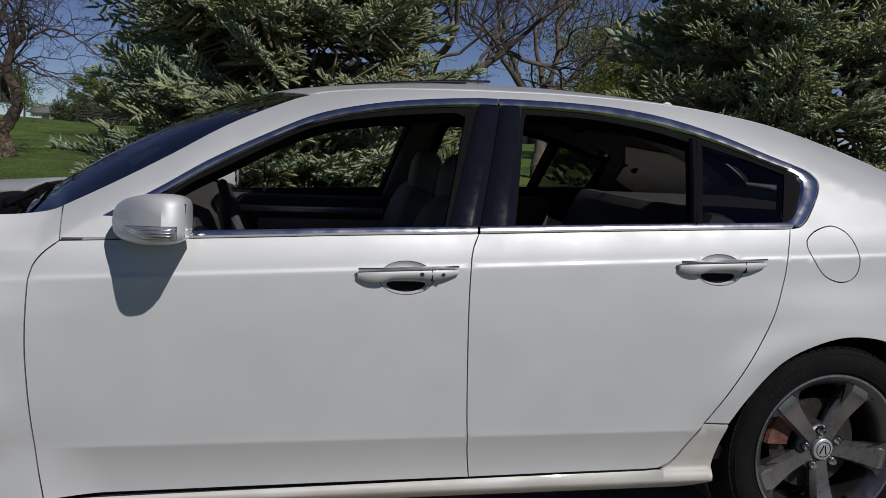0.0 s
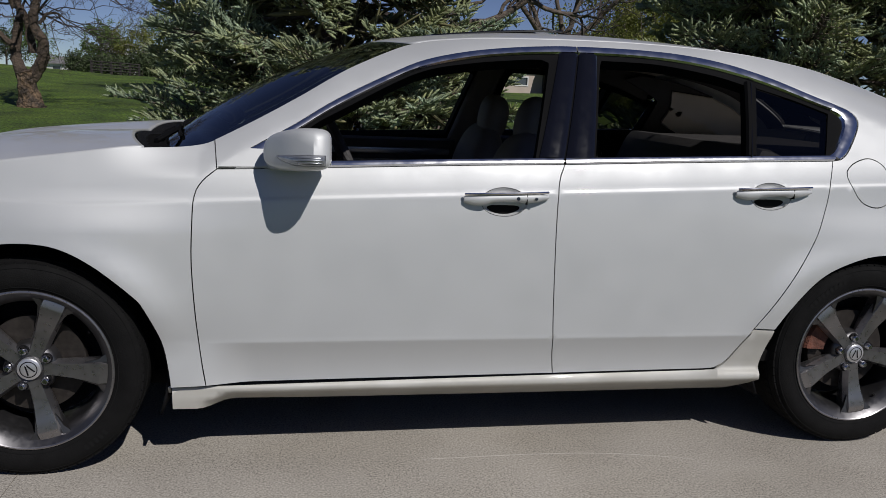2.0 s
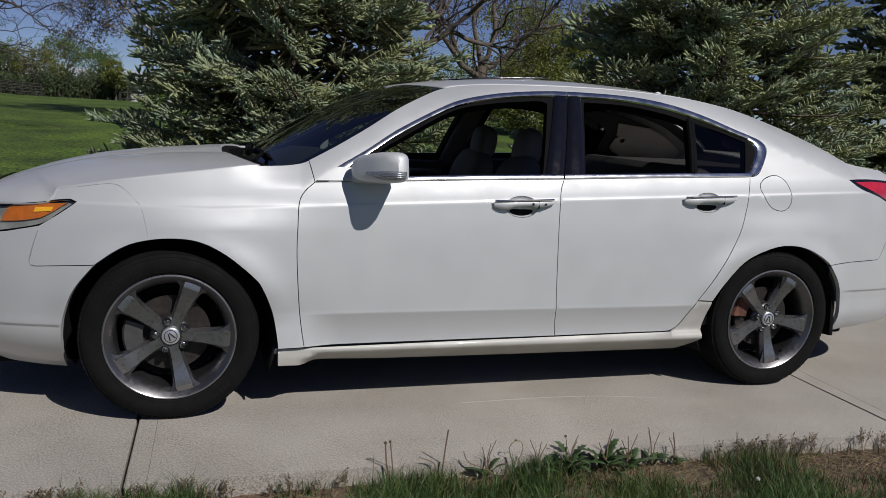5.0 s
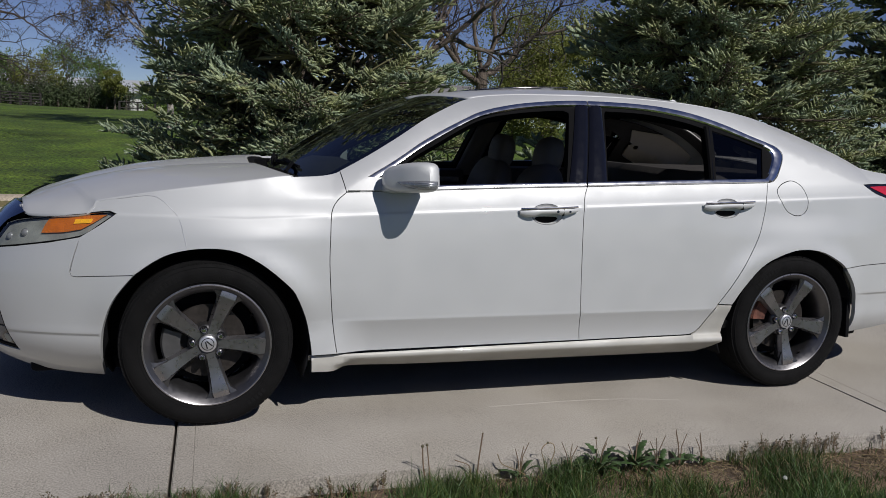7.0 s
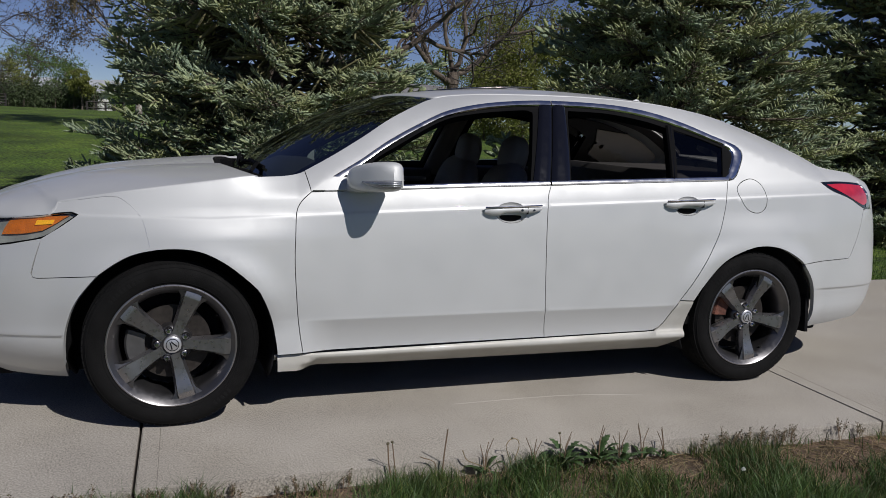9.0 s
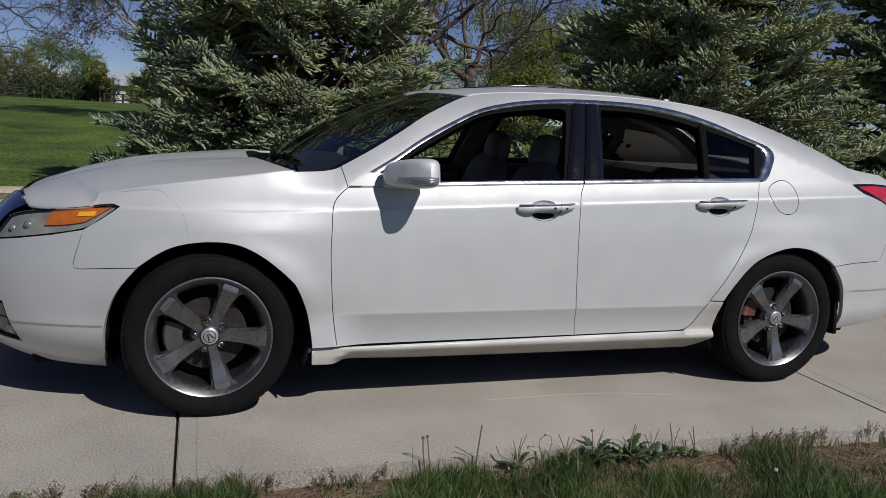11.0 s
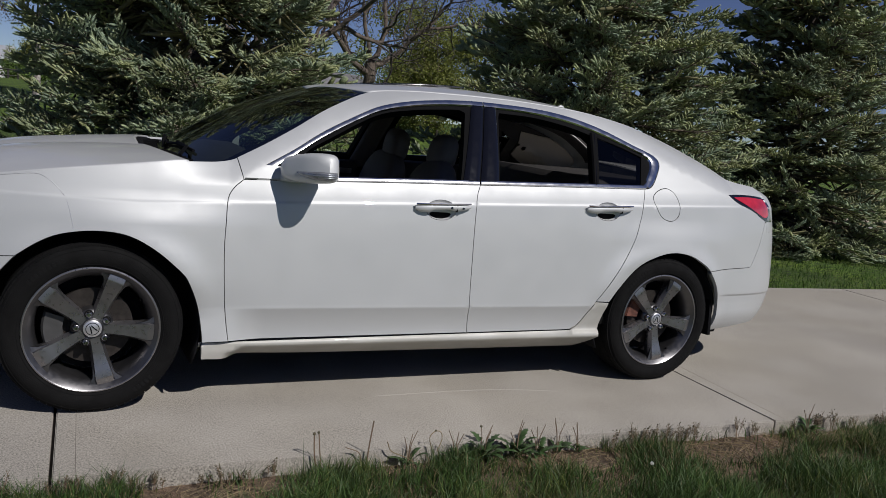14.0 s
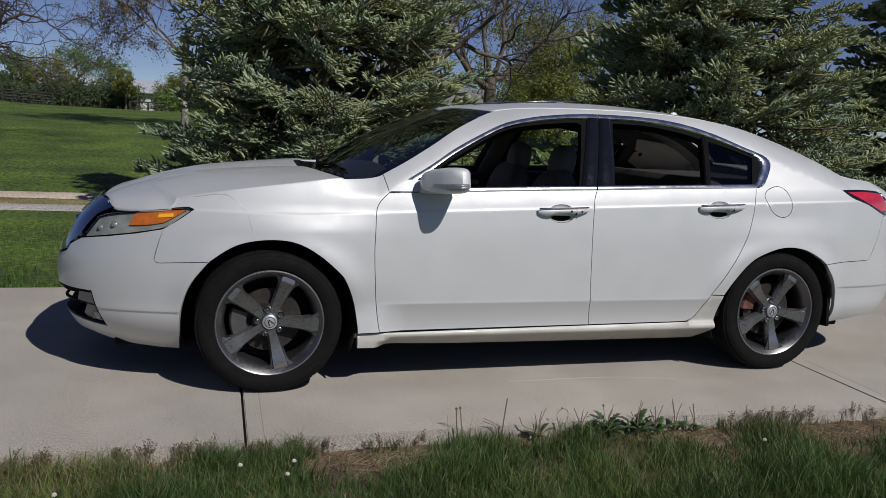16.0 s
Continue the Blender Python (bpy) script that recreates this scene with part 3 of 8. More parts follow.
def build_mirror(car, side):
    """Door mirror: rounded body-colour shell on a foot, clear turn-signal strip, mirror glass behind."""
    c, n, m = Vector((0.784, 1.062, 1.006)), 40, 22
    verts, faces = [], []
    for i in range(m + 1):
        phi = -math.pi / 2 + math.pi * i / m
        for k in range(n):
            a = k * math.tau / n
            e = 0.42
            sp = lambda v: math.copysign(abs(v) ** e, v)
            x, y, z = sp(math.cos(phi)) * sp(math.cos(a)), sp(math.cos(phi)) * sp(math.sin(a)), sp(math.sin(phi))
            x = x * 0.098 if x > 0 else x * 0.098 * (1 - 0.20 * max(0, z) ** 2 - 0.10 * max(0, -z) ** 2)
            zz = z * (0.061 - 0.012 * max(0, -x / 0.098)) + 0.004 * (x / 0.11)
            verts.append((c.x + x, side * mirror_y(x, y, z), c.z + zz))
    for i in range(m):
        for k in range(n):
            faces.append((i * n + k, i * n + (k + 1) % n, (i + 1) * n + (k + 1) % n, (i + 1) * n + k))
    bm = bmesh.new()
    vs = [bm.verts.new(v) for v in verts]
    for f in faces:
        bm.faces.new([vs[k] for k in f])
    bmesh.ops.remove_doubles(bm, verts=bm.verts, dist=0.0005)
    mirror = part("door_mirror", bm, PAINT, car, "pearl white door mirror shell with signal strip")
    # the clear signal strip wraps the lower outer side
    def strip_fn(u, v):
        x = lerp(0.728, 0.862, u)
        z = lerp(lerp(0.986, 0.962, min(1.0, max(0.0, u) * 2.6) ** 0.6), 0.990, v)
        dx = x - c.x
        zn = (z - c.z - 0.004 * dx / 0.11) / (0.061 - 0.012 * max(0, -dx / 0.098))
        f = max(0.0, 1 - abs(dx / 0.098) ** 4.76 - min(1.0, abs(zn)) ** 4.76)
        return Vector((x, side * (mirror_y(dx, f ** 0.21, zn) + 0.0025 + 0.003 * math.sin(math.pi * v)), z))
    sheet("signal_strip", strip_fn, 24, 6, CLEAR, mirror, 0.004, "clear plastic turn-signal strip")
    sheet("signal_surround", lambda u, v: strip_fn(u * 1.02 - 0.01, v * 1.12 - 0.06) - Vector((0, side * 0.0016, 0)), 24, 4, SATIN_GREY, mirror, 0.003)
    for v0, u0 in ((0.20, 0.44), (0.46, 0.34), (0.72, 0.24)):
        sheet("signal_lamp", lambda u, v, v0=v0, u0=u0: strip_fn(lerp(u0, 0.94, u), v0 + 0.10 * v) + Vector((0, side * 0.0012, 0)), 16, 2, SILVER, mirror, 0.001)
    lo, hi = sorted((side * 0.965, side * 1.13))
    box_part("mirror_glass", (0.868, lo, 0.966), (0.8785, hi, 1.046), MIRROR, mirror, 0.002, "mirror glass")
    # foot on the door
    verts = []
    bm = bmesh.new()
    rows = []
    for i in range(9):
        t = i / 8
        y = side * lerp(0.875, 0.985, t)
        x0, x1 = lerp(0.66, 0.735, t ** 0.9), lerp(0.80, 0.83, t)
        z0, z1 = lerp(0.940, 0.948, t), lerp(0.968 + 0.022 * (1 - t), 0.985, t)
        r = []
        for k in range(12):
            a = k * math.tau / 12
            ca, sa = math.cos(a), math.sin(a)
            r.append(bm.verts.new(((x0 + x1) / 2 + (x1 - x0) / 2 * math.copysign(abs(ca) ** 0.6, ca), y, (z0 + z1) / 2 + (z1 - z0) / 2 * math.copysign(abs(sa) ** 0.7, sa))))
        rows.append(r)
    for r0, r1 in zip(rows, rows[1:]):
        for k in range(12):
            bm.faces.new((r0[k], r0[(k + 1) % 12], r1[(k + 1) % 12], r1[k]))
    bm.faces.new(rows[0])
    bm.faces.new(rows[-1])
    part("mirror_foot", bm, PAINT, mirror)
    return mirror


def build_wheel(car, hx, side, turn, front):
    """Five-spoke grey alloy wheel with tyre, brake disc, caliper, nuts and centre cap."""
    w = new("wheel")
    w.parent = car
    w.location = (hx, side * 0.800, 0.335)
    tagged(w, "grey five-spoke alloy wheel with black tyre")
    s = side
    def P(pr):
        return [(r, s * y) for r, y in pr]
    tyre = [(0.247, 0.108), (0.256, 0.114), (0.270, 0.119), (0.288, 0.1215), (0.304, 0.119), (0.318, 0.112), (0.3255, 0.104), (0.330, 0.094), (0.3345, 0.075), (0.336, 0.05), (0.3365, 0.0),
            (0.336, -0.05), (0.3345, -0.075), (0.328, -0.10), (0.31, -0.115), (0.28, -0.12), (0.247, -0.105)]
    ty = lathe_part("tyre", P(tyre), 120, RUBBER, w, label="black road tyre", angle=50)
    # tread blocks on the tyre's shoulder
    bm = bmesh.new()
    for k in range(72):
        a = k * math.tau / 72
        m = Matrix.Rotation(-a, 4, "Y")
        add_box(bm, (0.318, min(s * 0.074, s * 0.1035), -0.0122), (0.3312, max(s * 0.074, s * 0.1035), 0.0122), 0.0, m)
        add_box(bm, (0.331, min(s * 0.045, s * 0.071), -0.0125), (0.3375, max(s * 0.045, s * 0.071), 0.0125), 0.0, m)
    tagged(part("tread", bm, RUBBER, ty, is_smooth=False), kind="stuff")
    for r0, r1 in ((0.2585, 0.2605), (0.315, 0.3165)):
        bm = bmesh.new()
        for k in range(96):
            a0, a1 = k * math.tau / 96, (k + 1) * math.tau / 96
            y0 = s * (0.1158 if r0 < 0.3 else 0.1142)
            q = [bm.verts.new((r * math.cos(a), y0 + s * 0.0012, r * math.sin(a))) for r, a in ((r0, a0), (r1, a0), (r1, a1), (r0, a1))]
            bm.faces.new(q)
        part("sidewall_ring", bm, LETTER, ty)
    # plain bars stand for the raised lettering
    for start, count in ((1.95, 9), (0.85, 4), (5.3, 5)):
        bm = bmesh.new()
        for k in range(count):
            a = start + k * 0.062
            add_box(bm, (0.281, min(s * 0.117, s * 0.1218), -0.0062), (0.299, max(s * 0.117, s * 0.1218), 0.0042), 0.0, Matrix.Rotation(-a, 4, "Y"))
        tagged(part("raised_lettering", bm, LETTER, ty, is_smooth=False), kind="stuff")
    rim = [(0.248, 0.106), (0.2475, 0.112), (0.242, 0.1135), (0.236, 0.109), (0.225, 0.098), (0.212, 0.084), (0.205, 0.062), (0.202, 0.02), (0.202, -0.05), (0.225, -0.10), (0.247, -0.105), (0.249, -0.09), (0.235, -0.03), (0.232, 0.05), (0.243, 0.098)]
    lathe_part("rim", P(rim), 120, ALLOY_DARK, w, label="dark grey alloy rim", angle=30)
    lathe_part("rim_lip", P([(0.2482, 0.1075), (0.2476, 0.1138), (0.2435, 0.1150), (0.2405, 0.1128), (0.2435, 0.110)]), 120, ALLOY, w, label="thin rim lip")
    hub = [(0.0, 0.078), (0.036, 0.078), (0.042, 0.082), (0.062, 0.078), (0.074, 0.070), (0.080, 0.055), (0.080, 0.0), (0.0, 0.0)]
    lathe_part("hub", P(hub), 48, ALLOY_DARK, w, closed=False)
    lathe_part("centre_cap", P([(0.0, 0.0935), (0.030, 0.0930), (0.0335, 0.0905), (0.0345, 0.078)]), 40, BADGE, w, closed=False, label="silver wheel centre cap")
    # emblem drawn as a plain ring with a narrow peak
    bm = bmesh.new()
    for k in range(40):
        a0, a1 = k * math.tau / 40, (k + 1) * math.tau / 40
        q = [bm.verts.new((r * math.cos(a), s * 0.0941, r * math.sin(a))) for r, a in ((0.0225, a0), (0.0252, a0), (0.0252, a1), (0.0225, a1))]
        bm.faces.new(q)
    tilt = turn + (0.0 if not front else 0.55)
    for sx in (-1, 1):
        q = [Vector((sx * 0.0035, 0, 0.017)), Vector((sx * 0.0135, 0, -0.015)), Vector((sx * 0.0085, 0, -0.015)), Vector((sx * 0.0008, 0, 0.010))]
        rot = Matrix.Rotation(-(tilt - math.radians(68)), 4, "Y")
        bm.faces.new([bm.verts.new(rot @ v + Vector((0, s * 0.0941, 0))) for v in q])
    part("emblem", bm, DARK, w, is_smooth=False)
    # spokes: a faceted bar with a flat polished face, spreading to the rim
    stations = [(0.040, 0.0175, 0.083), (0.075, 0.0185, 0.083), (0.12, 0.022, 0.086), (0.165, 0.027, 0.095), (0.198, 0.0310, 0.1030), (0.204, 0.0312, 0.1032), (0.233, 0.0300, 0.0955)]
    for k in range(5):
        a = turn + k * math.tau / 5
        rot = Matrix.Rotation(-a, 4, "Y")
        bm = bmesh.new()
        rows = []
        for i, (r, hw, y) in enumerate(stations):
            back = y - 0.034 - 0.008 * i
            sec = [(-hw - 0.010, y - 0.022), (-hw - 0.003, y - 0.006), (-hw, y), (hw, y), (hw + 0.003, y - 0.006), (hw + 0.010, y - 0.022), (hw + 0.004, back), (-hw - 0.004, back)]
            rows.append([bm.verts.new(rot @ Vector((r, s * yy, q))) for q, yy in sec])
        for r0, r1 in zip(rows, rows[1:]):
            for j in range(8):
                bm.faces.new((r0[j], r0[(j + 1) % 8], r1[(j + 1) % 8], r1[j]))
        bm.faces.new(rows[0])
        bm.faces.new(rows[-1])
        spoke = part("spoke", bm, ALLOY, w, "grey alloy spoke")
        spoke.data.set_sharp_from_angle(angle=radians(20))
        # dark web that fills the foot of the spoke at the rim
        for sg in (-1, 1):
            bm = bmesh.new()
            pts = [(0.155, sg * 0.030), (0.226, sg * 0.036), (0.228, sg * 0.066), (0.214, sg * 0.060), (0.196, sg * 0.042)]
            up = [bm.verts.new(rot @ Vector((r, s * (0.090 if r < 0.2 else 0.0985), q))) for r, q in pts]
            dn = [bm.verts.new(rot @ Vector((r, s * 0.050, q))) for r, q in pts]
            bm.faces.new(up)
            for i in range(5):
                bm.faces.new((up[i], up[(i + 1) % 5], dn[(i + 1) % 5], dn[i]))
            part("spoke_web", bm, ALLOY_DARK, w)
        b = a + math.pi / 5
        p = Vector((0.0585 * math.cos(b), 0, 0.0585 * math.sin(b)))
        bm = bmesh.new()
        add_tube(bm, [p + Vector((0, s * 0.060, 0)), p + Vector((0, s * 0.083, 0)), p + Vector((0, s * 0.094, 0)), p + Vector((0, s * 0.099, 0))], [0.0132, 0.0132, 0.0118, 0.007], 12)
        part("wheel_nut", bm, NUT, w, "chrome wheel nut")
        bm = bmesh.new()
        add_tube(bm, [p + Vector((0, s * 0.0795, 0)), p + Vector((0, s * 0.0802, 0))], 0.0165, 18)
        part("nut_seat", bm, DARK, w)
    a = turn - 0.62 if front else turn - 2.05
    tube_part("valve", [(0.213 * math.cos(a), s * 0.062, 0.213 * math.sin(a)), (0.200 * math.cos(a), s * 0.078, 0.200 * math.sin(a))], 0.0042, RUBBER, w, 8)
    r_disc = 0.150 if front else 0.148
    lathe_part("brake_disc", P([(0.07, 0.030), (r_disc, 0.030), (r_disc, 0.006), (0.07, 0.006)]), 72, STEEL, w, label="worn steel brake disc")
    lathe_part("disc_hat", P([(0.0, 0.052), (0.068, 0.052), (0.074, 0.030), (0.074, 0.0)]), 40, RUST if not front else STEEL, w, closed=False)
    bm = bmesh.new()
    mid = math.radians(186 if front else 150)
    rows = []
    for i in range(9):
        a = mid + (i - 4) * 0.115
        rows.append([bm.verts.new((r * math.cos(a), s * y, r * math.sin(a))) for r, y in ((0.105, 0.056), (0.172, 0.056), (0.180, 0.046), (0.180, -0.02), (0.105, -0.02))])
    for r0, r1 in zip(rows, rows[1:]):
        for j in range(5):
            bm.faces.new((r0[j], r0[(j + 1) % 5], r1[(j + 1) % 5], r1[j]))
    bm.faces.new(rows[0])
    bm.faces.new(rows[-1])
    part("brake_caliper", bm, CALIPER if front else RUST, w, "grey brake caliper" if front else "rust-red brake caliper")
    lathe_part("dust_shield", P([(0.0, -0.03), (0.19, -0.03), (0.19, -0.036), (0.0, -0.036)]), 40, DARK, w, closed=False)
    return w


def build_seat(car, x, y, wide=0.50, rear=False):
    """Leather front seat: cushion, leaning back with bolsters, head restraint on posts."""
    seat = new("seat")
    seat.parent = car
    tagged(seat, "taupe leather car seat with head restraint")
    def cushion(name, size, at, rx, bulge, lab="", e=0.5):
        bm = bmesh.new()
        bmesh.ops.create_grid(bm, x_segments=2, y_segments=2, size=0.5)
        bm.clear()
        n, m = 24, 14
        rows = []
        for i in range(m + 1):
            phi = -math.pi / 2 + math.pi * i / m
            row = []
            for k in range(n):
                a = k * math.tau / n
                f = lambda v: math.copysign(abs(v) ** e, v)
                v = Vector((f(math.cos(phi)) * f(math.cos(a)) * size[0], f(math.cos(phi)) * f(math.sin(a)) * size[1], f(math.sin(phi)) * size[2]))
                v.x -= bulge * (1 - (v.y / size[1]) ** 2) * (1 if v.x < 0 else 0) * -1
                row.append(bm.verts.new(Matrix.Translation(at) @ Matrix.Rotation(rx, 4, "Y") @ v))
            rows.append(row)
        for r0, r1 in zip(rows, rows[1:]):
            for k in range(n):
                bm.faces.new((r0[k], r0[(k + 1) % n], r1[(k + 1) % n], r1[k]))
        bmesh.ops.remove_doubles(bm, verts=bm.verts, dist=0.0008)
        return part(name, bm, SEAT, seat, lab)
    cushion("seat_cushion", (0.27, wide / 2, 0.09), (x - 0.02, y, 0.52), 0.12, 0.0)
    cushion("seat_back", (0.095, wide / 2, 0.31), (x + 0.30, y, 0.81), 0.24, 0.02, e=0.65)
    cushion("head_restraint", (0.062, 0.130, 0.100), (x + 0.400, y, 1.145), 0.18, 0.0, "taupe leather head restraint", 0.75)
    for dy in (-0.06, 0.06):
        tube_part("restraint_post", [(x + 0.375, y + dy, 1.06), (x + 0.395, y + dy, 1.14)], 0.007, SILVER, seat, 8)
    return seat


# ---- the saloon car: assembly ----
def draw_in(car):
    """Lean the flanks in towards the roof and settle the middle of the body, wheels left upright."""
    turn, hub_y, hub_z = radians(5.3), 0.885, 0.333
    c, s = math.cos(turn), math.sin(turn)
    todo = [ob for ob in car.children if not ob.name.startswith("wheel") or ob.name.startswith("wheel_housing")]
    while todo:
        ob = todo.pop()
        todo += list(ob.children)
        if ob.type != "MESH":
            continue
        co = np.empty(len(ob.data.vertices) * 3, np.float32)
        ob.data.vertices.foreach_get("co", co)
        v = co.reshape(-1, 3)
        a, z = np.abs(v[:, 1]), v[:, 2].copy()
        hold = np.clip((z - 0.06) / 0.2, 0, 1)
        v[:, 1] -= np.sign(v[:, 1]) * (s * (z - hub_z) + (1 - c) * (a - hub_y)) * np.clip(a / 0.5, 0, 1)
        v[:, 2] = hub_z + c * (z - hub_z) - s * (hub_y - a) * hold
        ob.data.vertices.foreach_set("co", v.ravel())
        ob.data.update()


def build_car():
    car = thing("car", "pearl white four-door saloon car parked on a concrete driveway, windows down", "car")

    fender_out = ring([(-0.412, 0.893), (-0.337, 0.907), (-0.144, 0.939), (0.176, 0.985), (0.28, 1.001), (0.34, 1.005), (0.44, 1.011), (0.50, 1.021), (0.534, 1.033)], [(0.534, 1.033), (0.548, 0.945)], FRONT_EDGE,
                      [(0.513, 0.276), (0.408, 0.273)], F_ARCH, [(-0.272, 0.613), (-0.36, 0.609), (-0.485, 0.603)], [(-0.485, 0.603), (-0.503, 0.606), (-0.509, 0.620)],
                      [(-0.509, 0.620), (-0.494, 0.68), (-0.470, 0.758)], [(-0.470, 0.758), (-0.40, 0.803), (-0.336, 0.849)], [(-0.336, 0.849), (-0.36, 0.858), (-0.435, 0.851)], [(-0.435, 0.851), (-0.412, 0.893)])
    f_door = ring(FRONT_EDGE, [(0.513, 0.276), (1.0, 0.2795), (1.640, 0.283)], MID_EDGE, [(1.640, 0.986), (1.281, 0.974), (0.944, 0.960), (0.548, 0.945)])
    r_door = ring(MID_EDGE[::-1], [(1.640, 0.283), (2.0, 0.286), (2.19, 0.287), (2.231, 0.290)], REAR_EDGE, [(2.606, 1.022), (2.117, 1.005), (1.640, 0.986)])
    side_out = ring(ROOF_EDGE, DECK_EDGE, [(3.55, 1.083), (3.585, 1.055), (3.60, 1.02)], TAIL_LAMP[0][::-1], TAIL_LAMP[2][::-1][:-1], [(3.60, 0.884), (3.577, 0.882)],
                    [(3.577, 0.882), (3.53, 0.757), (3.462, 0.635)], [(3.462, 0.635), (3.448, 0.622), (3.42, 0.620)], [(3.42, 0.620), (3.243, 0.613), (3.088, 0.600)], R_ARCH,
                    [(2.428, 0.432), (2.349, 0.437)], REAR_EDGE[2:], [(2.606, 1.022), (2.640, 1.028)], CORNER_OUT[::-1], CHROME_OUT[::-1], [(0.576, 0.962), (0.548, 0.945)], [(0.548, 0.945), (0.534, 1.035)])
    sill_out = ring([(0.408, 0.270), (0.513, 0.272), (1.64, 0.2812), (2.19, 0.285), (2.231, 0.288)], [(2.231, 0.286), (2.278, 0.317), (2.349, 0.433)], [(2.349, 0.433), (2.428, 0.428)],
                    [(2.428, 0.428), (2.402, 0.29), (2.396, 0.220)], [(2.396, 0.215), (2.380, 0.154)], [(2.380, 0.154), (1.5, 0.165), (0.906, 0.177), (0.62, 0.194), (0.41, 0.199)], [(0.41, 0.202), (0.408, 0.270)])
    fuel = spline(FUEL, 0.012, True)
    f_hollow, r_hollow = oval(1.435, 0.862, 0.075, 0.045), oval(2.366, 0.896, 0.075, 0.045)
    frame_out = ring(CHROME_IN, [(2.655, 1.203), (2.690, 1.190), (2.703, 1.172), (2.698, 1.145), (2.670, 1.098), (2.635, 1.055), (2.612, 1.040)], [(2.612, 1.040), (2.12, 1.020), (1.64, 1.003), (1.28, 0.990), (0.947, 0.976), (0.66, 0.966)], [(0.66, 0.966), (0.66, 0.990)])
    win_f = ring([(0.80, 0.99), (0.815, 1.072), (0.95, 1.157), (1.172, 1.275), (1.349, 1.318), (1.55, 1.342), (1.61, 1.345)], [(1.61, 1.345), (1.634, 1.335), (1.626, 1.30)], [(1.626, 1.30), (1.545, 1.004)], [(1.545, 1.004), (1.28, 0.994), (0.80, 0.978)])
    win_r = ring([(1.828, 1.352), (2.0, 1.349), (2.12, 1.336), (2.25, 1.312), (2.350, 1.283)], [(2.350, 1.283), (2.292, 1.032)], [(2.292, 1.032), (2.0, 1.022), (1.750, 1.014)], [(1.750, 1.014), (1.81, 1.30), (1.828, 1.352)])
    win_q = ring([(2.380, 1.278), (2.52, 1.236), (2.640, 1.192)], [(2.640, 1.192), (2.590, 1.043)], [(2.590, 1.043), (2.318, 1.033)], [(2.318, 1.033), (2.380, 1.278)])
    pil_a = flat2([(1.676, 1.366), (1.556, 1.003), (1.641, 1.004), (1.743, 1.367)])
    pil_b = flat2([(1.748, 1.367), (1.646, 1.004), (1.742, 1.006), (1.812, 1.366)])

    def dense(poly, step=0.03):
        return ring(*[[a, b] for a, b in zip(poly, poly[1:] + poly[:1])], step=step)

    for side in (-1, 1):
        near = side < 0
        fender = panel("fender", fender_out, PAINT, car, side=side, label="pearl white front fender")
        film = spline([(-0.337, 0.905), (-0.216, 0.920), (-0.168, 0.903), (-0.125, 0.862), (-0.100, 0.820), (-0.077, 0.722)], 0.02)
        tube_part("film_edge", [(p.x, side * (half(p.x, p.y) + 0.0002), p.y) for p in film], 0.0009, BADGE, fender, 5, "edge of clear protective film")
        door = panel("front_door", f_door, PAINT, car, holes=[f_hollow], side=side, label="pearl white front door, window lowered")
        build_handle(door, 1.439, 0.868, side, near)
        strip("belt_moulding", [(0.60, 0.947), (0.944, 0.9605), (1.28, 0.9745), (1.636, 0.9865)], [(0.64, 0.967), (0.944, 0.980), (1.28, 0.994), (1.636, 1.0065)], CHROME, door, side=side, bulge=0.0022, base=0.005, label="chrome belt moulding")
        strip("pillar_trim", [pil_a[0], pil_a[1]], [pil_a[3], pil_a[2]], GLOSS_BLACK, door, side=side, bulge=0.004, base=0.006, label="gloss black door pillar trim")
        door = panel("rear_door", r_door, PAINT, car, holes=[r_hollow], side=side, label="pearl white rear door, window lowered")
        build_handle(door, 2.370, 0.902, side, False)
        strip("belt_moulding", [(1.644, 0.987), (2.117, 1.0055), (2.612, 1.0225)], [(1.644, 1.007), (2.117, 1.0245), (2.622, 1.042)], CHROME, door, side=side, bulge=0.0022, base=0.005, label="chrome belt moulding")
        strip("pillar_trim", [pil_b[0], pil_b[1]], [pil_b[3], pil_b[2]], GLOSS_BLACK, door, side=side, bulge=0.004, base=0.006, label="gloss black door pillar trim")
        strip("window_divider", [(2.345, 1.296), (2.286, 1.030)], [(2.386, 1.284), (2.324, 1.031)], TRIM_BLACK, door, side=side, bulge=0.004, base=0.005)
        tube_part("divider_edge", [(x, side * (half(x, z) + 0.011), z) for x, z in ((2.364, 1.292), (2.302, 1.031))], 0.0028, GLOSS_BLACK, door, 6)
        frame = panel("window_frame", frame_out, TRIM_BLACK, car, holes=[win_f, win_r, win_q], side=side, depth=0.045, gap=0.0, surface=raised(on_side, -0.004), label="black rubber window surround")
        glass = panel("quarter_window", win_q, TINT, frame, side=side, gap=0.001, depth=0.003, surface=raised(on_side, -0.008), label="dark tinted quarter window")
        glass.visible_shadow = False
        body = panel("body_side", side_out, PAINT, car, holes=[fuel], side=side, label="pearl white roof rail and rear quarter")
        panel("fuel_flap", fuel, PAINT, body, side=side, gap=0.002)
        cut = 1.742
        up, lo = CHROME_OUT, CHROME_IN
        strip("window_moulding", [(0.628, 1.000)] + [p for p in up if 0.63 < p[0] < cut] + [(1.740, 1.396)], [(0.672, 0.996)] + [p for p in lo if 0.7 < p[0] < cut] + [(1.740, 1.3695)], CHROME, body, side=side, bulge=0.0016, base=0.005, label="chrome window moulding", rows=8)
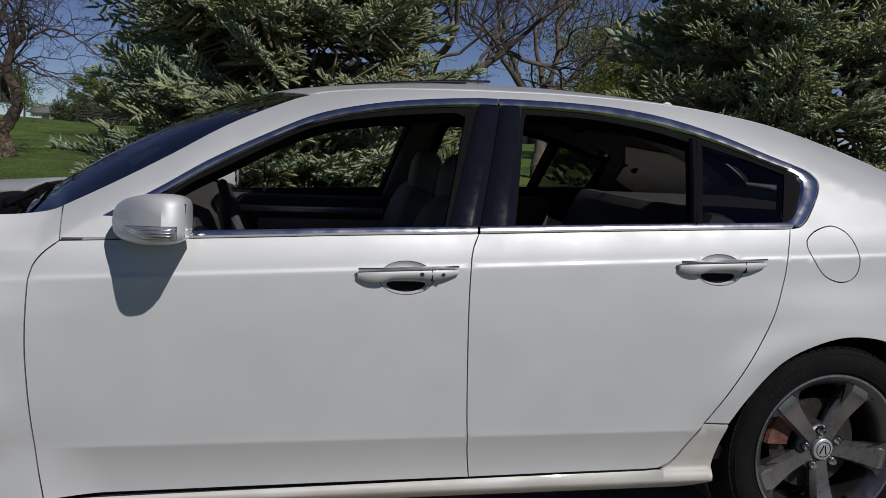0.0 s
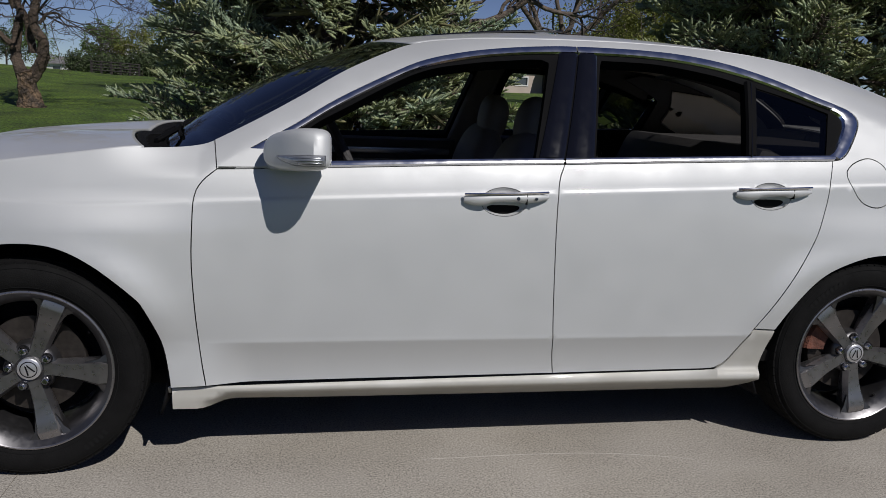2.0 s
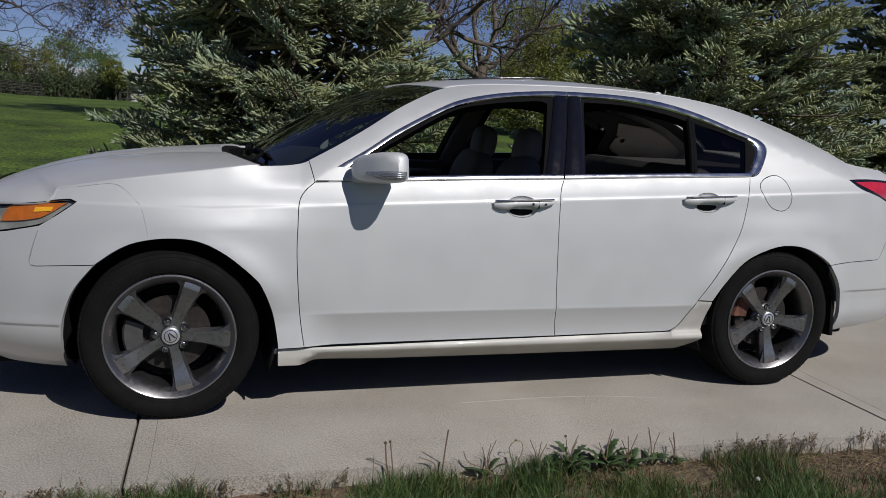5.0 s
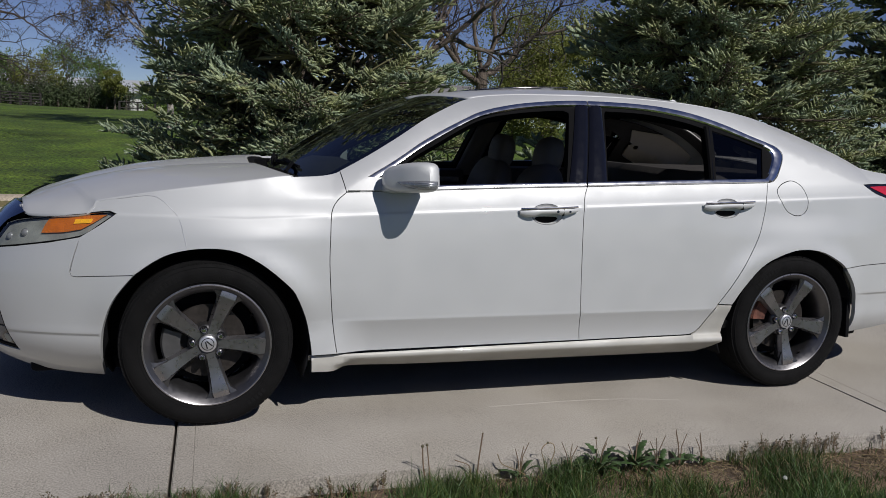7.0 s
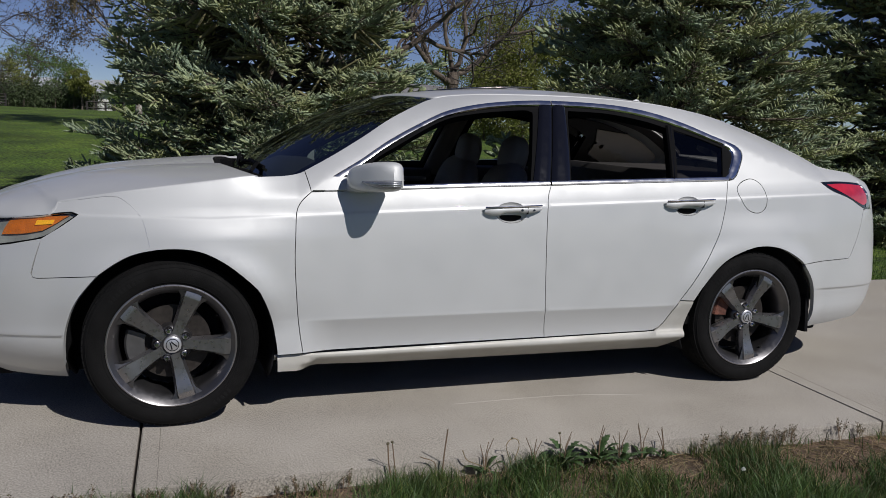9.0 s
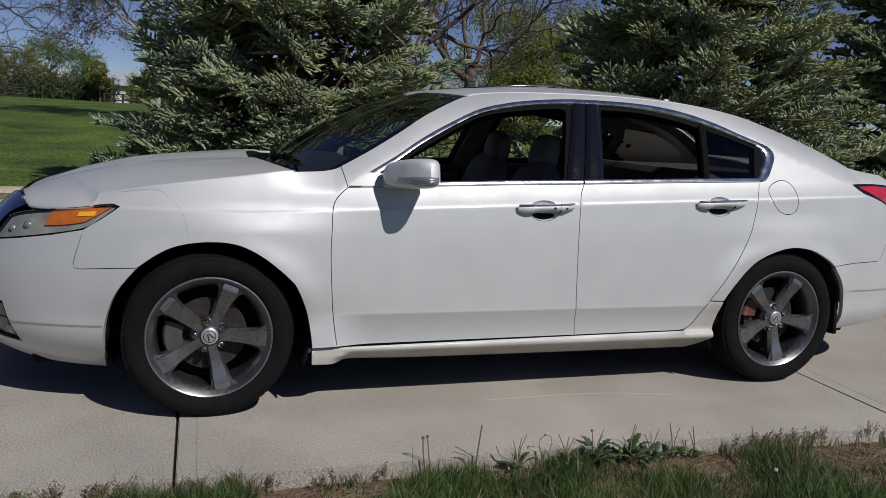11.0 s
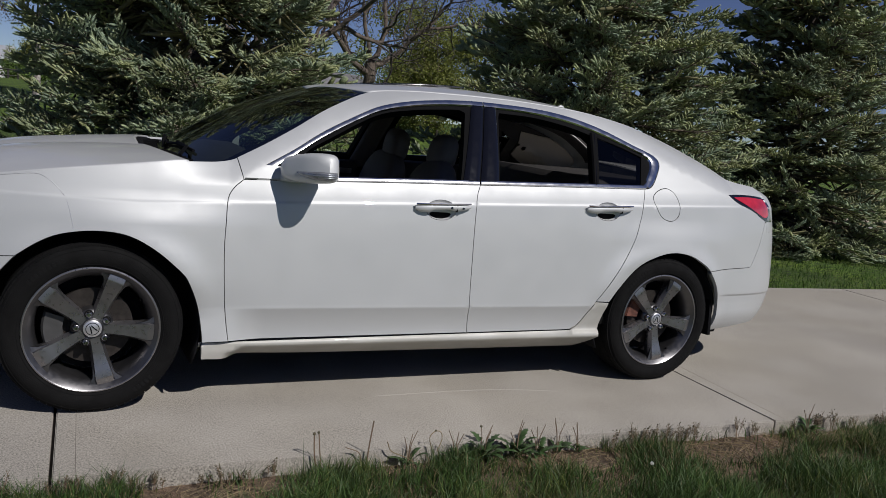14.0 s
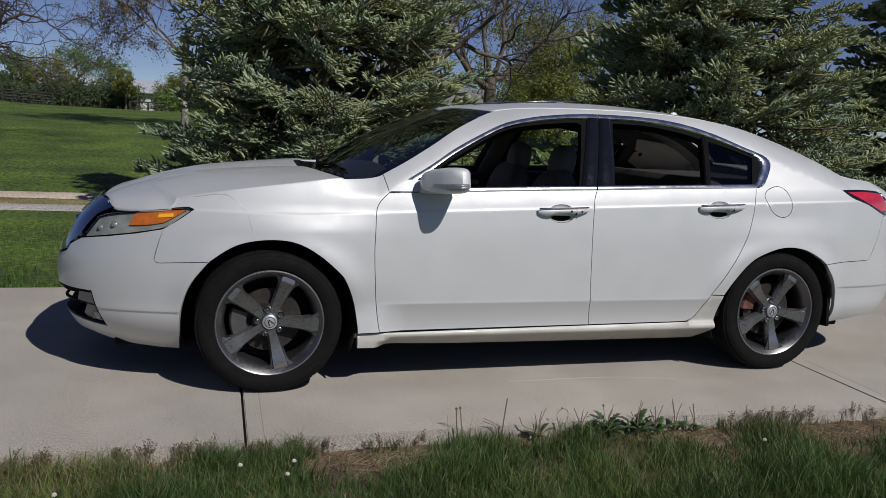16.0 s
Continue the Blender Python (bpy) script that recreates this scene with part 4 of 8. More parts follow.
        strip("window_moulding", [(1.745, 1.396)] + [p for p in up if p[0] > cut], [(1.745, 1.3695)] + [p for p in lo if p[0] > cut], CHROME, body, side=side, bulge=0.0016, base=0.005, label="chrome window moulding", rows=8)
        strip("corner_moulding", CORNER_OUT, CORNER_IN, CHROME, body, side=side, bulge=0.006, label="broad chrome corner moulding", rows=8)
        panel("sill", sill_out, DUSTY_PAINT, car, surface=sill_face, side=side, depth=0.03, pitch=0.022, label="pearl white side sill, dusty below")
        sail = ring([(0.552, 0.949), (0.58, 0.968), (0.634, 1.006)], [(0.634, 1.006), (0.72, 1.004), (0.80, 1.000)], [(0.80, 1.000), (0.80, 0.957)], [(0.80, 0.957), (0.66, 0.951), (0.552, 0.949)])
        panel("mirror_sail", sail, PAINT, car, surface=raised(on_side, 0.009), side=side, gap=0.0, depth=0.014, pitch=0.02, label="pearl white corner piece under the mirror")
        build_mirror(car, side)
        # dark structure behind the panel joints; its black also stands for shade in the handle hollows
        shell_out = ring([(-0.30, 0.85), (0.0, 0.92), (0.534, 0.99), (0.6, 0.965), (1.64, 0.985), (2.6, 1.02)], [(2.6, 1.02), (2.85, 1.05), (3.2, 1.0), (3.45, 0.85), (3.40, 0.62), (3.12, 0.62)],
                         [(p[0] + 0.0, p[1] + 0.012) for p in R_ARCH], [(2.428, 0.432), (2.42, 0.36)], [(2.42, 0.36), (2.30, 0.30), (0.42, 0.30)], [(0.42, 0.30), (0.42, 0.305)], [(p[0], p[1] + 0.012) for p in F_ARCH], [(-0.272, 0.626), (-0.42, 0.66), (-0.30, 0.85)])
        panel("inner_structure", shell_out, SEAM, car, surface=raised(on_side, -0.014), side=side, gap=0.0, depth=0.03, pitch=0.05)
        panel("sill_core", dense(flat2([(0.42, 0.215), (2.38, 0.215), (2.40, 0.41), (2.3, 0.30), (0.42, 0.285)])), SEAM, car, surface=lambda a, b: Vector((a, -0.80, b)), side=side, gap=0.0, depth=0.05, pitch=0.08)
        # wheel housings
        for hx, r in ((0.0, 0.404), (2.79, 0.405)):
            bm = bmesh.new()
            rows = []
            for k in range(33):
                a = math.radians(-21 + k * 222 / 32)
                rows.append([bm.verts.new((hx + r * math.cos(a), side * y, 0.325 + r * math.sin(a))) for y in (min(0.885, half(hx + r * math.cos(a), 0.325 + r * math.sin(a)) - 0.022), 0.60, 0.50)])
            for r0, r1 in zip(rows, rows[1:]):
                for j in range(2):
                    bm.faces.new((r0[j], r0[j + 1], r1[j + 1], r1[j]))
            cap = bm.verts.new((hx, side * 0.50, 0.325))
            for r0, r1 in zip(rows, rows[1:]):
                bm.faces.new((r0[2], cap, r1[2]))
            ob = part("wheel_housing", bm, DARK, car)
            mod = ob.modifiers.new("thickness", "SOLIDIFY")
            mod.thickness = 0.008
        # rear mud flap edge of the housing
        box_part("splash_guard", (3.17, min(side * 0.60, side * 0.868), 0.235), (3.192, max(side * 0.60, side * 0.868), 0.45), DARK, car, 0.004)
        for hx, deg, front in ((0.0, 68, True), (2.775, 62, False)):
            build_wheel(car, hx, side, math.radians(deg if near else deg + 20), front)

    # front end
    left = to_front(ring(F_ARCH_LOW, [(-0.402, 0.168), (-0.49, 0.172), (-0.628, 0.186), (-0.704, 0.202), (-0.80, 0.236)]))
    intake_l = to_front([(-0.724, 0.290), (-0.768, 0.375), (-0.792, 0.457), (-0.90, 0.462)])
    bottom = [Vector((a, 0.244)) for a in (1.15, 1.3, 1.45, math.pi / 2, math.pi - 1.45, math.pi - 1.3, math.pi - 1.15)]
    seam_l = to_front([(-0.842, 0.700), (-0.72, 0.715), (-0.586, 0.734), (-0.468, 0.757)]) + to_front([(-0.495, 0.68), (-0.510, 0.624), (-0.504, 0.607), (-0.486, 0.603), (-0.36, 0.609), (-0.272, 0.613)])
    top = [Vector((front_angle(-0.90, 0.67), 0.668)), Vector((1.20, 0.635)), Vector((1.35, 0.610)), Vector((math.pi / 2, 0.605)), Vector((math.pi - 1.35, 0.610)), Vector((math.pi - 1.20, 0.635)), Vector((math.pi - front_angle(-0.90, 0.67), 0.668))]
    outline = left + bottom + mirrored_turn(left) + mirrored_turn(seam_l) + top[::-1] + seam_l
    fine = ring(*[[a, b] for a, b in zip(outline, outline[1:] + outline[:1])], step=0.02)
    hole = intake_l + [Vector((1.25, 0.468)), Vector((math.pi / 2, 0.470)), Vector((math.pi - 1.25, 0.468))] + mirrored_turn(intake_l) + [Vector((math.pi - front_angle(-0.83, 0.305), 0.305)), Vector((math.pi - 1.3, 0.325)), Vector((math.pi / 2, 0.33)), Vector((1.3, 0.325)), Vector((front_angle(-0.83, 0.305), 0.305))]
    hole = ring(*[[a, b] for a, b in zip(hole, hole[1:] + hole[:1])], step=0.02)
    bumper = panel("front_bumper", fine[::-1], PAINT, car, surface=on_front, holes=[hole], depth=0.02, gap=0.0015, pitch=0.022, label="pearl white front bumper with wide lower intake")
    panel("intake_backing", [p.copy() for p in hole], DARK, bumper, surface=raised(on_front, -0.07), gap=-0.02, depth=0.01)
    panel("intake_liner", [p.copy() for p in hole], TRIM_BLACK, bumper, surface=raised(on_front, -0.004), holes=[shrink(hole, 0.012)], gap=0.0, depth=0.06)
    for z in (0.385, 0.43):
        strip("intake_slat", [(0.78, z), (1.2, z), (math.pi / 2, z), (math.pi - 1.2, z), (math.pi - 0.78, z)], [(0.78, z + 0.013), (1.2, z + 0.013), (math.pi / 2, z + 0.013), (math.pi - 1.2, z + 0.013), (math.pi - 0.78, z + 0.013)], DARK, bumper, surface=raised(on_front, -0.025), bulge=0.008)
    for flip in (False, True):
        q = to_front(dense(flat2([(-0.861, 0.454), (-0.874, 0.402), (-0.772, 0.388), (-0.788, 0.452)]), 0.02))
        f = to_front(dense(flat2([(-0.781, 0.371), (-0.806, 0.339), (-0.801, 0.312), (-0.747, 0.304), (-0.754, 0.350)]), 0.02))
        g = to_front(dense(flat2([(-0.825, 0.388), (-0.845, 0.335), (-0.805, 0.298), (-0.733, 0.292), (-0.767, 0.379)]), 0.02))
        for poly, mat, nm, d in ((q, SATIN_GREY, "lamp_blank", -0.010), (g, SATIN_GREY, "fog_surround", -0.012), (f, GLOSS_BLACK, "fog_recess", -0.008)):
            poly = mirrored_turn(poly) if flip else poly
            panel(nm, poly, mat, bumper, surface=raised(on_front, d), depth=0.02, gap=0.0)
        c = on_front(front_angle(-0.775, 0.335), 0.335)
        n = normal_of(on_front, front_angle(-0.775, 0.335), 0.335)
        if flip:
            c.y, n.y = -c.y, -n.y
        bm = bmesh.new()
        add_tube(bm, [c - n * 0.03, c - n * 0.007, c - n * 0.005], [0.016, 0.020, 0.012], 24)
        part("fog_lamp", bm, LAMP_GREY, bumper, "round fog lamp")
    # head lamps
    lamp_out = to_front(ring(*HEAD_LAMP))
    inner = shrink(lamp_out, 0.005)
    amber = to_front(ring([(-0.372, 0.847), (-0.44, 0.842), (-0.595, 0.825)], [(-0.595, 0.825), (-0.612, 0.800), (-0.625, 0.770)], [(-0.625, 0.770), (-0.54, 0.775), (-0.47, 0.787)], [(-0.47, 0.787), (-0.42, 0.815), (-0.372, 0.847)]))
    yell = to_front(ring([(-0.425, 0.829), (-0.489, 0.826)], [(-0.489, 0.826), (-0.497, 0.808)], [(-0.497, 0.808), (-0.433, 0.812)], [(-0.433, 0.812), (-0.425, 0.829)]))
    for flip in (False, True):
        def P(poly):
            return mirrored_turn(poly) if flip else poly
        lamp = panel("head_lamp", P(lamp_out), LAMP_GREY, car, surface=raised(on_front, -0.013), gap=0.002, depth=0.03, pitch=0.02, label="slanted headlamp with amber side reflector, slightly hazed")
        panel("lamp_rim", P(lamp_out), TRIM_BLACK, lamp, surface=raised(on_front, -0.001), holes=[P(inner)], gap=0.0015, depth=0.03)
        panel("amber_reflector", P(amber), AMBER, lamp, surface=raised(on_front, -0.007), gap=0.0, depth=0.006, pitch=0.02, label="amber side reflector")
        panel("yellow_insert", P(yell), YELLOW, lamp, surface=raised(on_front, -0.004), gap=0.0, depth=0.003, pitch=0.015)
        lens = panel("lamp_lens", P(shrink(lamp_out, 0.004)), LENS, lamp, surface=raised(on_front, 0.0012), gap=0.001, depth=0.002, pitch=0.02, label="clear lamp lens")
        lens.visible_shadow = False
        for x, z, r in ((-0.70, 0.772, 0.022), (-0.765, 0.755, 0.019)):
            a = front_angle(x, z)
            c, n = on_front(a, z), normal_of(on_front, a, z)
            if flip:
                c.y, n.y = -c.y, -n.y
            bm = bmesh.new()
            bmesh.ops.create_uvsphere(bm, u_segments=20, v_segments=12, radius=r)
            bmesh.ops.translate(bm, verts=bm.verts, vec=c - n * (r + 0.002))
            part("lamp_bowl", bm, CLEAR, lamp)
    # grille: chrome shield coloured as if reflecting dark sky, with a dark mesh behind
    ga = front_angle(-0.80, 0.76)
    g_out = [Vector((a, z)) for a, z in ((front_angle(-0.90, 0.67), 0.672), (1.20, 0.640), (1.38, 0.616), (math.pi / 2, 0.610))]
    g_up = [Vector((front_angle(-0.845, 0.715), 0.715)), Vector((front_angle(-0.80, 0.775), 0.775)), Vector((front_angle(-0.765, 0.812), 0.812)), Vector((front_angle(-0.69, 0.846), 0.846)), Vector((front_angle(-0.72, 0.882), 0.882)), Vector((1.25, 0.897)), Vector((math.pi / 2, 0.900))]
    g_half = g_out[::-1][1:] + g_up
    outline = g_half + mirrored_turn(g_half[:-1]) + [g_out[-1]]
    fine = ring(*[[a, b] for a, b in zip(outline, outline[1:] + outline[:1])], step=0.02)
    g_in = [Vector((a, z)) for a, z in ((math.pi / 2, 0.650), (1.36, 0.664), (1.29, 0.70), (1.27, 0.77), (1.30, 0.815), (math.pi / 2, 0.822))]
    hole = g_in + mirrored_turn(g_in[1:-1])
    hole = ring(*[[a, b] for a, b in zip(hole, hole[1:] + hole[:1])], step=0.02)
    grille = panel("grille_shield", fine, SKY_TONED_CHROME, car, surface=raised(on_front, 0.006), holes=[hole], gap=0.002, depth=0.02, pitch=0.02, label="broad chrome grille shield")
    panel("grille_backing", hole, DARK, grille, surface=raised(on_front, -0.02), gap=-0.01, depth=0.01)
    for z in (0.69, 0.725, 0.76, 0.795):
        strip("grille_bar", [(1.12, z), (math.pi / 2, z), (math.pi - 1.12, z)], [(1.12, z + 0.010), (math.pi / 2, z + 0.010), (math.pi - 1.12, z + 0.010)], GLOSS_BLACK, grille, surface=raised(on_front, -0.012), bulge=0.008)
    c = on_front(math.pi / 2, 0.745)
    bm = bmesh.new()
    add_tube(bm, [c + Vector((0.030, 0, 0)), c + Vector((0.014, 0, 0))], 0.055, 28)
    part("front_badge", bm, CHROME, grille, "round chrome badge")

    # hood, cowl, glass, roof, boot
    edge_pts = [Vector((-0.69, -0.0, 0.848)), Vector((-0.435, 0, 0.853)), Vector((-0.410, 0, 0.895)), Vector((-0.337, 0, 0.909)), Vector((-0.144, 0, 0.941)), Vector((0.176, 0, 0.987)), Vector((0.285, 0, 1.004)), Vector((0.335, 0, 1.0075))]
    for p in edge_pts:
        p.y = -half(p.x, p.z)
    hood_edge = spline(edge_pts[2:], 0.03)
    hood_front = spline([Vector((-0.715, -half(-0.715, 0.874), 0.874)), Vector((-0.69, -half(-0.69, 0.838), 0.838)), Vector((-0.56, -half(-0.56, 0.834), 0.834)), Vector((-0.437, -half(-0.437, 0.848), 0.848)), Vector((-0.410, -half(-0.410, 0.895), 0.895))], 0.03)
    full_edge = hood_front + hood_edge[1:]
    def along(line, t):
        k = t * (len(line) - 1)
        i = min(len(line) - 2, int(k))
        return line[i].lerp(line[i + 1], k - i)
    centre_line = [(0.0, -0.790), (0.35, -0.62), (0.6, -0.30), (0.85, 0.06), (1.0, 0.215)]
    top_z = [(-0.80, 0.903), (-0.7, 0.948), (-0.6, 0.982), (-0.45, 1.022), (-0.3, 1.052), (0.0, 1.080), (0.25, 1.089)]
    brow = [(-0.72, 0.876), (-0.56, 0.870), (-0.437, 0.880), (-0.41, 0.898), (-0.33, 0.908), (-0.14, 0.90)]
    def hood(u, v):
        e = along(full_edge, u)
        cx = table(centre_line, u)
        s = abs(2 * v - 1)
        f = 1 - s ** lerp(1.5, 1.85, smooth(0.15, 0.6, u))
        x = lerp(cx, e.x, s ** lerp(1.5, 2.8, smooth(0.6, 1.0, u)))
        crown = table(top_z, x)
        base = max(e.z, table(brow, e.x))
        z = base + max(0.0, crown - base) * f - (base - e.z) * s ** 12
        return Vector((x, e.y * s * (1 if v < 0.5 else -1), z))
    sheet("hood", hood, 80, 96, PAINT, car, 0.012, "pearl white hood")
    # cowl and wipers
    cowl_front = [hood(1.0, k / 24) * 1.0 + Vector((0.004, 0, -0.006)) for k in range(25)]
    for p in cowl_front:
        p.y *= 0.955
    def ws_base(v):
        s = abs(2 * v - 1)
        return Vector((0.31 + 0.10 * s ** 2.2, (2 * v - 1) * 0.80, 1.064 - 0.082 * s ** 2))
    cowl = sheet("cowl", lambda u, v: along(cowl_front, v).lerp(ws_base(v) + Vector((0.02, 0, -0.012)), u) - Vector((0, 0, 0.005 * math.sin(math.pi * u))), 6, 24, DARK, car, 0.01, "black plastic wiper cowl")
    bm = bmesh.new()
    for k in range(34):
        y = -0.70 + k * 0.042
        v = (y / 0.858 + 1) / 2
        p = along(cowl_front, v).lerp(ws_base(v), 0.45)
        add_box(bm, (p.x - 0.05, y - 0.006, p.z - 0.03), (p.x + 0.05, y + 0.006, p.z - 0.004), 0.0)
    part("cowl_louvre", bm, TRIM_BLACK, cowl, is_smooth=False)
    roof_line = spline(ROOF_EDGE, 0.03)
    def ws_top(v):
        s = abs(2 * v - 1)
        return Vector((1.02 + 0.16 * s ** 2, (2 * v - 1) * half(1.18, 1.391), 1.443 - 0.052 * s ** 2))
    pillar = [p for p in roof_line if p.x <= 1.181]
    pillar3 = [Vector((0.40, -0.812, 0.955)), Vector((0.43, -0.810, 0.973)), Vector((0.46, -0.808, 0.991)), Vector((0.49, -0.806, 1.008)), Vector((0.515, -0.804, 1.022))] + [Vector((p.x, -half(p.x, p.y), p.y)) for p in pillar]
    def windscreen(u, v):
        e = along(pillar3, u)
        s = abs(2 * v - 1)
        c = ws_base(0.5).lerp(ws_top(0.5), u) + Vector((-0.03, 0, 0.028)) * math.sin(math.pi * u)
        return Vector((lerp(c.x, e.x, s ** 2.2), e.y * s * (1 if v < 0.5 else -1), lerp(c.z, e.z, s ** 2.2) - 0.002))
    glass = sheet("windscreen", windscreen, 30, 30, WINDSCREEN, car, 0.0, "raked windscreen reflecting sky and spruces")
    glass.visible_shadow = False
    sheet("windscreen_band", lambda u, v: windscreen(0.965 + 0.035 * u, v) - Vector((0, 0, 0.003)), 4, 30, GLOSS_BLACK, glass, 0.0)
    sheet("windscreen_edge", lambda u, v: windscreen(u, 0.0 + 0.022 * v) - Vector((0, 0, 0.003)), 30, 2, GLOSS_BLACK, glass, 0.0)
    sheet("windscreen_edge", lambda u, v: windscreen(u, 1.0 - 0.022 * v) - Vector((0, 0, 0.003)), 30, 2, GLOSS_BLACK, glass, 0.0)
    for y0, y1 in ((-0.60, -0.02), (0.05, 0.62)):
        bm = bmesh.new()
        pts = [windscreen(0.07, (lerp(y0, y1, t) / 0.858 + 1) / 2) + Vector((-0.006, 0, 0.008)) for t in [k / 8 for k in range(9)]]
        add_tube(bm, pts, 0.007, 6)
        add_tube(bm, [pts[4] + Vector((0, 0, 0.008)), pts[1] + Vector((-0.01, 0, 0.006)), Vector((0.33, y0 - 0.03, 1.030))], 0.009, 6)
        part("wiper", bm, TRIM_BLACK, car, "black windscreen wiper")
    rail3 = [Vector((p.x, -half(p.x, p.y), p.y)) for p in roof_line if 1.175 <= p.x <= 2.57]
    CROWN = [(0.0, 0.052), (0.15, 0.064), (0.35, 0.084), (0.6, 0.088), (0.8, 0.082), (1.0, 0.066)]
    def roof(u, v):
        e = along(rail3, u)
        s = abs(2 * v - 1)
        x = e.x - (0.16 * (1 - s * s)) * (1 - u) + 0.02 * (1 - s * s) * u
        return Vector((x, e.y * s * (1 if v < 0.5 else -1), e.z + table(CROWN, u) * (1 - s * s)))
    sheet("roof", roof, 50, 36, PAINT, car, 0.012, "pearl white roof")
    sheet("headliner", lambda u, v: roof(u, 0.02 + 0.96 * v) - Vector((0, 0, 0.035)), 30, 20, BEIGE, car, 0.01, "beige headliner")
    def sun_glass(u, v):
        p = roof(0.16 + 0.34 * u, 0.24 + 0.52 * v)
        return p + Vector((0, 0, 0.004 + 0.012 * u))
    sheet("sunroof", sun_glass, 16, 16, GLOSS_BLACK, car, 0.008, "dark glass sunroof tilted up at the back")
    base = Vector((2.59, 0, roof(1.0, 0.5).z + 0.006))
    bm = bmesh.new()
    rows = []
    for k in range(9):
        t = k / 8
        h, w = 0.058 * math.sin(math.pi * t ** 1.6) ** 0.7 if 0 < t < 1 else 0.001, 0.028 * math.sin(math.pi * t) + 0.002
        rows.append([bm.verts.new((base.x - 0.08 + 0.13 * t, y, base.z + z)) for y, z in ((-w, -0.006), (-w * 0.6, h * 0.7), (0, h), (w * 0.6, h * 0.7), (w, -0.006))])
    for r0, r1 in zip(rows, rows[1:]):
        for j in range(4):
            bm.faces.new((r0[j], r0[j + 1], r1[j + 1], r1[j]))
    part("roof_antenna", bm, PAINT, car, "small white roof antenna")
    back3 = [Vector((p.x, -half(p.x, p.y), p.y)) for p in roof_line if p.x >= 2.555]
    def rear_glass(u, v):
        e = along(back3, u)
        s = abs(2 * v - 1)
        return Vector((e.x + (0.03 + 0.06 * u) * (1 - s * s), e.y * s * (1 if v < 0.5 else -1), e.z + (lerp(0.066, 0.022, u) + 0.012 * math.sin(math.pi * u)) * (1 - s * s)))
    glass = sheet("rear_window", lambda u, v: rear_glass(u, 0.06 + 0.88 * v), 24, 24, TINT, car, 0.0, "dark rear window")
    glass.visible_shadow = False
    for a, b in ((0.0, 0.062), (0.938, 1.0)):
        sheet("rear_pillar_skin", lambda u, v, a=a, b=b: rear_glass(u, lerp(a, b, v)), 24, 4, PAINT, car, 0.006)
        sheet("rear_pillar_trim", lambda u, v, a=a, b=b: rear_glass(u, lerp(a, b + 0.010, v) if a < 0.5 else lerp(a - 0.010, b, v)) - Vector((0, 0, lerp(0.024, 0.009, v if a < 0.5 else 1 - v))), 24, 4, DASH, car, 0.004)
    deck = spline([(*p, ) for p in DECK_EDGE], 0.03)
    deck3 = [Vector((p.x, -half(p.x, p.y), p.y)) for p in deck]
    def boot(u, v):
        s = abs(2 * v - 1)
        sg = 1 if v < 0.5 else -1
        if u < 0.6:
            e = along(deck3, u / 0.6)
            return Vector((e.x + (0.06 + 0.24 * u / 0.6) * (1 - s ** 2.4), e.y * s * sg, e.z + 0.020 * (1 - s ** 2)))
        t = (u - 0.6) / 0.4
        e = deck3[-1]
        z = e.z - t * 0.26
        a = lerp(rear_angle(e.x, e.z), math.pi / 2, 1 - s)
        p = on_rear(a, min(z, e.z))
        q = Vector((e.x + 0.30 * (1 - s ** 2.4), e.y * s * sg, e.z + 0.020 * (1 - s ** 2)))
        p.y = -abs(p.y) * sg if s > 0 else 0
        return q.lerp(Vector((min(p.x, q.x + 0.05), p.y, z)), smooth(0, 0.18, t)) if t < 0.18 else Vector((p.x - 0.0, p.y, z))
    sheet("boot_lid", boot, 40, 40, PAINT, car, 0.008, "pearl white boot lid")
    # tail lamps and rear bumper
    lamp_r = to_rear(ring(*TAIL_LAMP))
    red = to_rear(ring([(3.255, 1.013), (3.40, 1.019), (3.565, 1.012)], [(3.565, 1.012), (3.61, 0.965), (3.628, 0.925)], [(3.628, 0.925), (3.575, 0.908), (3.50, 0.926), (3.41, 0.957), (3.255, 1.013)]))
    for flip in (False, True):
        def P(poly):
            return mirrored_turn(poly) if flip else poly
        lamp = panel("tail_lamp", P(lamp_r)[::-1], GLOSS_BLACK, car, surface=on_rear_out, gap=0.002, depth=0.03, pitch=0.02, label="wedge-shaped red tail lamp")
        panel("red_lens", P(red)[::-1], RED, lamp, surface=raised(on_rear_out, 0.002), gap=0.0, depth=0.006, pitch=0.02, label="red lens")
        clear = to_rear(ring([(3.622, 0.940), (3.655, 0.94)], [(3.655, 0.94), (3.675, 0.893)], [(3.675, 0.893), (3.60, 0.895)], [(3.60, 0.895), (3.622, 0.94)]))
        panel("clear_lens", P(clear)[::-1], CLEAR, lamp, surface=raised(on_rear_out, 0.002), gap=0.0, depth=0.006, pitch=0.02)
    left = to_rear([(3.577, 0.880), (3.55, 0.81), (3.53, 0.757), (3.462, 0.635), (3.448, 0.6215), (3.42, 0.6195), (3.243, 0.6125), (3.088, 0.5995)]) + to_rear(spline(R_ARCH_LOW[::-1], 0.03))[1:] + to_rear([(3.33, 0.262), (3.50, 0.277)])
    low = [Vector((a, 0.285)) for a in (1.05, 1.3, math.pi / 2, math.pi - 1.3, math.pi - 1.05)]
    topr = [Vector((a, 0.855)) for a in (math.pi - 1.2, math.pi / 2, 1.2)]
    end = to_rear([(3.69, 0.878)])
    outline = left + low + mirrored_turn(left) + mirrored_turn(end) + topr + end
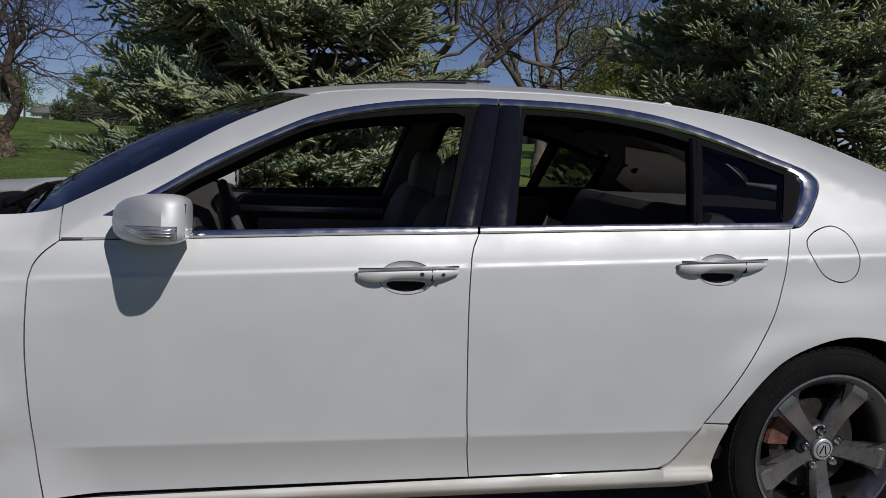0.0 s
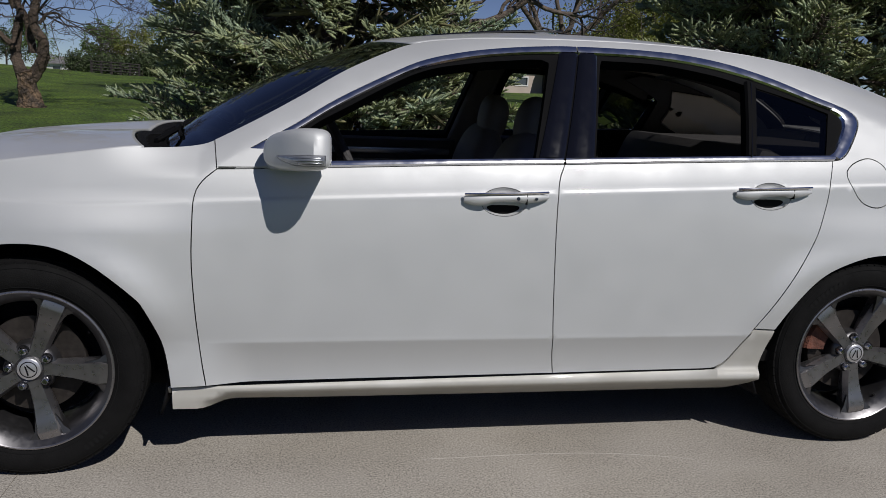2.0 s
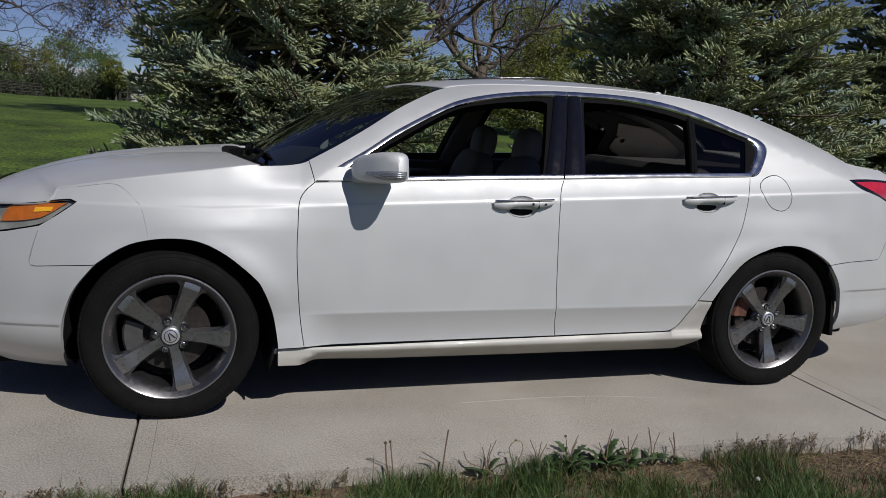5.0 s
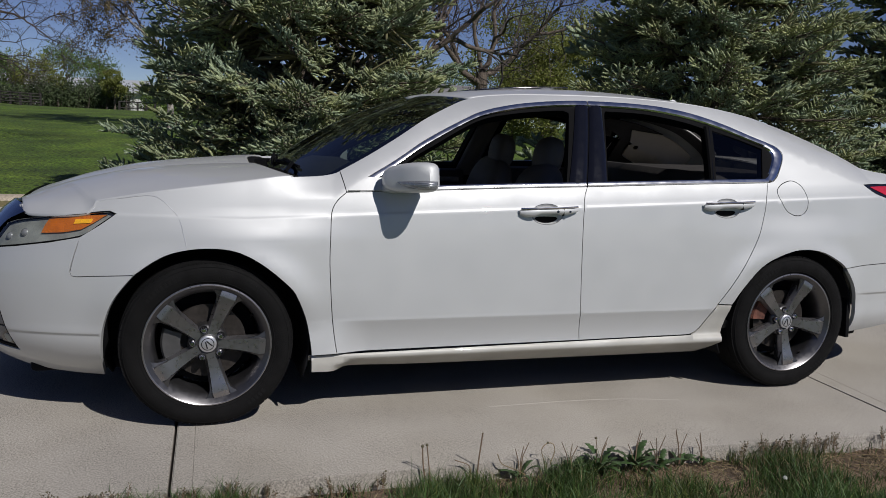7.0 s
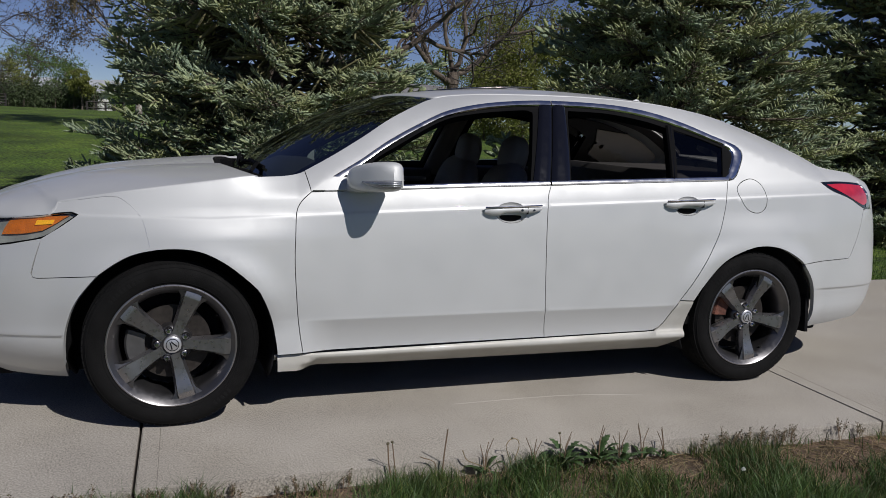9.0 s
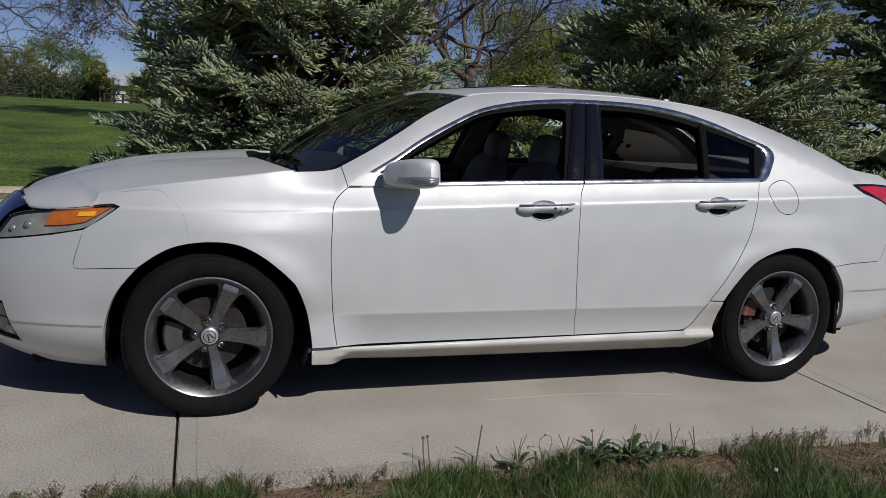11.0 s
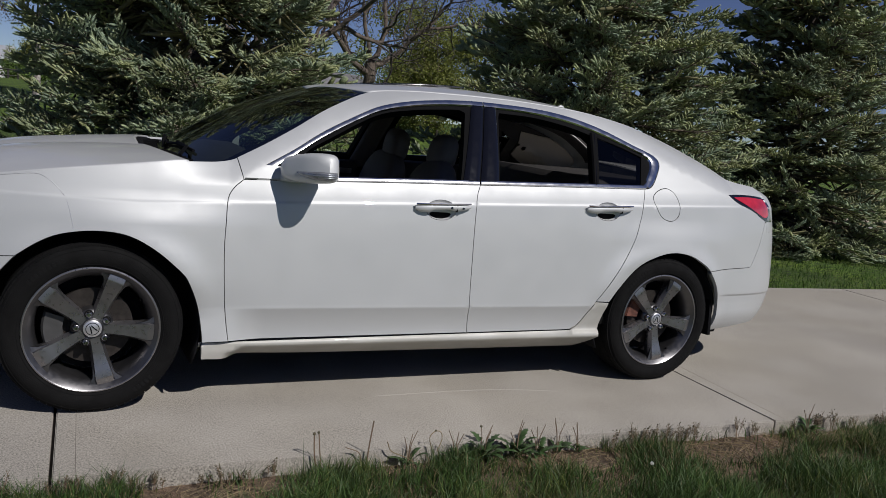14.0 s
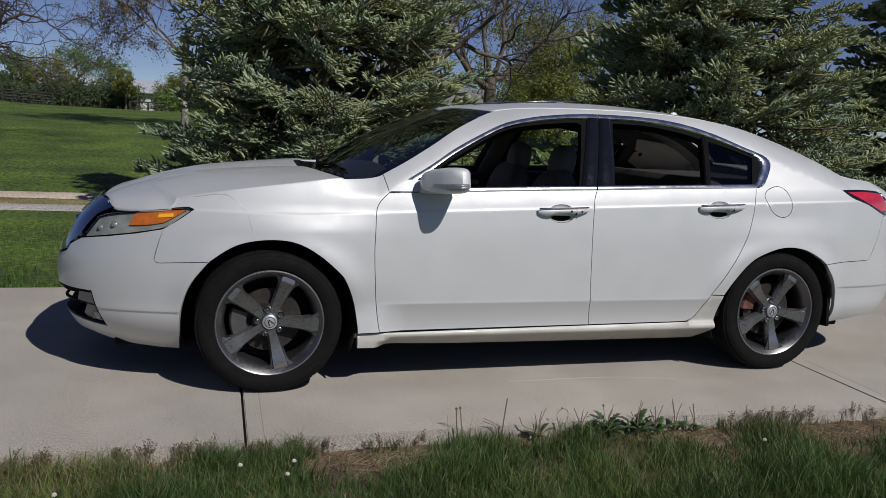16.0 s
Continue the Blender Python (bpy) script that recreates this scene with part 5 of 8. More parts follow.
    fine = ring(*[[a, b] for a, b in zip(outline, outline[1:] + outline[:1])], step=0.02)
    panel("rear_bumper", fine[::-1], PAINT, car, surface=on_rear_out, gap=0.0015, depth=0.02, pitch=0.022, label="pearl white rear bumper")

    # underbody and cabin
    box_part("underbody", (-0.70, -0.55, 0.17), (3.55, 0.55, 0.24), DARK, car, 0.02)
    box_part("floor_pan", (0.46, -0.78, 0.20), (2.34, 0.78, 0.25), DARK, car, 0.01)
    box_part("engine_bay", (-0.62, -0.50, 0.24), (0.32, 0.50, 0.82), DARK, car, 0.02)
    box_part("boot_floor", (2.40, -0.50, 0.24), (3.5, 0.50, 0.80), DARK, car, 0.02)
    box_part("cabin_floor", (0.47, -0.86, 0.24), (2.40, 0.86, 0.30), CARPET, car, 0.01)
    bm = bmesh.new()
    rows = []
    for i in range(25):
        y = -0.76 + 1.52 * i / 24
        hump = 0.035 * math.exp(-((y + 0.38) / 0.22) ** 2)
        sec = [(0.50, 0.99), (0.62, 1.035 + 0.3 * hump), (0.78, 1.03 + hump), (0.86, 1.00 + hump), (0.88, 0.94), (0.86, 0.80), (0.78, 0.66), (0.50, 0.60)]
        rows.append([bm.verts.new((x, y, z)) for x, z in sec])
    for r0, r1 in zip(rows, rows[1:]):
        for j in range(8):
            bm.faces.new((r0[j], r0[(j + 1) % 8], r1[(j + 1) % 8], r1[j]))
    bm.faces.new(rows[0])
    bm.faces.new(rows[-1])
    dash = part("dashboard", bm, DASH, car, "dark dashboard")
    box_part("dash_trim", (0.868, -0.80, 0.895), (0.882, -0.62, 0.915), SILVER, dash, 0.003)
    box_part("air_vent", (0.862, -0.80, 0.935), (0.886, -0.68, 0.985), TRIM_BLACK, dash, 0.006)
    bm = bmesh.new()
    ringpts = [Matrix.Rotation(radians(-24), 4, "Y") @ Vector((0, 0.185 * math.cos(a), 0.185 * math.sin(a))) + Vector((0.98, -0.37, 0.95)) for a in [k * math.tau / 36 for k in range(37)]]
    add_tube(bm, ringpts, 0.016, 8, False)
    wheel = part("steering_wheel", bm, DASH, car, "dark leather steering wheel")
    bm = bmesh.new()
    add_tube(bm, [(0.90, -0.37, 0.90), (0.985, -0.37, 0.945)], [0.05, 0.062], 16)
    part("steering_boss", bm, DASH, wheel)
    for a in (0.0, math.pi, 1.5 * math.pi):
        e = Matrix.Rotation(radians(-24), 4, "Y") @ Vector((0, 0.18 * math.cos(a), 0.18 * math.sin(a))) + Vector((0.98, -0.37, 0.95))
        tube_part("steering_spoke", [(0.975, -0.37, 0.945), e], 0.013, SILVER, wheel, 6)
    box_part("centre_console", (0.80, -0.13, 0.30), (1.75, 0.13, 0.62), DASH, car, 0.03)
    tube_part("gear_lever", [(1.02, 0, 0.62), (1.03, 0, 0.72)], [0.012, 0.026], SILVER, car, 10)
    for y in (-0.38, 0.38):
        build_seat(car, 1.28, y)
    # rear bench
    bm = bmesh.new()
    add_box(bm, (1.86, -0.70, 0.38), (2.36, 0.70, 0.58), 0.05)
    bench = part("rear_bench", bm, DASH, car, "dark leather rear bench")
    bm = bmesh.new()
    add_box(bm, (-0.09, -0.70, 0.0), (0.09, 0.70, 0.58), 0.06, Matrix.Translation((2.34, 0, 0.52)) @ Matrix.Rotation(radians(22), 4, "Y"))
    part("rear_backrest", bm, DASH, bench)
    for y in (-0.42, 0.0, 0.42):
        bm = bmesh.new()
        add_box(bm, (-0.05, -0.12, 0.0), (0.05, 0.12, 0.095), 0.035, Matrix.Translation((2.585, y, 0.97)))
        part("head_restraint", bm, DASH, bench, "low rear head restraint")
    box_part("parcel_shelf", (2.52, -0.66, 1.02), (3.26, 0.66, 1.06), DASH, car, 0.01, "dark parcel shelf")
    for side in (-1, 1):
        lo, hi = sorted((side * 0.80, side * 0.875))
        top = 0.965
        trim = box_part("door_lining", (0.60, lo, 0.30), (1.60, hi, top), DASH, car, 0.02, "dark front door lining with silver strip")
        a, b = sorted((side * 0.770, side * 0.805))
        box_part("arm_rest", (0.98, a, 0.790), (1.56, b, 0.862), BEIGE, trim, 0.015, "beige arm rest")
        a, b = sorted((side * 0.790, side * 0.803))
        box_part("silver_strip", (0.74, a, top - 0.078), (1.56, b, top - 0.046), SILVER, trim, 0.005, "silver trim strip")
        trim = box_part("door_lining", (1.68, lo, 0.30), (2.38, hi, top + 0.025), DASH, car, 0.02, "dark rear door lining")
        a, b = sorted((side * 0.770, side * 0.805))
        box_part("arm_rest", (1.80, a, 0.755), (2.22, b, 0.81), BEIGE, trim, 0.015, "beige arm rest")
        # inner pillars
        sheet("pillar_lining", lambda u, v, s=side: Vector((lerp(1.60, 1.73, u) - 0.05 + 0.12 * v, s * (half(lerp(1.62, 1.74, u), lerp(0.96, 1.36, u)) - 0.055 - 0.03 * math.sin(math.pi * v)), lerp(0.93, 1.40, u))), 10, 6, SEAT, car, 0.012, "taupe door pillar lining")
        lin = ring([(2.70, 1.315), (2.74, 1.22), (2.72, 1.12)], [(2.72, 1.12), (2.83, 1.06), (2.95, 1.05), (3.20, 1.06)], [(3.20, 1.06), (3.22, 1.13), (3.05, 1.235), (2.90, 1.295)], [(2.90, 1.295), (2.70, 1.315)])
        panel("rear_pillar_lining", lin, SUNLIT_BEIGE, car, surface=raised(on_side, -0.05), side=side, gap=0.0, depth=0.006, pitch=0.04, label="beige rear pillar lining, coloured lighter for sunlight")
        dark = ring([(2.42, 1.36), (2.58, 1.29), (2.655, 1.245)], [(2.655, 1.245), (2.62, 1.05)], [(2.62, 1.05), (2.83, 1.055)], [(2.83, 1.055), (2.715, 1.118), (2.735, 1.22), (2.695, 1.318)], [(2.695, 1.318), (2.90, 1.30)], [(2.90, 1.30), (2.70, 1.36), (2.50, 1.39)], [(2.50, 1.39), (2.42, 1.36)])
        panel("pillar_cover", dark, DASH, car, surface=raised(on_side, -0.05), side=side, gap=0.0, depth=0.006, pitch=0.04)
        rl = ring([p for p in ROOF_EDGE if 1.15 < p[0] < 2.6], [(2.563, 1.418), (2.597, 1.24)], [p for p in CHROME_IN if 1.19 < p[0] < 2.6][::-1], [(1.201, 1.296), (1.179, 1.394)])
        al = ring([p for p in ROOF_EDGE if p[0] < 1.19], [(1.179, 1.394), (1.201, 1.296)], [p for p in CHROME_IN if p[0] < 1.21][::-1], [(0.66, 0.990), (0.534, 1.035)])
        panel("pillar_cover", al, DASH, car, surface=raised(on_side, -0.024), side=side, gap=0.0, depth=0.006, pitch=0.04)
        panel("rail_lining", rl, DASH, car, surface=raised(on_side, -0.035), side=side, gap=0.0, depth=0.006, pitch=0.04)
    box_part("interior_mirror", (1.02, -0.11, 1.30), (1.045, 0.11, 1.36), DASH, car, 0.012, "rear-view mirror")
    bm = bmesh.new()
    bmesh.ops.create_icosphere(bm, subdivisions=1, radius=0.022)
    bmesh.ops.translate(bm, verts=bm.verts, vec=(1.03, 0.0, 1.13))
    charm = part("hanging_crystal", bm, LENS, car, "faceted crystal hanging from the mirror", False)
    tube_part("cord", [(1.03, 0, 1.152), (1.03, 0, 1.30)], 0.0015, DARK, charm, 4)
    for y in (-0.36, 0.36):
        box_part("sun_visor", (1.12, y - 0.2, 1.365), (1.26, y + 0.2, 1.38), BEIGE, car, 0.005)
    tube_part("exhaust_pipe", [(3.42, 0.48, 0.24), (3.58, 0.48, 0.245)], 0.035, CHROME, car, 16)
    draw_in(car)
    return car


build_car()


# ---- ground ----
HILL = [(1.6, -0.05), (3.0, -0.09), (5.0, -0.16), (8.0, -0.16), (10.0, -0.03), (13.0, 0.14), (17.0, 0.36), (22.0, 0.60), (28.0, 0.83), (34.0, 1.01), (40.0, 1.13), (48.0, 1.20), (55.0, 1.16), (60.0, 1.02), (66.0, 0.90), (80.0, 0.8)]


def terrain(x, y):
    """Height of the lawn: level beside the driveway, a shallow dip behind it, then a long gentle rise."""
    if y < 0:
        return -0.085
    up = max(0.0, y - 3.6)
    rise = 0.50 * smooth(-8.0, -15.0, x) * smooth(14.0, 34.0, y) * smooth(54.0, 40.0, y)
    return table(HILL, y) + rise + 0.05 * math.sin(x * 0.35 + 1) * math.sin(y * 0.4) * smooth(6, 14, up)


def lawn_material():
    m = material("lawn", (0.056, 0.102, 0.007), 0.9, vary=0.40, vary_scale=0.6, color2=(0.084, 0.132, 0.011), fine=0.85, fine_scale=17, bump=1.0, bump_scale=70, bump_dist=0.03)
    return m


def concrete_material():
    m = material("broomed_concrete", (0.362, 0.334, 0.29), 0.85, vary=0.13, vary_scale=0.9, fine=0.36, fine_scale=150, bump=0.35, bump_scale=300, bump_dist=0.003, color2=(0.335, 0.306, 0.258))
    nt = m.node_tree
    b = nt.nodes["Principled BSDF"]
    tc = nt.nodes.new("ShaderNodeTexCoord")
    v = nt.nodes.new("ShaderNodeTexVoronoi")
    v.inputs["Scale"].default_value = 140
    v.inputs["Randomness"].default_value = 1.0
    nt.links.new(tc.outputs["Object"], v.inputs["Vector"])
    near = nt.nodes.new("ShaderNodeMapRange")
    near.inputs["From Min"].default_value, near.inputs["From Max"].default_value = 0.14, 0.32
    near.inputs["To Min"].default_value, near.inputs["To Max"].default_value = 0.0, 1.0
    nt.links.new(v.outputs["Distance"], near.inputs["Value"])
    patch = nt.nodes.new("ShaderNodeTexNoise")
    patch.inputs["Scale"].default_value = 3.0
    nt.links.new(tc.outputs["Object"], patch.inputs["Vector"])
    rare = nt.nodes.new("ShaderNodeMapRange")
    rare.inputs["From Min"].default_value, rare.inputs["From Max"].default_value = 0.38, 0.58
    rare.inputs["To Min"].default_value, rare.inputs["To Max"].default_value = 1.0, 0.40
    nt.links.new(patch.outputs[0], rare.inputs["Value"])
    mx = nt.nodes.new("ShaderNodeMath")
    mx.operation = "MAXIMUM"
    nt.links.new(near.outputs[0], mx.inputs[0])
    nt.links.new(rare.outputs[0], mx.inputs[1])
    sc = nt.nodes.new("ShaderNodeVectorMath")
    sc.operation = "SCALE"
    old = b.inputs["Base Color"].links[0].from_socket
    nt.links.new(old, sc.inputs[0])
    nt.links.new(mx.outputs[0], sc.inputs["Scale"])
    nt.links.new(sc.outputs[0], b.inputs["Base Color"])
    return m


LAWN = lawn_material()
CONCRETE = concrete_material()
SOIL = material("dry_soil", (0.16, 0.105, 0.07), 0.95, vary=0.25, vary_scale=4, fine=0.35, fine_scale=60, bump=0.8, bump_scale=60, bump_dist=0.02, color2=(0.10, 0.07, 0.045))
GRAVEL = material("grey_gravel", (0.34, 0.32, 0.29), 0.95, vary=0.15, vary_scale=2, fine=0.4, fine_scale=30, bump=0.8, bump_scale=30, bump_dist=0.02)
SAND_GRAVEL = material("sandy_gravel", (0.44, 0.37, 0.28), 0.95, vary=0.12, vary_scale=2, fine=0.3, fine_scale=30, bump=0.6, bump_scale=30, bump_dist=0.02)
DRY_STRIP = material("worn_grass", (0.17, 0.14, 0.06), 0.95, vary=0.3, vary_scale=3, fine=0.4, fine_scale=30)


def build_ground():
    xs = sorted(set([-500, -300, -200, -120, -80, -60] + list(range(-48, 49, 3)) + [60, 80, 120, 200, 300, 500]))
    ys = sorted(set([-400, -200, -100, -50, -20, -8, -4, -2.4, -1.6, -1.0, 0, 1.0] + [1.3 + 0.5 * k for k in range(26)] + list(range(15, 62, 3)) + [66, 72, 80, 100, 120, 150, 200, 400]))
    verts = [(x, y, terrain(x, y)) for y in ys for x in xs]
    n = len(xs)
    faces = [(j * n + i, j * n + i + 1, (j + 1) * n + i + 1, (j + 1) * n + i) for j in range(len(ys) - 1) for i in range(n - 1)]
    tagged(link_mesh("ground", verts, faces, LAWN), "mown green lawn rising to a low crest", "lawn", kind="structure")


build_ground()


def lay_strip(name, mat, y0, y1, lift, label, category, x0=-40.0, x1=30.0):
    """A strip laid on the terrain with a slightly wandering edge."""
    n = 70
    verts, faces = [], []
    for i in range(n + 1):
        x = lerp(x0, x1, i / n)
        w = 0.10 * math.sin(x * 0.9) + 0.05 * math.sin(x * 2.3 + 1)
        for j in range(5):
            y = lerp(y0, y1, j / 4) + w * (1 if j in (0, 4) else 0.6) + 0.012 * x
            verts.append((x, y, terrain(x, y) + lift - (0.05 if j in (0, 4) else 0)))
    for i in range(n):
        for j in range(4):
            k = i * 5 + j
            faces.append((k, k + 5, k + 6, k + 1))
    tagged(link_mesh(name, verts, faces, mat), label, category, kind="structure")


lay_strip("lane_track", GRAVEL, 7.5, 8.2, 0.03, "grey gravel wheel track of a lane", "lane")
lay_strip("lane_middle", DRY_STRIP, 8.15, 8.75, 0.02, "worn yellowing grass between the wheel tracks", "grass")
lay_strip("lane_track", SAND_GRAVEL, 8.7, 9.3, 0.03, "pale sandy gravel wheel track of a lane", "lane")


def build_slab(corners):
    pts = flat2(corners)
    bm = bmesh.new()
    top = [bm.verts.new((p.x, p.y, 0.0)) for p in pts]
    bot = [bm.verts.new((p.x, p.y, -0.16)) for p in pts]
    bm.faces.new(top)
    for i in range(len(top)):
        bm.faces.new((top[i], top[(i + 1) % len(top)], bot[(i + 1) % len(top)], bot[i]))
    es = [e for e in bm.edges if all(v.co.z > -0.01 for v in e.verts)]
    bmesh.ops.bevel(bm, geom=es, offset=0.004, segments=2, affect="EDGES")
    return bm


drive = thing("driveway", "pale broomed concrete driveway in jointed slabs", "driveway", kind="structure")
SLABS = [[(-9.0, -1.40), (-3.305, -1.415), (-3.265, 1.553), (-9.0, 1.57)], [(-3.295, -1.415), (-0.1405, -1.455), (-0.0735, 1.539), (-3.255, 1.553)],
         [(-0.1295, -1.455), (1.588, -1.485), (3.0155, -1.544), (3.0415, -0.826), (3.2225, 1.45), (-0.0625, 1.539)], [(3.0265, -1.544), (6.9, -1.73), (7.1, 1.32), (3.2335, 1.45), (3.0525, -0.826)],
         [(6.912, -1.73), (15.0, -2.16), (15.2, 1.1), (7.112, 1.32)]]
for c in SLABS:
    part("slab", build_slab(c), CONCRETE, drive)
TOOLED = material("tooled_groove", (0.17, 0.15, 0.125), 0.95, vary=0.3, vary_scale=30)
JOINT = material("joint_filler", (0.06, 0.05, 0.042), 0.95, vary=0.3, vary_scale=30)
for a, b in (((-0.135, -1.44), (-0.068, 1.53)), ((3.021, -1.53), (3.228, 1.44)), ((6.908, -1.715), (7.108, 1.31))):
    d = (Vector(b) - Vector(a)).normalized()
    n = Vector((-d.y, d.x)) * 0.008
    bm = bmesh.new()
    q = [(Vector(a) - n), (Vector(b) - n), (Vector(b) + n), (Vector(a) + n)]
    top, bot = [bm.verts.new((p.x, p.y, -0.024)) for p in q], [bm.verts.new((p.x, p.y, -0.10)) for p in q]
    bm.faces.new(top)
    for i in range(4):
        bm.faces.new((top[i], bot[i], bot[(i + 1) % 4], top[(i + 1) % 4]))
    part("joint_filler", bm, JOINT, drive, is_smooth=False)
    # the tooled line beside the joint
    off = Vector((-d.y, d.x)) * (-0.075)
    tube_part("tooled_line", [(a[0] + off.x, a[1] + off.y, -0.0005), (a[0] * 0.55 + b[0] * 0.45 + off.x, a[1] * 0.55 + b[1] * 0.45 + off.y, -0.0005), (b[0] + off.x, b[1] + off.y, -0.0005)], 0.0013, TOOLED, drive, 5)
SCUFF = material("chalky_scuff", (0.42, 0.39, 0.345), 0.9, vary=0.2, vary_scale=20)
for pts, r in (([(1.20, -0.905, 0), (1.55, -0.900, 0), (1.80, -0.912, 0), (1.98, -0.945, 0), (2.13, -0.985, 0)], 0.0024),):
    line = [p - Vector((0, 0, 0.0015 + r * 0.55)) + Vector((0, 0, 0.0016)) for p in spline(pts, 0.06)]
    tube_part("scuff_mark", line, r, SCUFF, drive, 5)


# ---- plants: fast meshes from arrays ----
def array_mesh(name, verts, faces, mat, parent=None, label="", is_smooth=False):
    """verts (n, 3), faces (m, k) with one k for all."""
    verts, faces = np.asarray(verts, np.float32), np.asarray(faces, np.int32)
    me = bpy.data.meshes.new(name)
    me.vertices.add(len(verts))
    me.vertices.foreach_set("co", verts.ravel())
    k = faces.shape[1]
    me.loops.add(faces.size)
    me.loops.foreach_set("vertex_index", faces.ravel())
    me.polygons.add(len(faces))
    me.polygons.foreach_set("loop_start", np.arange(0, faces.size, k, dtype=np.int32))
    me.polygons.foreach_set("use_smooth", np.full(len(faces), is_smooth))
    me.materials.append(mat)
    me.update(calc_edges=True)
    ob = new(name, me)
    if parent:
        ob.parent = parent
    return tagged(ob, label)


def unit(a):
    return a / np.maximum(np.linalg.norm(a, axis=-1, keepdims=True), 1e-9)


def tube_arrays(segs, sides=5):
    """segs: rows of x0 y0 z0 x1 y1 z1 r0 r1. Returns verts and quads of tapered tubes."""
    s = np.asarray(segs, float)
    p0, p1, r0, r1 = s[:, :3], s[:, 3:6], s[:, 6], s[:, 7]
    d = unit(p1 - p0)
    ref = np.where(np.abs(d[:, 2:3]) > 0.9, np.array([[1.0, 0, 0]]), np.array([[0, 0, 1.0]]))
    a = unit(np.cross(d, ref))
    b = np.cross(d, a)
    ang = np.arange(sides) * math.tau / sides
    ca, sa = np.cos(ang)[None, :, None], np.sin(ang)[None, :, None]
    rim = a[:, None, :] * ca + b[:, None, :] * sa
    v0, v1 = p0[:, None, :] + rim * r0[:, None, None], p1[:, None, :] + rim * r1[:, None, None]
    verts = np.concatenate([v0, v1], 1).reshape(-1, 3)
    base = (np.arange(len(s)) * 2 * sides)[:, None]
    i = np.arange(sides)[None, :]
    j = (i + 1) % sides
    quads = np.stack([base + i, base + j, base + sides + j, base + sides + i], -1).reshape(-1, 4)
    return verts, quads


def brush_arrays(rng, o, axis, length, count, size, half_w, spread=0.85, lift=0.25, lay=0.55):
    """Needles set round shoots: o, axis (n, 3), length (n). Returns verts and triangles."""
    n = len(o)
    ref = np.where(np.abs(axis[:, 2:3]) > 0.9, np.array([[1.0, 0, 0]]), np.array([[0, 0, 1.0]]))
    a = unit(np.cross(axis, ref))
    b = np.cross(a, axis)
    phi = rng.uniform(0, math.tau, (n, count))
    t = (np.arange(count)[None, :] + rng.uniform(0, 1, (n, count))) / count
    radial = a[:, None, :] * np.cos(phi)[..., None] + b[:, None, :] * np.sin(phi)[..., None]
    tang = np.cross(np.broadcast_to(axis[:, None, :], radial.shape), radial)
    root = o[:, None, :] + axis[:, None, :] * (t * length[:, None])[..., None]
    way = unit(axis[:, None, :] * (lay + 0.5 * t[..., None] ** 2) + radial * spread + np.array([0, 0, lift]))
    ln = size * rng.uniform(0.75, 1.15, (n, count))[..., None]
    v = np.stack([root - tang * half_w, root + tang * half_w, root + way * ln], 2).reshape(-1, 3)
    return v, np.arange(len(v), dtype=np.int32).reshape(-1, 3)


def finger_arrays(o, axis, length, radius, sides=4):
    """Blunt closed bodies along shoots, as triangles."""
    ref = np.where(np.abs(axis[:, 2:3]) > 0.9, np.array([[1.0, 0, 0]]), np.array([[0, 0, 1.0]]))
    a = unit(np.cross(axis, ref))
    b = np.cross(axis, a)
    ang = np.arange(sides) * math.tau / sides
    rim = a[:, None, :] * np.cos(ang)[None, :, None] + b[:, None, :] * np.sin(ang)[None, :, None]
    rings = [o[:, None, :] + axis[:, None, :] * (length * t)[:, None, None] + rim * (radius * k)[:, None, None] for t, k in ((0.0, 0.6), (0.4, 1.0), (0.84, 0.78))]
    verts = np.concatenate(rings + [(o + axis * length[:, None])[:, None, :]], 1)
    i = np.arange(sides)
    j = (i + 1) % sides
    tri = []
    for r in range(2):
        p, q = r * sides, (r + 1) * sides
        tri += [np.stack([p + i, p + j, q + j], 1), np.stack([p + i, q + j, q + i], 1)]
    tri.append(np.stack([2 * sides + i, 2 * sides + j, np.full(sides, 3 * sides)], 1))
    tri = np.concatenate(tri)
    n = 3 * sides + 1
    return verts.reshape(-1, 3), (np.arange(len(o))[:, None, None] * n + tri[None]).reshape(-1, 3)


BARK = material("grey_brown_bark", (0.12, 0.095, 0.075), 0.95, vary=0.3, vary_scale=10, fine=0.3, fine_scale=60, bump=1.0, bump_scale=35, bump_dist=0.02)
OAK_BARK = material("furrowed_bark", (0.19, 0.125, 0.075), 0.95, vary=0.35, vary_scale=3, fine=0.5, fine_scale=14, bump=1.0, bump_scale=11, bump_dist=0.15, color2=(0.065, 0.05, 0.038))
OAK_LIMB = material("dark_oak_bark", (0.075, 0.055, 0.040), 0.95, vary=0.35, vary_scale=3, fine=0.35, fine_scale=25, bump=1.0, bump_scale=14, bump_dist=0.05)
DARK_TWIG = material("dark_twigs", (0.055, 0.045, 0.042), 0.95, vary=0.25, vary_scale=3)
PALE_BARK = material("pale_bark", (0.42, 0.39, 0.35), 0.9, vary=0.3, vary_scale=8, color2=(0.16, 0.13, 0.11))
NEEDLE = material("spruce_needles", (0.495, 0.52, 0.25), 0.6, spec=0.08, trans=0.12, vary=0.22, vary_scale=1.6, color2=(0.365, 0.455, 0.30), island=0.35)
NEEDLE_CORE = material("packed_spruce_needles", (0.455, 0.488, 0.235), 0.6, spec=0.08, trans=0.10, vary=0.25, vary_scale=1.6, color2=(0.34, 0.425, 0.29), fine=0.6, fine_scale=150, island=0.35, bump=1.0, bump_scale=170, bump_dist=0.02)
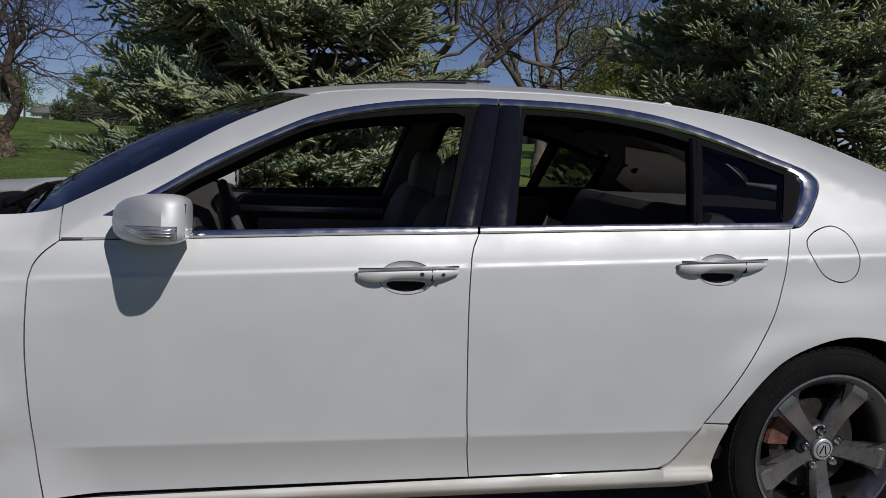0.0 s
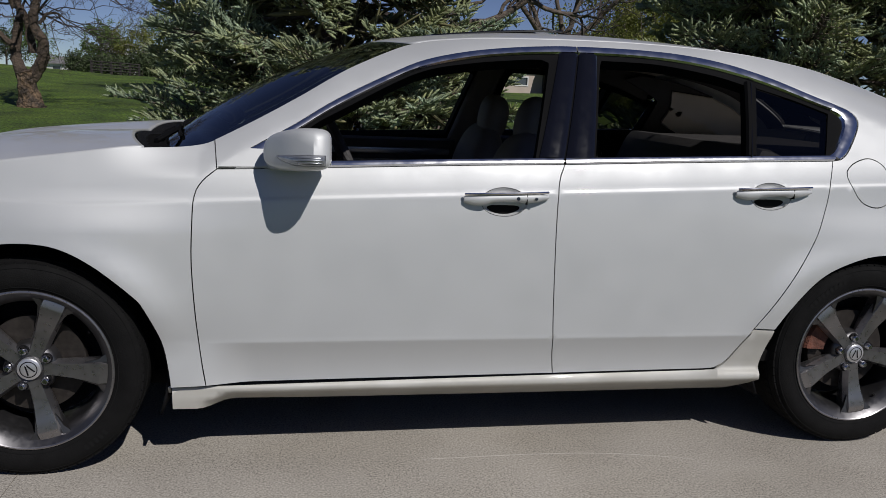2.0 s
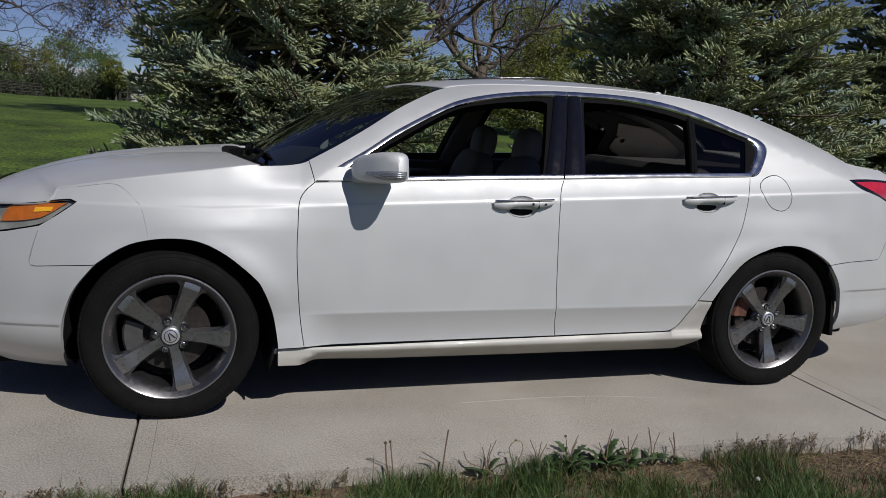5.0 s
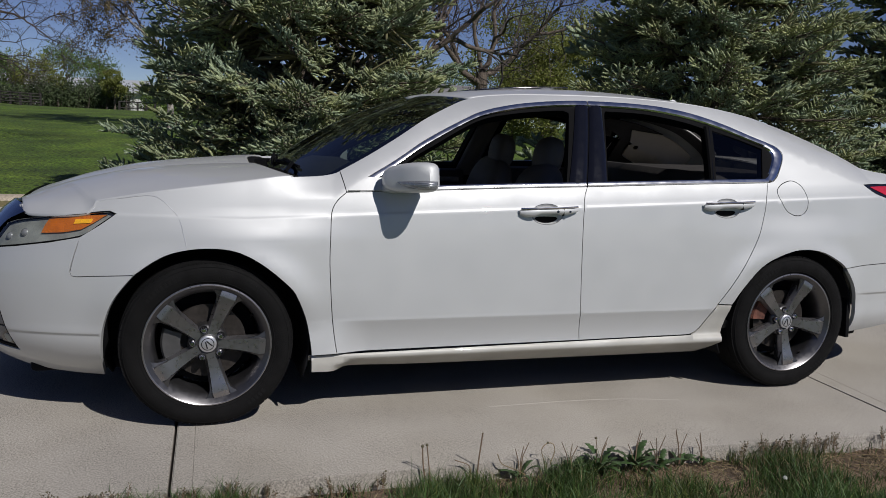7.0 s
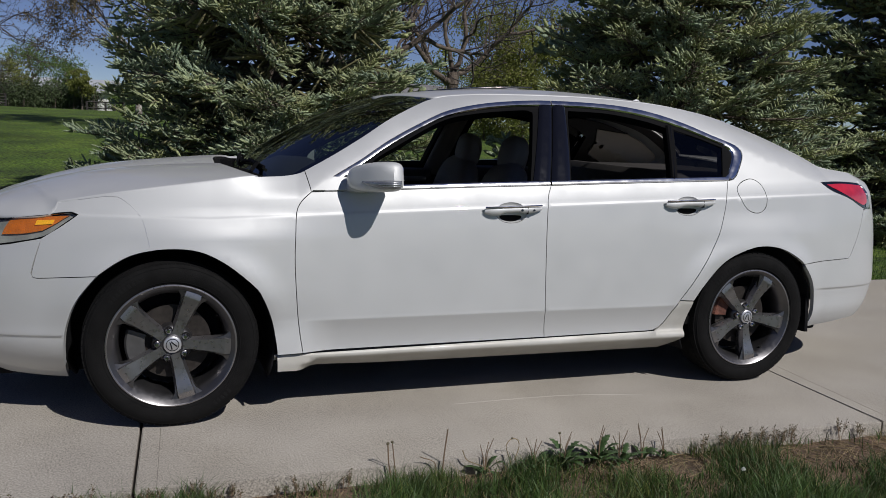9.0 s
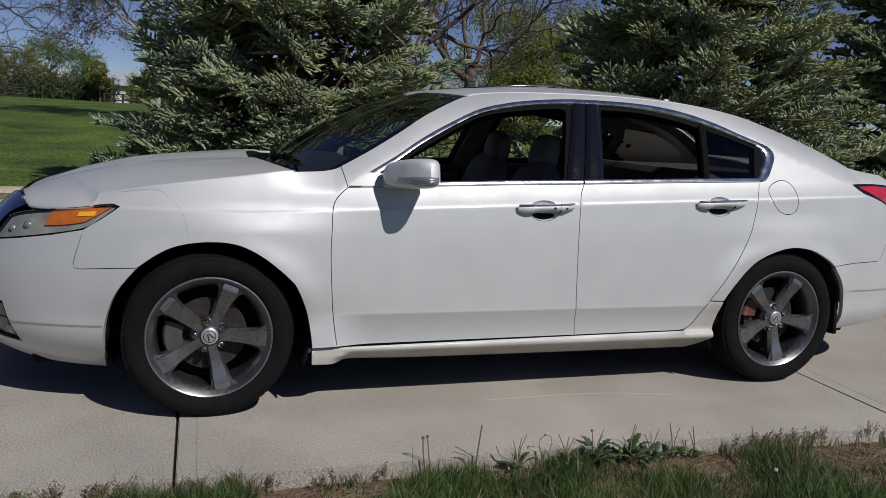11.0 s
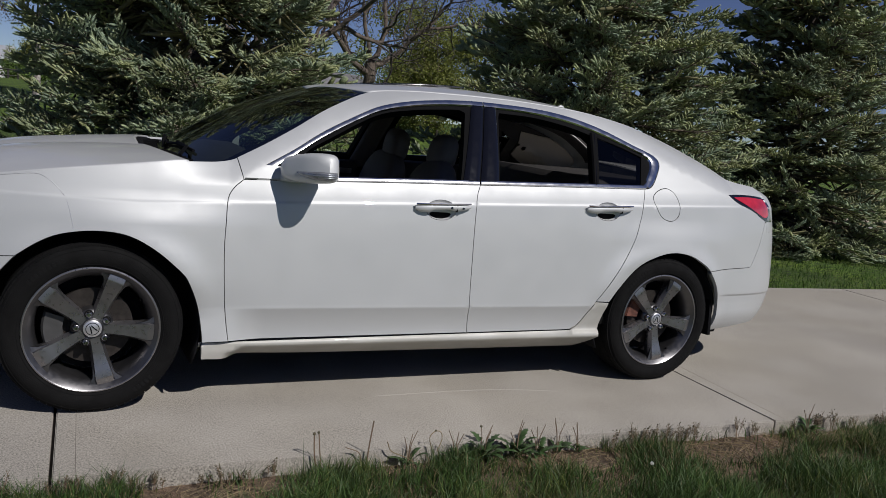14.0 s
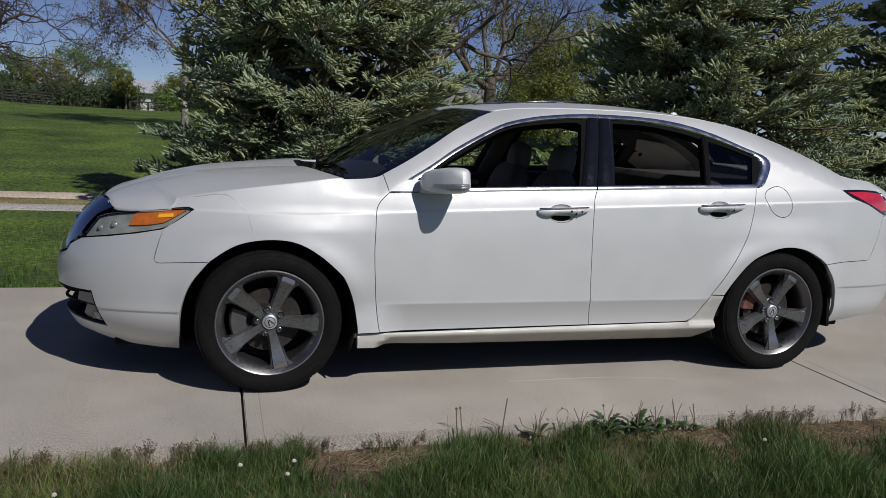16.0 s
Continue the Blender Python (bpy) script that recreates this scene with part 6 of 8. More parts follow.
DEAD_NEEDLE = material("dead_spruce_twigs", (0.17, 0.16, 0.085), 0.9, spec=0.1, vary=0.3, vary_scale=3.0, island=0.4)
LEAF_GREEN = material("spring_leaves", (0.13, 0.20, 0.045), 0.7, vary=0.3, vary_scale=0.8, island=0.35, trans=0.4)
LEAF_YELLOW = material("yellow_green_leaves", (0.19, 0.21, 0.048), 0.7, vary=0.3, vary_scale=1.0, island=0.35, trans=0.4)
LEAF_BROWN = material("budding_leaves", (0.20, 0.145, 0.07), 0.7, vary=0.3, vary_scale=1.0, island=0.35, trans=0.2)
LEAF_DARK = material("hedge_leaves", (0.052, 0.075, 0.028), 0.7, vary=0.3, vary_scale=0.8, island=0.4, trans=0.15)


def build_spruce(at, height, radius, seed, fine_to=3.45, count=9, taper=0.75, spacing=0.22):
    """A spruce: straight trunk, whorls of limbs that reach out nearly level and lift at the tips, each ending in fans of
    thick needle-covered shoots; nearer the trunk only dead brown twigs. Above fine_to and on the far side the shoots are fewer and longer."""
    rng = np.random.default_rng(seed)
    tree = thing("spruce_tree", "dense blue-green spruce tree with branches down to the lawn", "tree", at, "spruces behind the driveway")
    z0 = terrain(at[0], at[1]) - at[2]
    trunk = [(0, 0, z0 - 0.1 + k * height / 12, 0.01 * math.sin(k), 0.0, z0 - 0.1 + (k + 1) * height / 12, 0.13 * (1 - k / 12.5), 0.13 * (1 - (k + 1) / 12.5)) for k in range(12)]
    v, f = tube_arrays(trunk, 9)
    array_mesh("trunk", v, f, BARK, tree, is_smooth=True)
    limbs, shoots, rough_shoots, dead = [], [], [], []
    up = np.array([0, 0, 1.0])
    z = z0 + 0.25
    while z < height - 0.25:
        frac = z / height
        n = int(rng.integers(11, 14)) if frac < 0.55 else 6
        phase = rng.uniform(0, math.tau)
        for k in range(n):
            az = phase + k * math.tau / n + rng.normal(0, 0.16)
            R = radius * (1 - max(0.0, frac)) ** taper * rng.choice([rng.uniform(0.70, 0.88), rng.uniform(0.88, 1.06)], p=[0.4, 0.6])
            if z < z0 + 0.5:
                R *= 0.88
            rise = -0.06 + 0.42 * frac + rng.normal(0, 0.09)
            out = np.array([math.cos(az), math.sin(az), 0.0])
            side = np.array([-out[1], out[0], 0.0])
            near = z < fine_to and out[1] < 0.15
            m = max(5, int(R / 0.16))
            zl = z + rng.normal(0, 0.07)
            pts = []
            for i in range(m + 1):
                t = i / m
                pts.append(out * (R * t) + side * (0.06 * R * math.sin(3 * t + k)) + np.array([0, 0, max(zl + R * (rise * t - 0.20 * t + 0.20 * t ** 2.2), z0 + 0.10)]))
            for i in range(m):
                limbs.append((*pts[i], *pts[i + 1], 0.022 * (1 - i / m) * (R / 2) ** 0.5 + 0.004, 0.022 * (1 - (i + 1) / m) * (R / 2) ** 0.5 + 0.004))
            tilt = rng.normal(0, 0.38)
            flat = unit(side + up * tilt)
            # dead twigs close to the trunk
            for q in range(16 if near else 10):
                t = rng.uniform(0.12, 0.66)
                i = min(m - 1, int(t * m))
                p = pts[i] + (pts[i + 1] - pts[i]) * (t * m - i)
                dead.append((*p, *unit(out * 0.6 + side * rng.normal(0, 0.9) + up * rng.normal(-0.05, 0.45)), rng.uniform(0.22, 0.48)))
            bag = shoots if near else rough_shoots
            gap = 0.034 if near else 0.12
            long = 1.0 if near else 1.7
            d = 0.40 * R
            while d < R - 0.03:
                t = d / R
                i = min(m - 1, int(t * m))
                p = pts[i] + (pts[i + 1] - pts[i]) * (t * m - i)
                fwd = unit(pts[i + 1] - pts[i])
                ls = min(0.58, 0.12 + 0.62 * (R - d)) * rng.uniform(0.65, 1.15)
                for sg in (1, -1):
                    w = unit(fwd * 0.72 + flat * sg * 0.70 + up * rng.normal(0.08, 0.20))
                    lat = unit(fwd - w * np.dot(fwd, w))
                    droop = -0.08 * ls
                    at_u = 0.08 if ls > 0.28 else 0.0
                    limbs.append((*p, *(p + w * ls * 0.8 + up * droop * 0.5), 0.006, 0.003))
                    turn = 1
                    while at_u < ls - 0.05:
                        u = at_u / ls
                        q = p + w * at_u + up * (droop * math.sin(u * 2.2))
                        dirn = unit(w * 0.70 + lat * turn * 0.62 + up * rng.normal(0.26, 0.22))
                        fl = min(0.125, 0.075 + 0.30 * (ls - at_u)) * rng.uniform(0.75, 1.2) * long
                        bag.append((*q, *dirn, fl))
                        turn = -turn
                        at_u += gap * rng.uniform(0.7, 1.3)
                    e = p + w * (ls - 0.08) + up * droop * 0.9
                    bag.append((*e, *unit(w + up * rng.normal(0.22, 0.14)), rng.uniform(0.10, 0.15)))
                d += (0.112 if near else 0.20) * rng.uniform(0.85, 1.2)
            tip = unit(unit(pts[-1] - pts[-2]) + up * 0.2)
            bag.append((*(pts[-1] - tip * 0.06), *tip, 0.17))
            for sg in (1, -1):
                bag.append((*(pts[-1] - tip * 0.05), *unit(tip * 0.8 + flat * sg * 0.6 + up * 0.1), 0.13))
        z += spacing * rng.uniform(0.85, 1.15) * (1 + 0.3 * max(0.0, frac))
    v, f = tube_arrays(limbs, 4)
    tagged(array_mesh("limbwork", v, f, BARK, tree), kind="stuff")
    s = np.array(dead)
    v, f = finger_arrays(s[:, :3], s[:, 3:6], s[:, 6], rng.uniform(0.012, 0.030, len(s)), 3)
    tagged(array_mesh("deadwood", v, f, DEAD_NEEDLE, tree, is_smooth=True), kind="stuff")
    for name, bag, needles, wide in (("crown", shoots, count, 0.0030), ("outer_crown", rough_shoots, 3, 0.0090)):
        s = np.array(bag)
        fine = name == "crown"
        v, f = brush_arrays(rng, s[:, :3], s[:, 3:6], s[:, 6], needles, 0.036 if fine else 0.05, wide, 0.95, 0.12, 0.75)
        tagged(array_mesh(name, v, f, NEEDLE, tree), kind="stuff")
        # the packed needles of each shoot: a blunt, slightly swollen body
        v, f = finger_arrays(s[:, :3], s[:, 3:6], s[:, 6] * 1.02, rng.uniform(0.0110, 0.0160, len(s)) if fine else rng.uniform(0.026, 0.036, len(s)), 3)
        tagged(array_mesh("inner_needles", v, f, NEEDLE_CORE, tree, is_smooth=True), kind="stuff")


def grow(rng, segs, tips, p, d, length, r, depth, wild=0.35, up=0.15, fork=3, shrink_by=0.72, thin=0.62, min_r=0.004):
    """A branching limb as tapered pieces; the ends of the finest twigs go to tips."""
    n = max(3, int(length / (0.22 if r > 0.05 else 0.16)))
    n = min(n, 9)
    r1 = max(min_r, r * 0.68)
    for i in range(n):
        d = unit(d + rng.normal(0, wild * 0.42, 3) + np.array([0, 0, up * 0.25]))
        q = p + d * (length / n)
        segs.append((*p, *q, lerp(r, r1, i / n), lerp(r, r1, (i + 1) / n)))
        if depth > 0 and i >= n * 0.3 and rng.random() < 0.62:
            sd = unit(d * 0.55 + unit(rng.normal(0, 1, 3)) * 0.85 + np.array([0, 0, up * 0.6]))
            grow(rng, segs, tips, q, sd, length * shrink_by * rng.uniform(0.55, 1.0), max(min_r, lerp(r, r1, i / n) * thin * rng.uniform(0.6, 1)), depth - 1, wild, up, fork, shrink_by, thin, min_r)
        p = q
    if depth > 0:
        for k in range(fork - 1):
            sd = unit(d * 0.8 + unit(rng.normal(0, 1, 3)) * 0.7 + np.array([0, 0, up * 0.5]))
            grow(rng, segs, tips, p, sd, length * shrink_by * rng.uniform(0.7, 1.05), r1 * 0.85, depth - 1, wild, up, fork, shrink_by, thin, min_r)
    else:
        tips.append((*p, *d))


def leaf_arrays(rng, centres, count, spread, size):
    """Small two-triangle leaves scattered round centres."""
    c = np.repeat(np.asarray(centres, float), count, 0)
    n = len(c)
    p = c + rng.normal(0, spread, (n, 3))
    a = unit(rng.normal(0, 1, (n, 3)))
    b = unit(np.cross(a, rng.normal(0, 1, (n, 3))))
    s = size * rng.uniform(0.6, 1.3, (n, 1))
    v = np.stack([p - a * s, p + b * s * 0.55, p + a * s, p - b * s * 0.55], 1).reshape(-1, 3)
    return v, np.arange(len(v), dtype=np.int32).reshape(-1, 4)


def bare_tree(name, label, at, trunk_h, trunk_r, limbs, seed, depth=4, limb_len=1.8, bark=None, twig=None, leaf=None, leaf_n=3, leaf_size=0.03, up=0.15, wild=0.4, lean=(0, 0), stout=0.52):
    rng = np.random.default_rng(seed)
    z = terrain(at[0], at[1])
    tree = thing(name, label, "tree", (at[0], at[1], z))
    segs, tips, big = [], [], []
    n = 7
    p = np.array([0.0, 0.0, -0.15])
    for i in range(n):
        q = np.array([lean[0] * (i + 1) / n + rng.normal(0, trunk_r * 0.12), lean[1] * (i + 1) / n + rng.normal(0, trunk_r * 0.12), trunk_h * (i + 1) / n])
        flare = lambda t: trunk_r * (1.0 + 0.9 * max(0, 0.25 - t) / 0.25 * 0.6 + 0.12 * math.sin(9 * t))
        big.append((*p, *q, flare(i / n), flare((i + 1) / n)))
        p = q
    for az, pitch, scale in limbs:
        d = np.array([math.cos(az) * math.cos(pitch), math.sin(az) * math.cos(pitch), math.sin(pitch)])
        grow(rng, segs, tips, p - np.array([0, 0, trunk_h * rng.uniform(0.0, 0.18)]), d, limb_len * scale, trunk_r * stout * scale ** 0.5, depth, wild, up, 3, 0.70, 0.6, 0.005)
    v, f = tube_arrays(big, 12)
    array_mesh("trunk", v, f, bark or BARK, tree, is_smooth=True)
    a = np.array(segs)
    thick = a[:, 6] > 0.035
    if thick.any():
        v, f = tube_arrays(a[thick], 8)
        array_mesh("limbwork", v, f, bark or BARK, tree, is_smooth=True)
    v, f = tube_arrays(a[~thick], 3)
    tagged(array_mesh("twigwork", v, f, twig or DARK_TWIG, tree), kind="stuff")
    if leaf:
        t = np.array(tips)[:, :3]
        v, f = leaf_arrays(rng, t, leaf_n, 0.09, leaf_size)
        tagged(array_mesh("leaves", v, f, leaf, tree), kind="stuff")
    return tree


def leafy_tree(name, label, at, height, radius, seed, leaf, bark, trunk_r=0.12, base=0.3, leaves=9000, size=0.10, squash=0.6):
    """A far tree: trunk, a few limbs and a crown of leaf clumps with gaps."""
    rng = np.random.default_rng(seed)
    z = terrain(at[0], at[1])
    tree = thing(name, label, "shrub" if "shrub" in name else "tree", (at[0], at[1], z))
    segs = [(0, 0, -0.2, 0.05, 0, height * base, trunk_r, trunk_r * 0.75)]
    clumps = []
    for k in range(20):
        az, tz = rng.uniform(0, math.tau), rng.uniform(base * 0.6, 0.98)
        rr = radius * rng.uniform(0.35, 1.0) * math.sqrt(max(0.05, 1 - ((tz - 0.55) / 0.55) ** 2))
        e = np.array([math.cos(az) * rr, math.sin(az) * rr, tz * height])
        s = np.array([0.05, 0, height * min(tz * 0.7, base * 1.4)])
        bend = (s + e) / 2 + np.array([0, 0, 0.08 * height])
        segs.append((*s, *bend, trunk_r * 0.40, trunk_r * 0.22))
        segs.append((*bend, *e, trunk_r * 0.22, 0.012))
        for j in range(5):
            q = bend + (e - bend) * rng.uniform(0.2, 1.0)
            c = q + rng.normal(0, radius * 0.22, 3) * np.array([1, 1, squash])
            segs.append((*q, *c, 0.014, 0.006))
            clumps.append(c)
    v, f = tube_arrays(segs, 6)
    array_mesh("trunk", v, f, bark, tree, is_smooth=True)
    v, f = leaf_arrays(rng, clumps, leaves // len(clumps), radius * 0.105, size)
    tagged(array_mesh("crown", v, f, leaf, tree), kind="stuff")
    return tree


def build_oak(at):
    """An old tree: short flared trunk that forks into two crooked stems, limbs and a haze of bare twigs."""
    rng = np.random.default_rng(5)
    z = terrain(*at)
    tree = thing("oak_tree", "gnarled old oak with furrowed bark and bare spreading twigs", "tree", (at[0], at[1], z))
    trunk = [(0.0, -0.45, 0.60), (0.0, -0.05, 0.47), (0.0, 0.10, 0.38), (-0.03, 0.30, 0.29), (-0.06, 0.60, 0.27), (-0.07, 0.88, 0.29)]
    stems = [[(-0.16, 0.70, 0.19), (-0.28, 1.05, 0.17), (-0.33, 1.35, 0.15), (-0.28, 1.95, 0.12), (-0.29, 2.35, 0.10), (-0.35, 2.70, 0.085), (-0.17, 3.30, 0.07), (-0.05, 3.9, 0.05)],
             [(-0.33, 1.40, 0.10), (-0.62, 1.68, 0.085), (-0.95, 1.88, 0.075), (-1.30, 2.08, 0.06), (-1.75, 2.32, 0.045)],
             [(0.05, 0.70, 0.20), (0.30, 1.05, 0.18), (0.38, 1.30, 0.16), (0.36, 1.62, 0.14), (0.22, 1.95, 0.12), (0.36, 2.48, 0.09), (0.64, 2.80, 0.07), (0.62, 3.35, 0.05), (0.8, 3.9, 0.035)],
             [(0.64, 2.80, 0.05), (1.0, 3.03, 0.042), (1.5, 2.95, 0.03), (1.85, 2.72, 0.02)],
             [(0.10, 1.30, 0.12), (0.0, 1.92, 0.11), (-0.16, 2.28, 0.095), (-0.43, 2.65, 0.08), (-0.96, 2.86, 0.065), (-1.55, 3.12, 0.05), (-2.1, 3.3, 0.03)],
             [(0.25, 1.95, 0.06), (0.48, 2.22, 0.05), (0.72, 2.20, 0.025)],
             [(-0.28, 2.3, 0.07), (-0.5, 2.9, 0.055), (-0.85, 3.5, 0.04)], [(0.0, 1.95, 0.08), (0.15, 2.6, 0.06), (0.3, 3.3, 0.045)]]
    segs, tips = [], []

    def run(rows, depth):
        out = spline([Vector((x, y, zz)) for (x, zz, r), y in zip(rows, depth)], 0.10)
        rr = [table([(i, row[2]) for i, row in enumerate(rows)], k * (len(rows) - 1) / (len(out) - 1)) for k in range(len(out))]
        return [np.array(p) + rng.normal(0, 0.014, 3) for p in out], [r * rng.uniform(0.94, 1.07) for r in rr]

    for k, rows in enumerate([trunk] + stems):
        slope = 0.0 if k == 0 else (0.5, -0.3, -0.45, 0.25, 0.15, -0.2, -0.7, 0.8)[k - 1]
        pts, rr = run(rows, [slope * (r[1] - rows[0][1]) * 0.5 for r in rows])
        for i in range(len(pts) - 1):
            if k and rr[i] < 0.13 and pts[i][2] > 1.6 and rng.random() < 0.42:
                d = unit(pts[i + 1] - pts[i]) * 0.5 + unit(rng.normal(0, 1, 3)) * 0.8 + np.array([0, 0, 0.15])
                grow(rng, segs, tips, pts[i + 1], unit(d), rng.uniform(0.5, 1.1), max(0.012, rr[i] * 0.34), 3, 0.5, 0.05, 3, 0.66, 0.6, 0.004)
        if k:
            for q in range(4):
                grow(rng, segs, tips, pts[-1], unit(unit(pts[-1] - pts[-2]) + rng.normal(0, 0.5, 3)), rng.uniform(0.7, 1.2), rr[-1] * 0.7, 3, 0.45, 0.06, 3, 0.68, 0.6, 0.004)
        bm, rings, sides = bmesh.new(), [], 16 if k in (0, 1, 3) else 9
        for i, p in enumerate(pts):
            d = unit(pts[min(i + 1, len(pts) - 1)] - pts[max(i - 1, 0)])
            u = unit(np.cross(d, np.array([0, 1.0, 0])))
            w = np.cross(d, u)
            ring_i = []
            for q in range(sides):
                ang = q * math.tau / sides
                rough = 1 + 0.16 * noise.noise((math.cos(ang) * 2.2 + k * 7, math.sin(ang) * 2.2, p[2] * 1.3)) + 0.12 * noise.noise((math.cos(ang) * 5 + k * 7, math.sin(ang) * 5, p[2] * 2.5))
                ring_i.append(bm.verts.new(p + (u * math.cos(ang) + w * math.sin(ang)) * rr[i] * 0.76 * rough))
            rings.append(ring_i)
        for r0, r1 in zip(rings, rings[1:]):
            for q in range(sides):
                bm.faces.new((r0[q], r0[(q + 1) % sides], r1[(q + 1) % sides], r1[q]))
        bm.faces.new(rings[-1])
        part("trunk" if k == 0 else "limb", bm, OAK_BARK if k == 0 else OAK_LIMB, tree)
    v, f = tube_arrays(segs, 3)
    tagged(array_mesh("twigwork", v, f, DARK_TWIG, tree), kind="stuff")


# ---- spruces behind the drive ----
build_spruce((1.15, 4.95, -0.30), 7.6, 2.30, 11)
build_spruce((6.35, 5.05, -0.30), 8.2, 2.80, 23, taper=1.05)
build_spruce((10.1, 4.85, -0.30), 7.7, 2.45, 37, count=7, taper=1.05)

# ---- bare and budding trees ----
build_oak((-5.5, 17.8))
bare_tree("sapling", "thin bare sapling on the lawn", (-6.6, 18.4), 2.2, 0.030, [(0.5, 1.1, 0.6), (2.6, 1.0, 0.6), (4.4, 1.2, 0.6)], 8, 2, 1.2, BARK, DARK_TWIG, up=0.3)
bare_tree("shade_tree", "leafless tree with dark crooked limbs", (7.6, 17.3), 2.3, 0.15,
          [(0.2, 0.5, 1.1), (1.3, 1.0, 0.9), (2.7, 0.6, 1.1), (3.6, 0.35, 1.2), (5.0, 0.9, 1.0)], 15, 4, 1.9, BARK, DARK_TWIG, LEAF_BROWN, 2, 0.022, up=0.16, wild=0.5)
bare_tree("shade_tree", "leafless tree with long arching dark limbs", (3.9, 14.6), 2.0, 0.17,
          [(0.1, 0.45, 1.3), (0.9, 0.8, 1.1), (2.2, 0.9, 1.0), (3.4, 0.7, 1.0), (5.4, 0.6, 1.1)], 27, 4, 1.8, BARK, DARK_TWIG, LEAF_BROWN, 2, 0.022, up=0.12, wild=0.5)
bare_tree("budding_tree", "tall tree with sparse reddish-brown buds", (-0.75, 24.0), 2.6, 0.09,
          [(0.4, 0.9, 1.1), (1.7, 1.0, 1.0), (3.0, 0.7, 1.2), (3.8, 0.9, 1.1), (5.2, 0.9, 1.0)], 33, 4, 2.2, PALE_BARK, DARK_TWIG, LEAF_BROWN, 20, 0.038, up=0.22, wild=0.4, stout=0.45)
for k, (x, y, h, r) in enumerate(((11.5, 24.5, 5.4, 2.1), (13.2, 25.5, 6.2, 2.5), (15.2, 25.0, 5.6, 2.4), (12.4, 23.0, 4.4, 1.8))):
    leafy_tree("shrub", "loose yellow-green spring shrub", (x, y), h, r, 60 + k, LEAF_YELLOW, BARK, 0.06, 0.12, 11000, 0.055)


# ---- verge beside the slab ----
GRASS_PALE = material("yellowish_grass_blades", (0.125, 0.150, 0.035), 0.6, vary=0.25, vary_scale=3.0, island=0.4, trans=0.2)
GRASS = material("grass_blades", (0.052, 0.099, 0.022), 0.55, vary=0.25, vary_scale=3.0, island=0.4, trans=0.25)
LAWN_BLADE = material("lawn_blades", (0.058, 0.118, 0.016), 0.6, vary=0.25, vary_scale=3.0, island=0.4, trans=0.2)
STRAW = material("dry_straw", (0.25, 0.19, 0.105), 0.8, vary=0.2, vary_scale=6, island=0.35, trans=0.1)
WEED = material("weed_leaf", (0.055, 0.105, 0.030), 0.45, vary=0.3, vary_scale=20, trans=0.2, bump=0.3, bump_scale=120)
STEM = material("reddish_stem", (0.17, 0.115, 0.07), 0.7, vary=0.2, vary_scale=30)
SEED = material("dark_seed_heads", (0.11, 0.095, 0.055), 0.9, vary=0.3, vary_scale=40)
EDGE = [(-9.0, -1.40), (-3.3, -1.415), (-0.135, -1.455), (1.588, -1.485), (3.021, -1.544), (6.908, -1.73), (15.0, -2.16)]


def edge_y(x):
    return np.interp(x, [p[0] for p in EDGE], [p[1] for p in EDGE])


def bare_soil(x, y):
    """1 where the verge is bare, 0 where it is grown over."""
    d = edge_y(x) - y
    x = x / 1.055
    spots = ((1.72, 0.10, 0.24, 0.10), (2.55, 0.13, 0.38, 0.11), (3.15, 0.10, 0.20, 0.08), (0.33, 0.16, 0.26, 0.14), (-0.42, 0.06, 0.10, 0.05), (1.05, 0.06, 0.12, 0.05), (2.95, 0.32, 0.16, 0.08))
    out = np.zeros_like(x)
    for cx, cd, rx, rd in spots:
        out = np.maximum(out, np.exp(-(((x - cx) / rx) ** 2 + ((d - cd) / rd) ** 2) ** 1.5))
    return out


def blade_arrays(rng, x, y, z, tall, wide, lean=0.45):
    """Bent grass blades: a quad and a tip each, as triangles."""
    n = len(x)
    az, tw = rng.uniform(0, math.tau, n), rng.uniform(0, math.tau, n)
    out = np.stack([np.cos(az), np.sin(az), np.zeros(n)], 1) * (tall * rng.uniform(0.05, lean, n))[:, None]
    across = np.stack([np.cos(tw), np.sin(tw), np.zeros(n)], 1) * (wide * 0.5)[:, None]
    p = np.stack([x, y, z], 1)
    up = np.array([0, 0, 1.0])
    mid = p + out * 0.35 + up * (tall * 0.55)[:, None]
    tip = p + out * 1.25 + up * (tall * rng.uniform(0.82, 1.0, n))[:, None]
    v = np.stack([p - across, p + across, mid + across * 0.8, mid - across * 0.8, tip], 1).reshape(-1, 3)
    b = (np.arange(n) * 5)[:, None]
    f = np.concatenate([b + np.array([[0, 1, 2]]), b + np.array([[0, 2, 3]]), b + np.array([[3, 2, 4]])], 1).reshape(-1, 3)
    return v, f


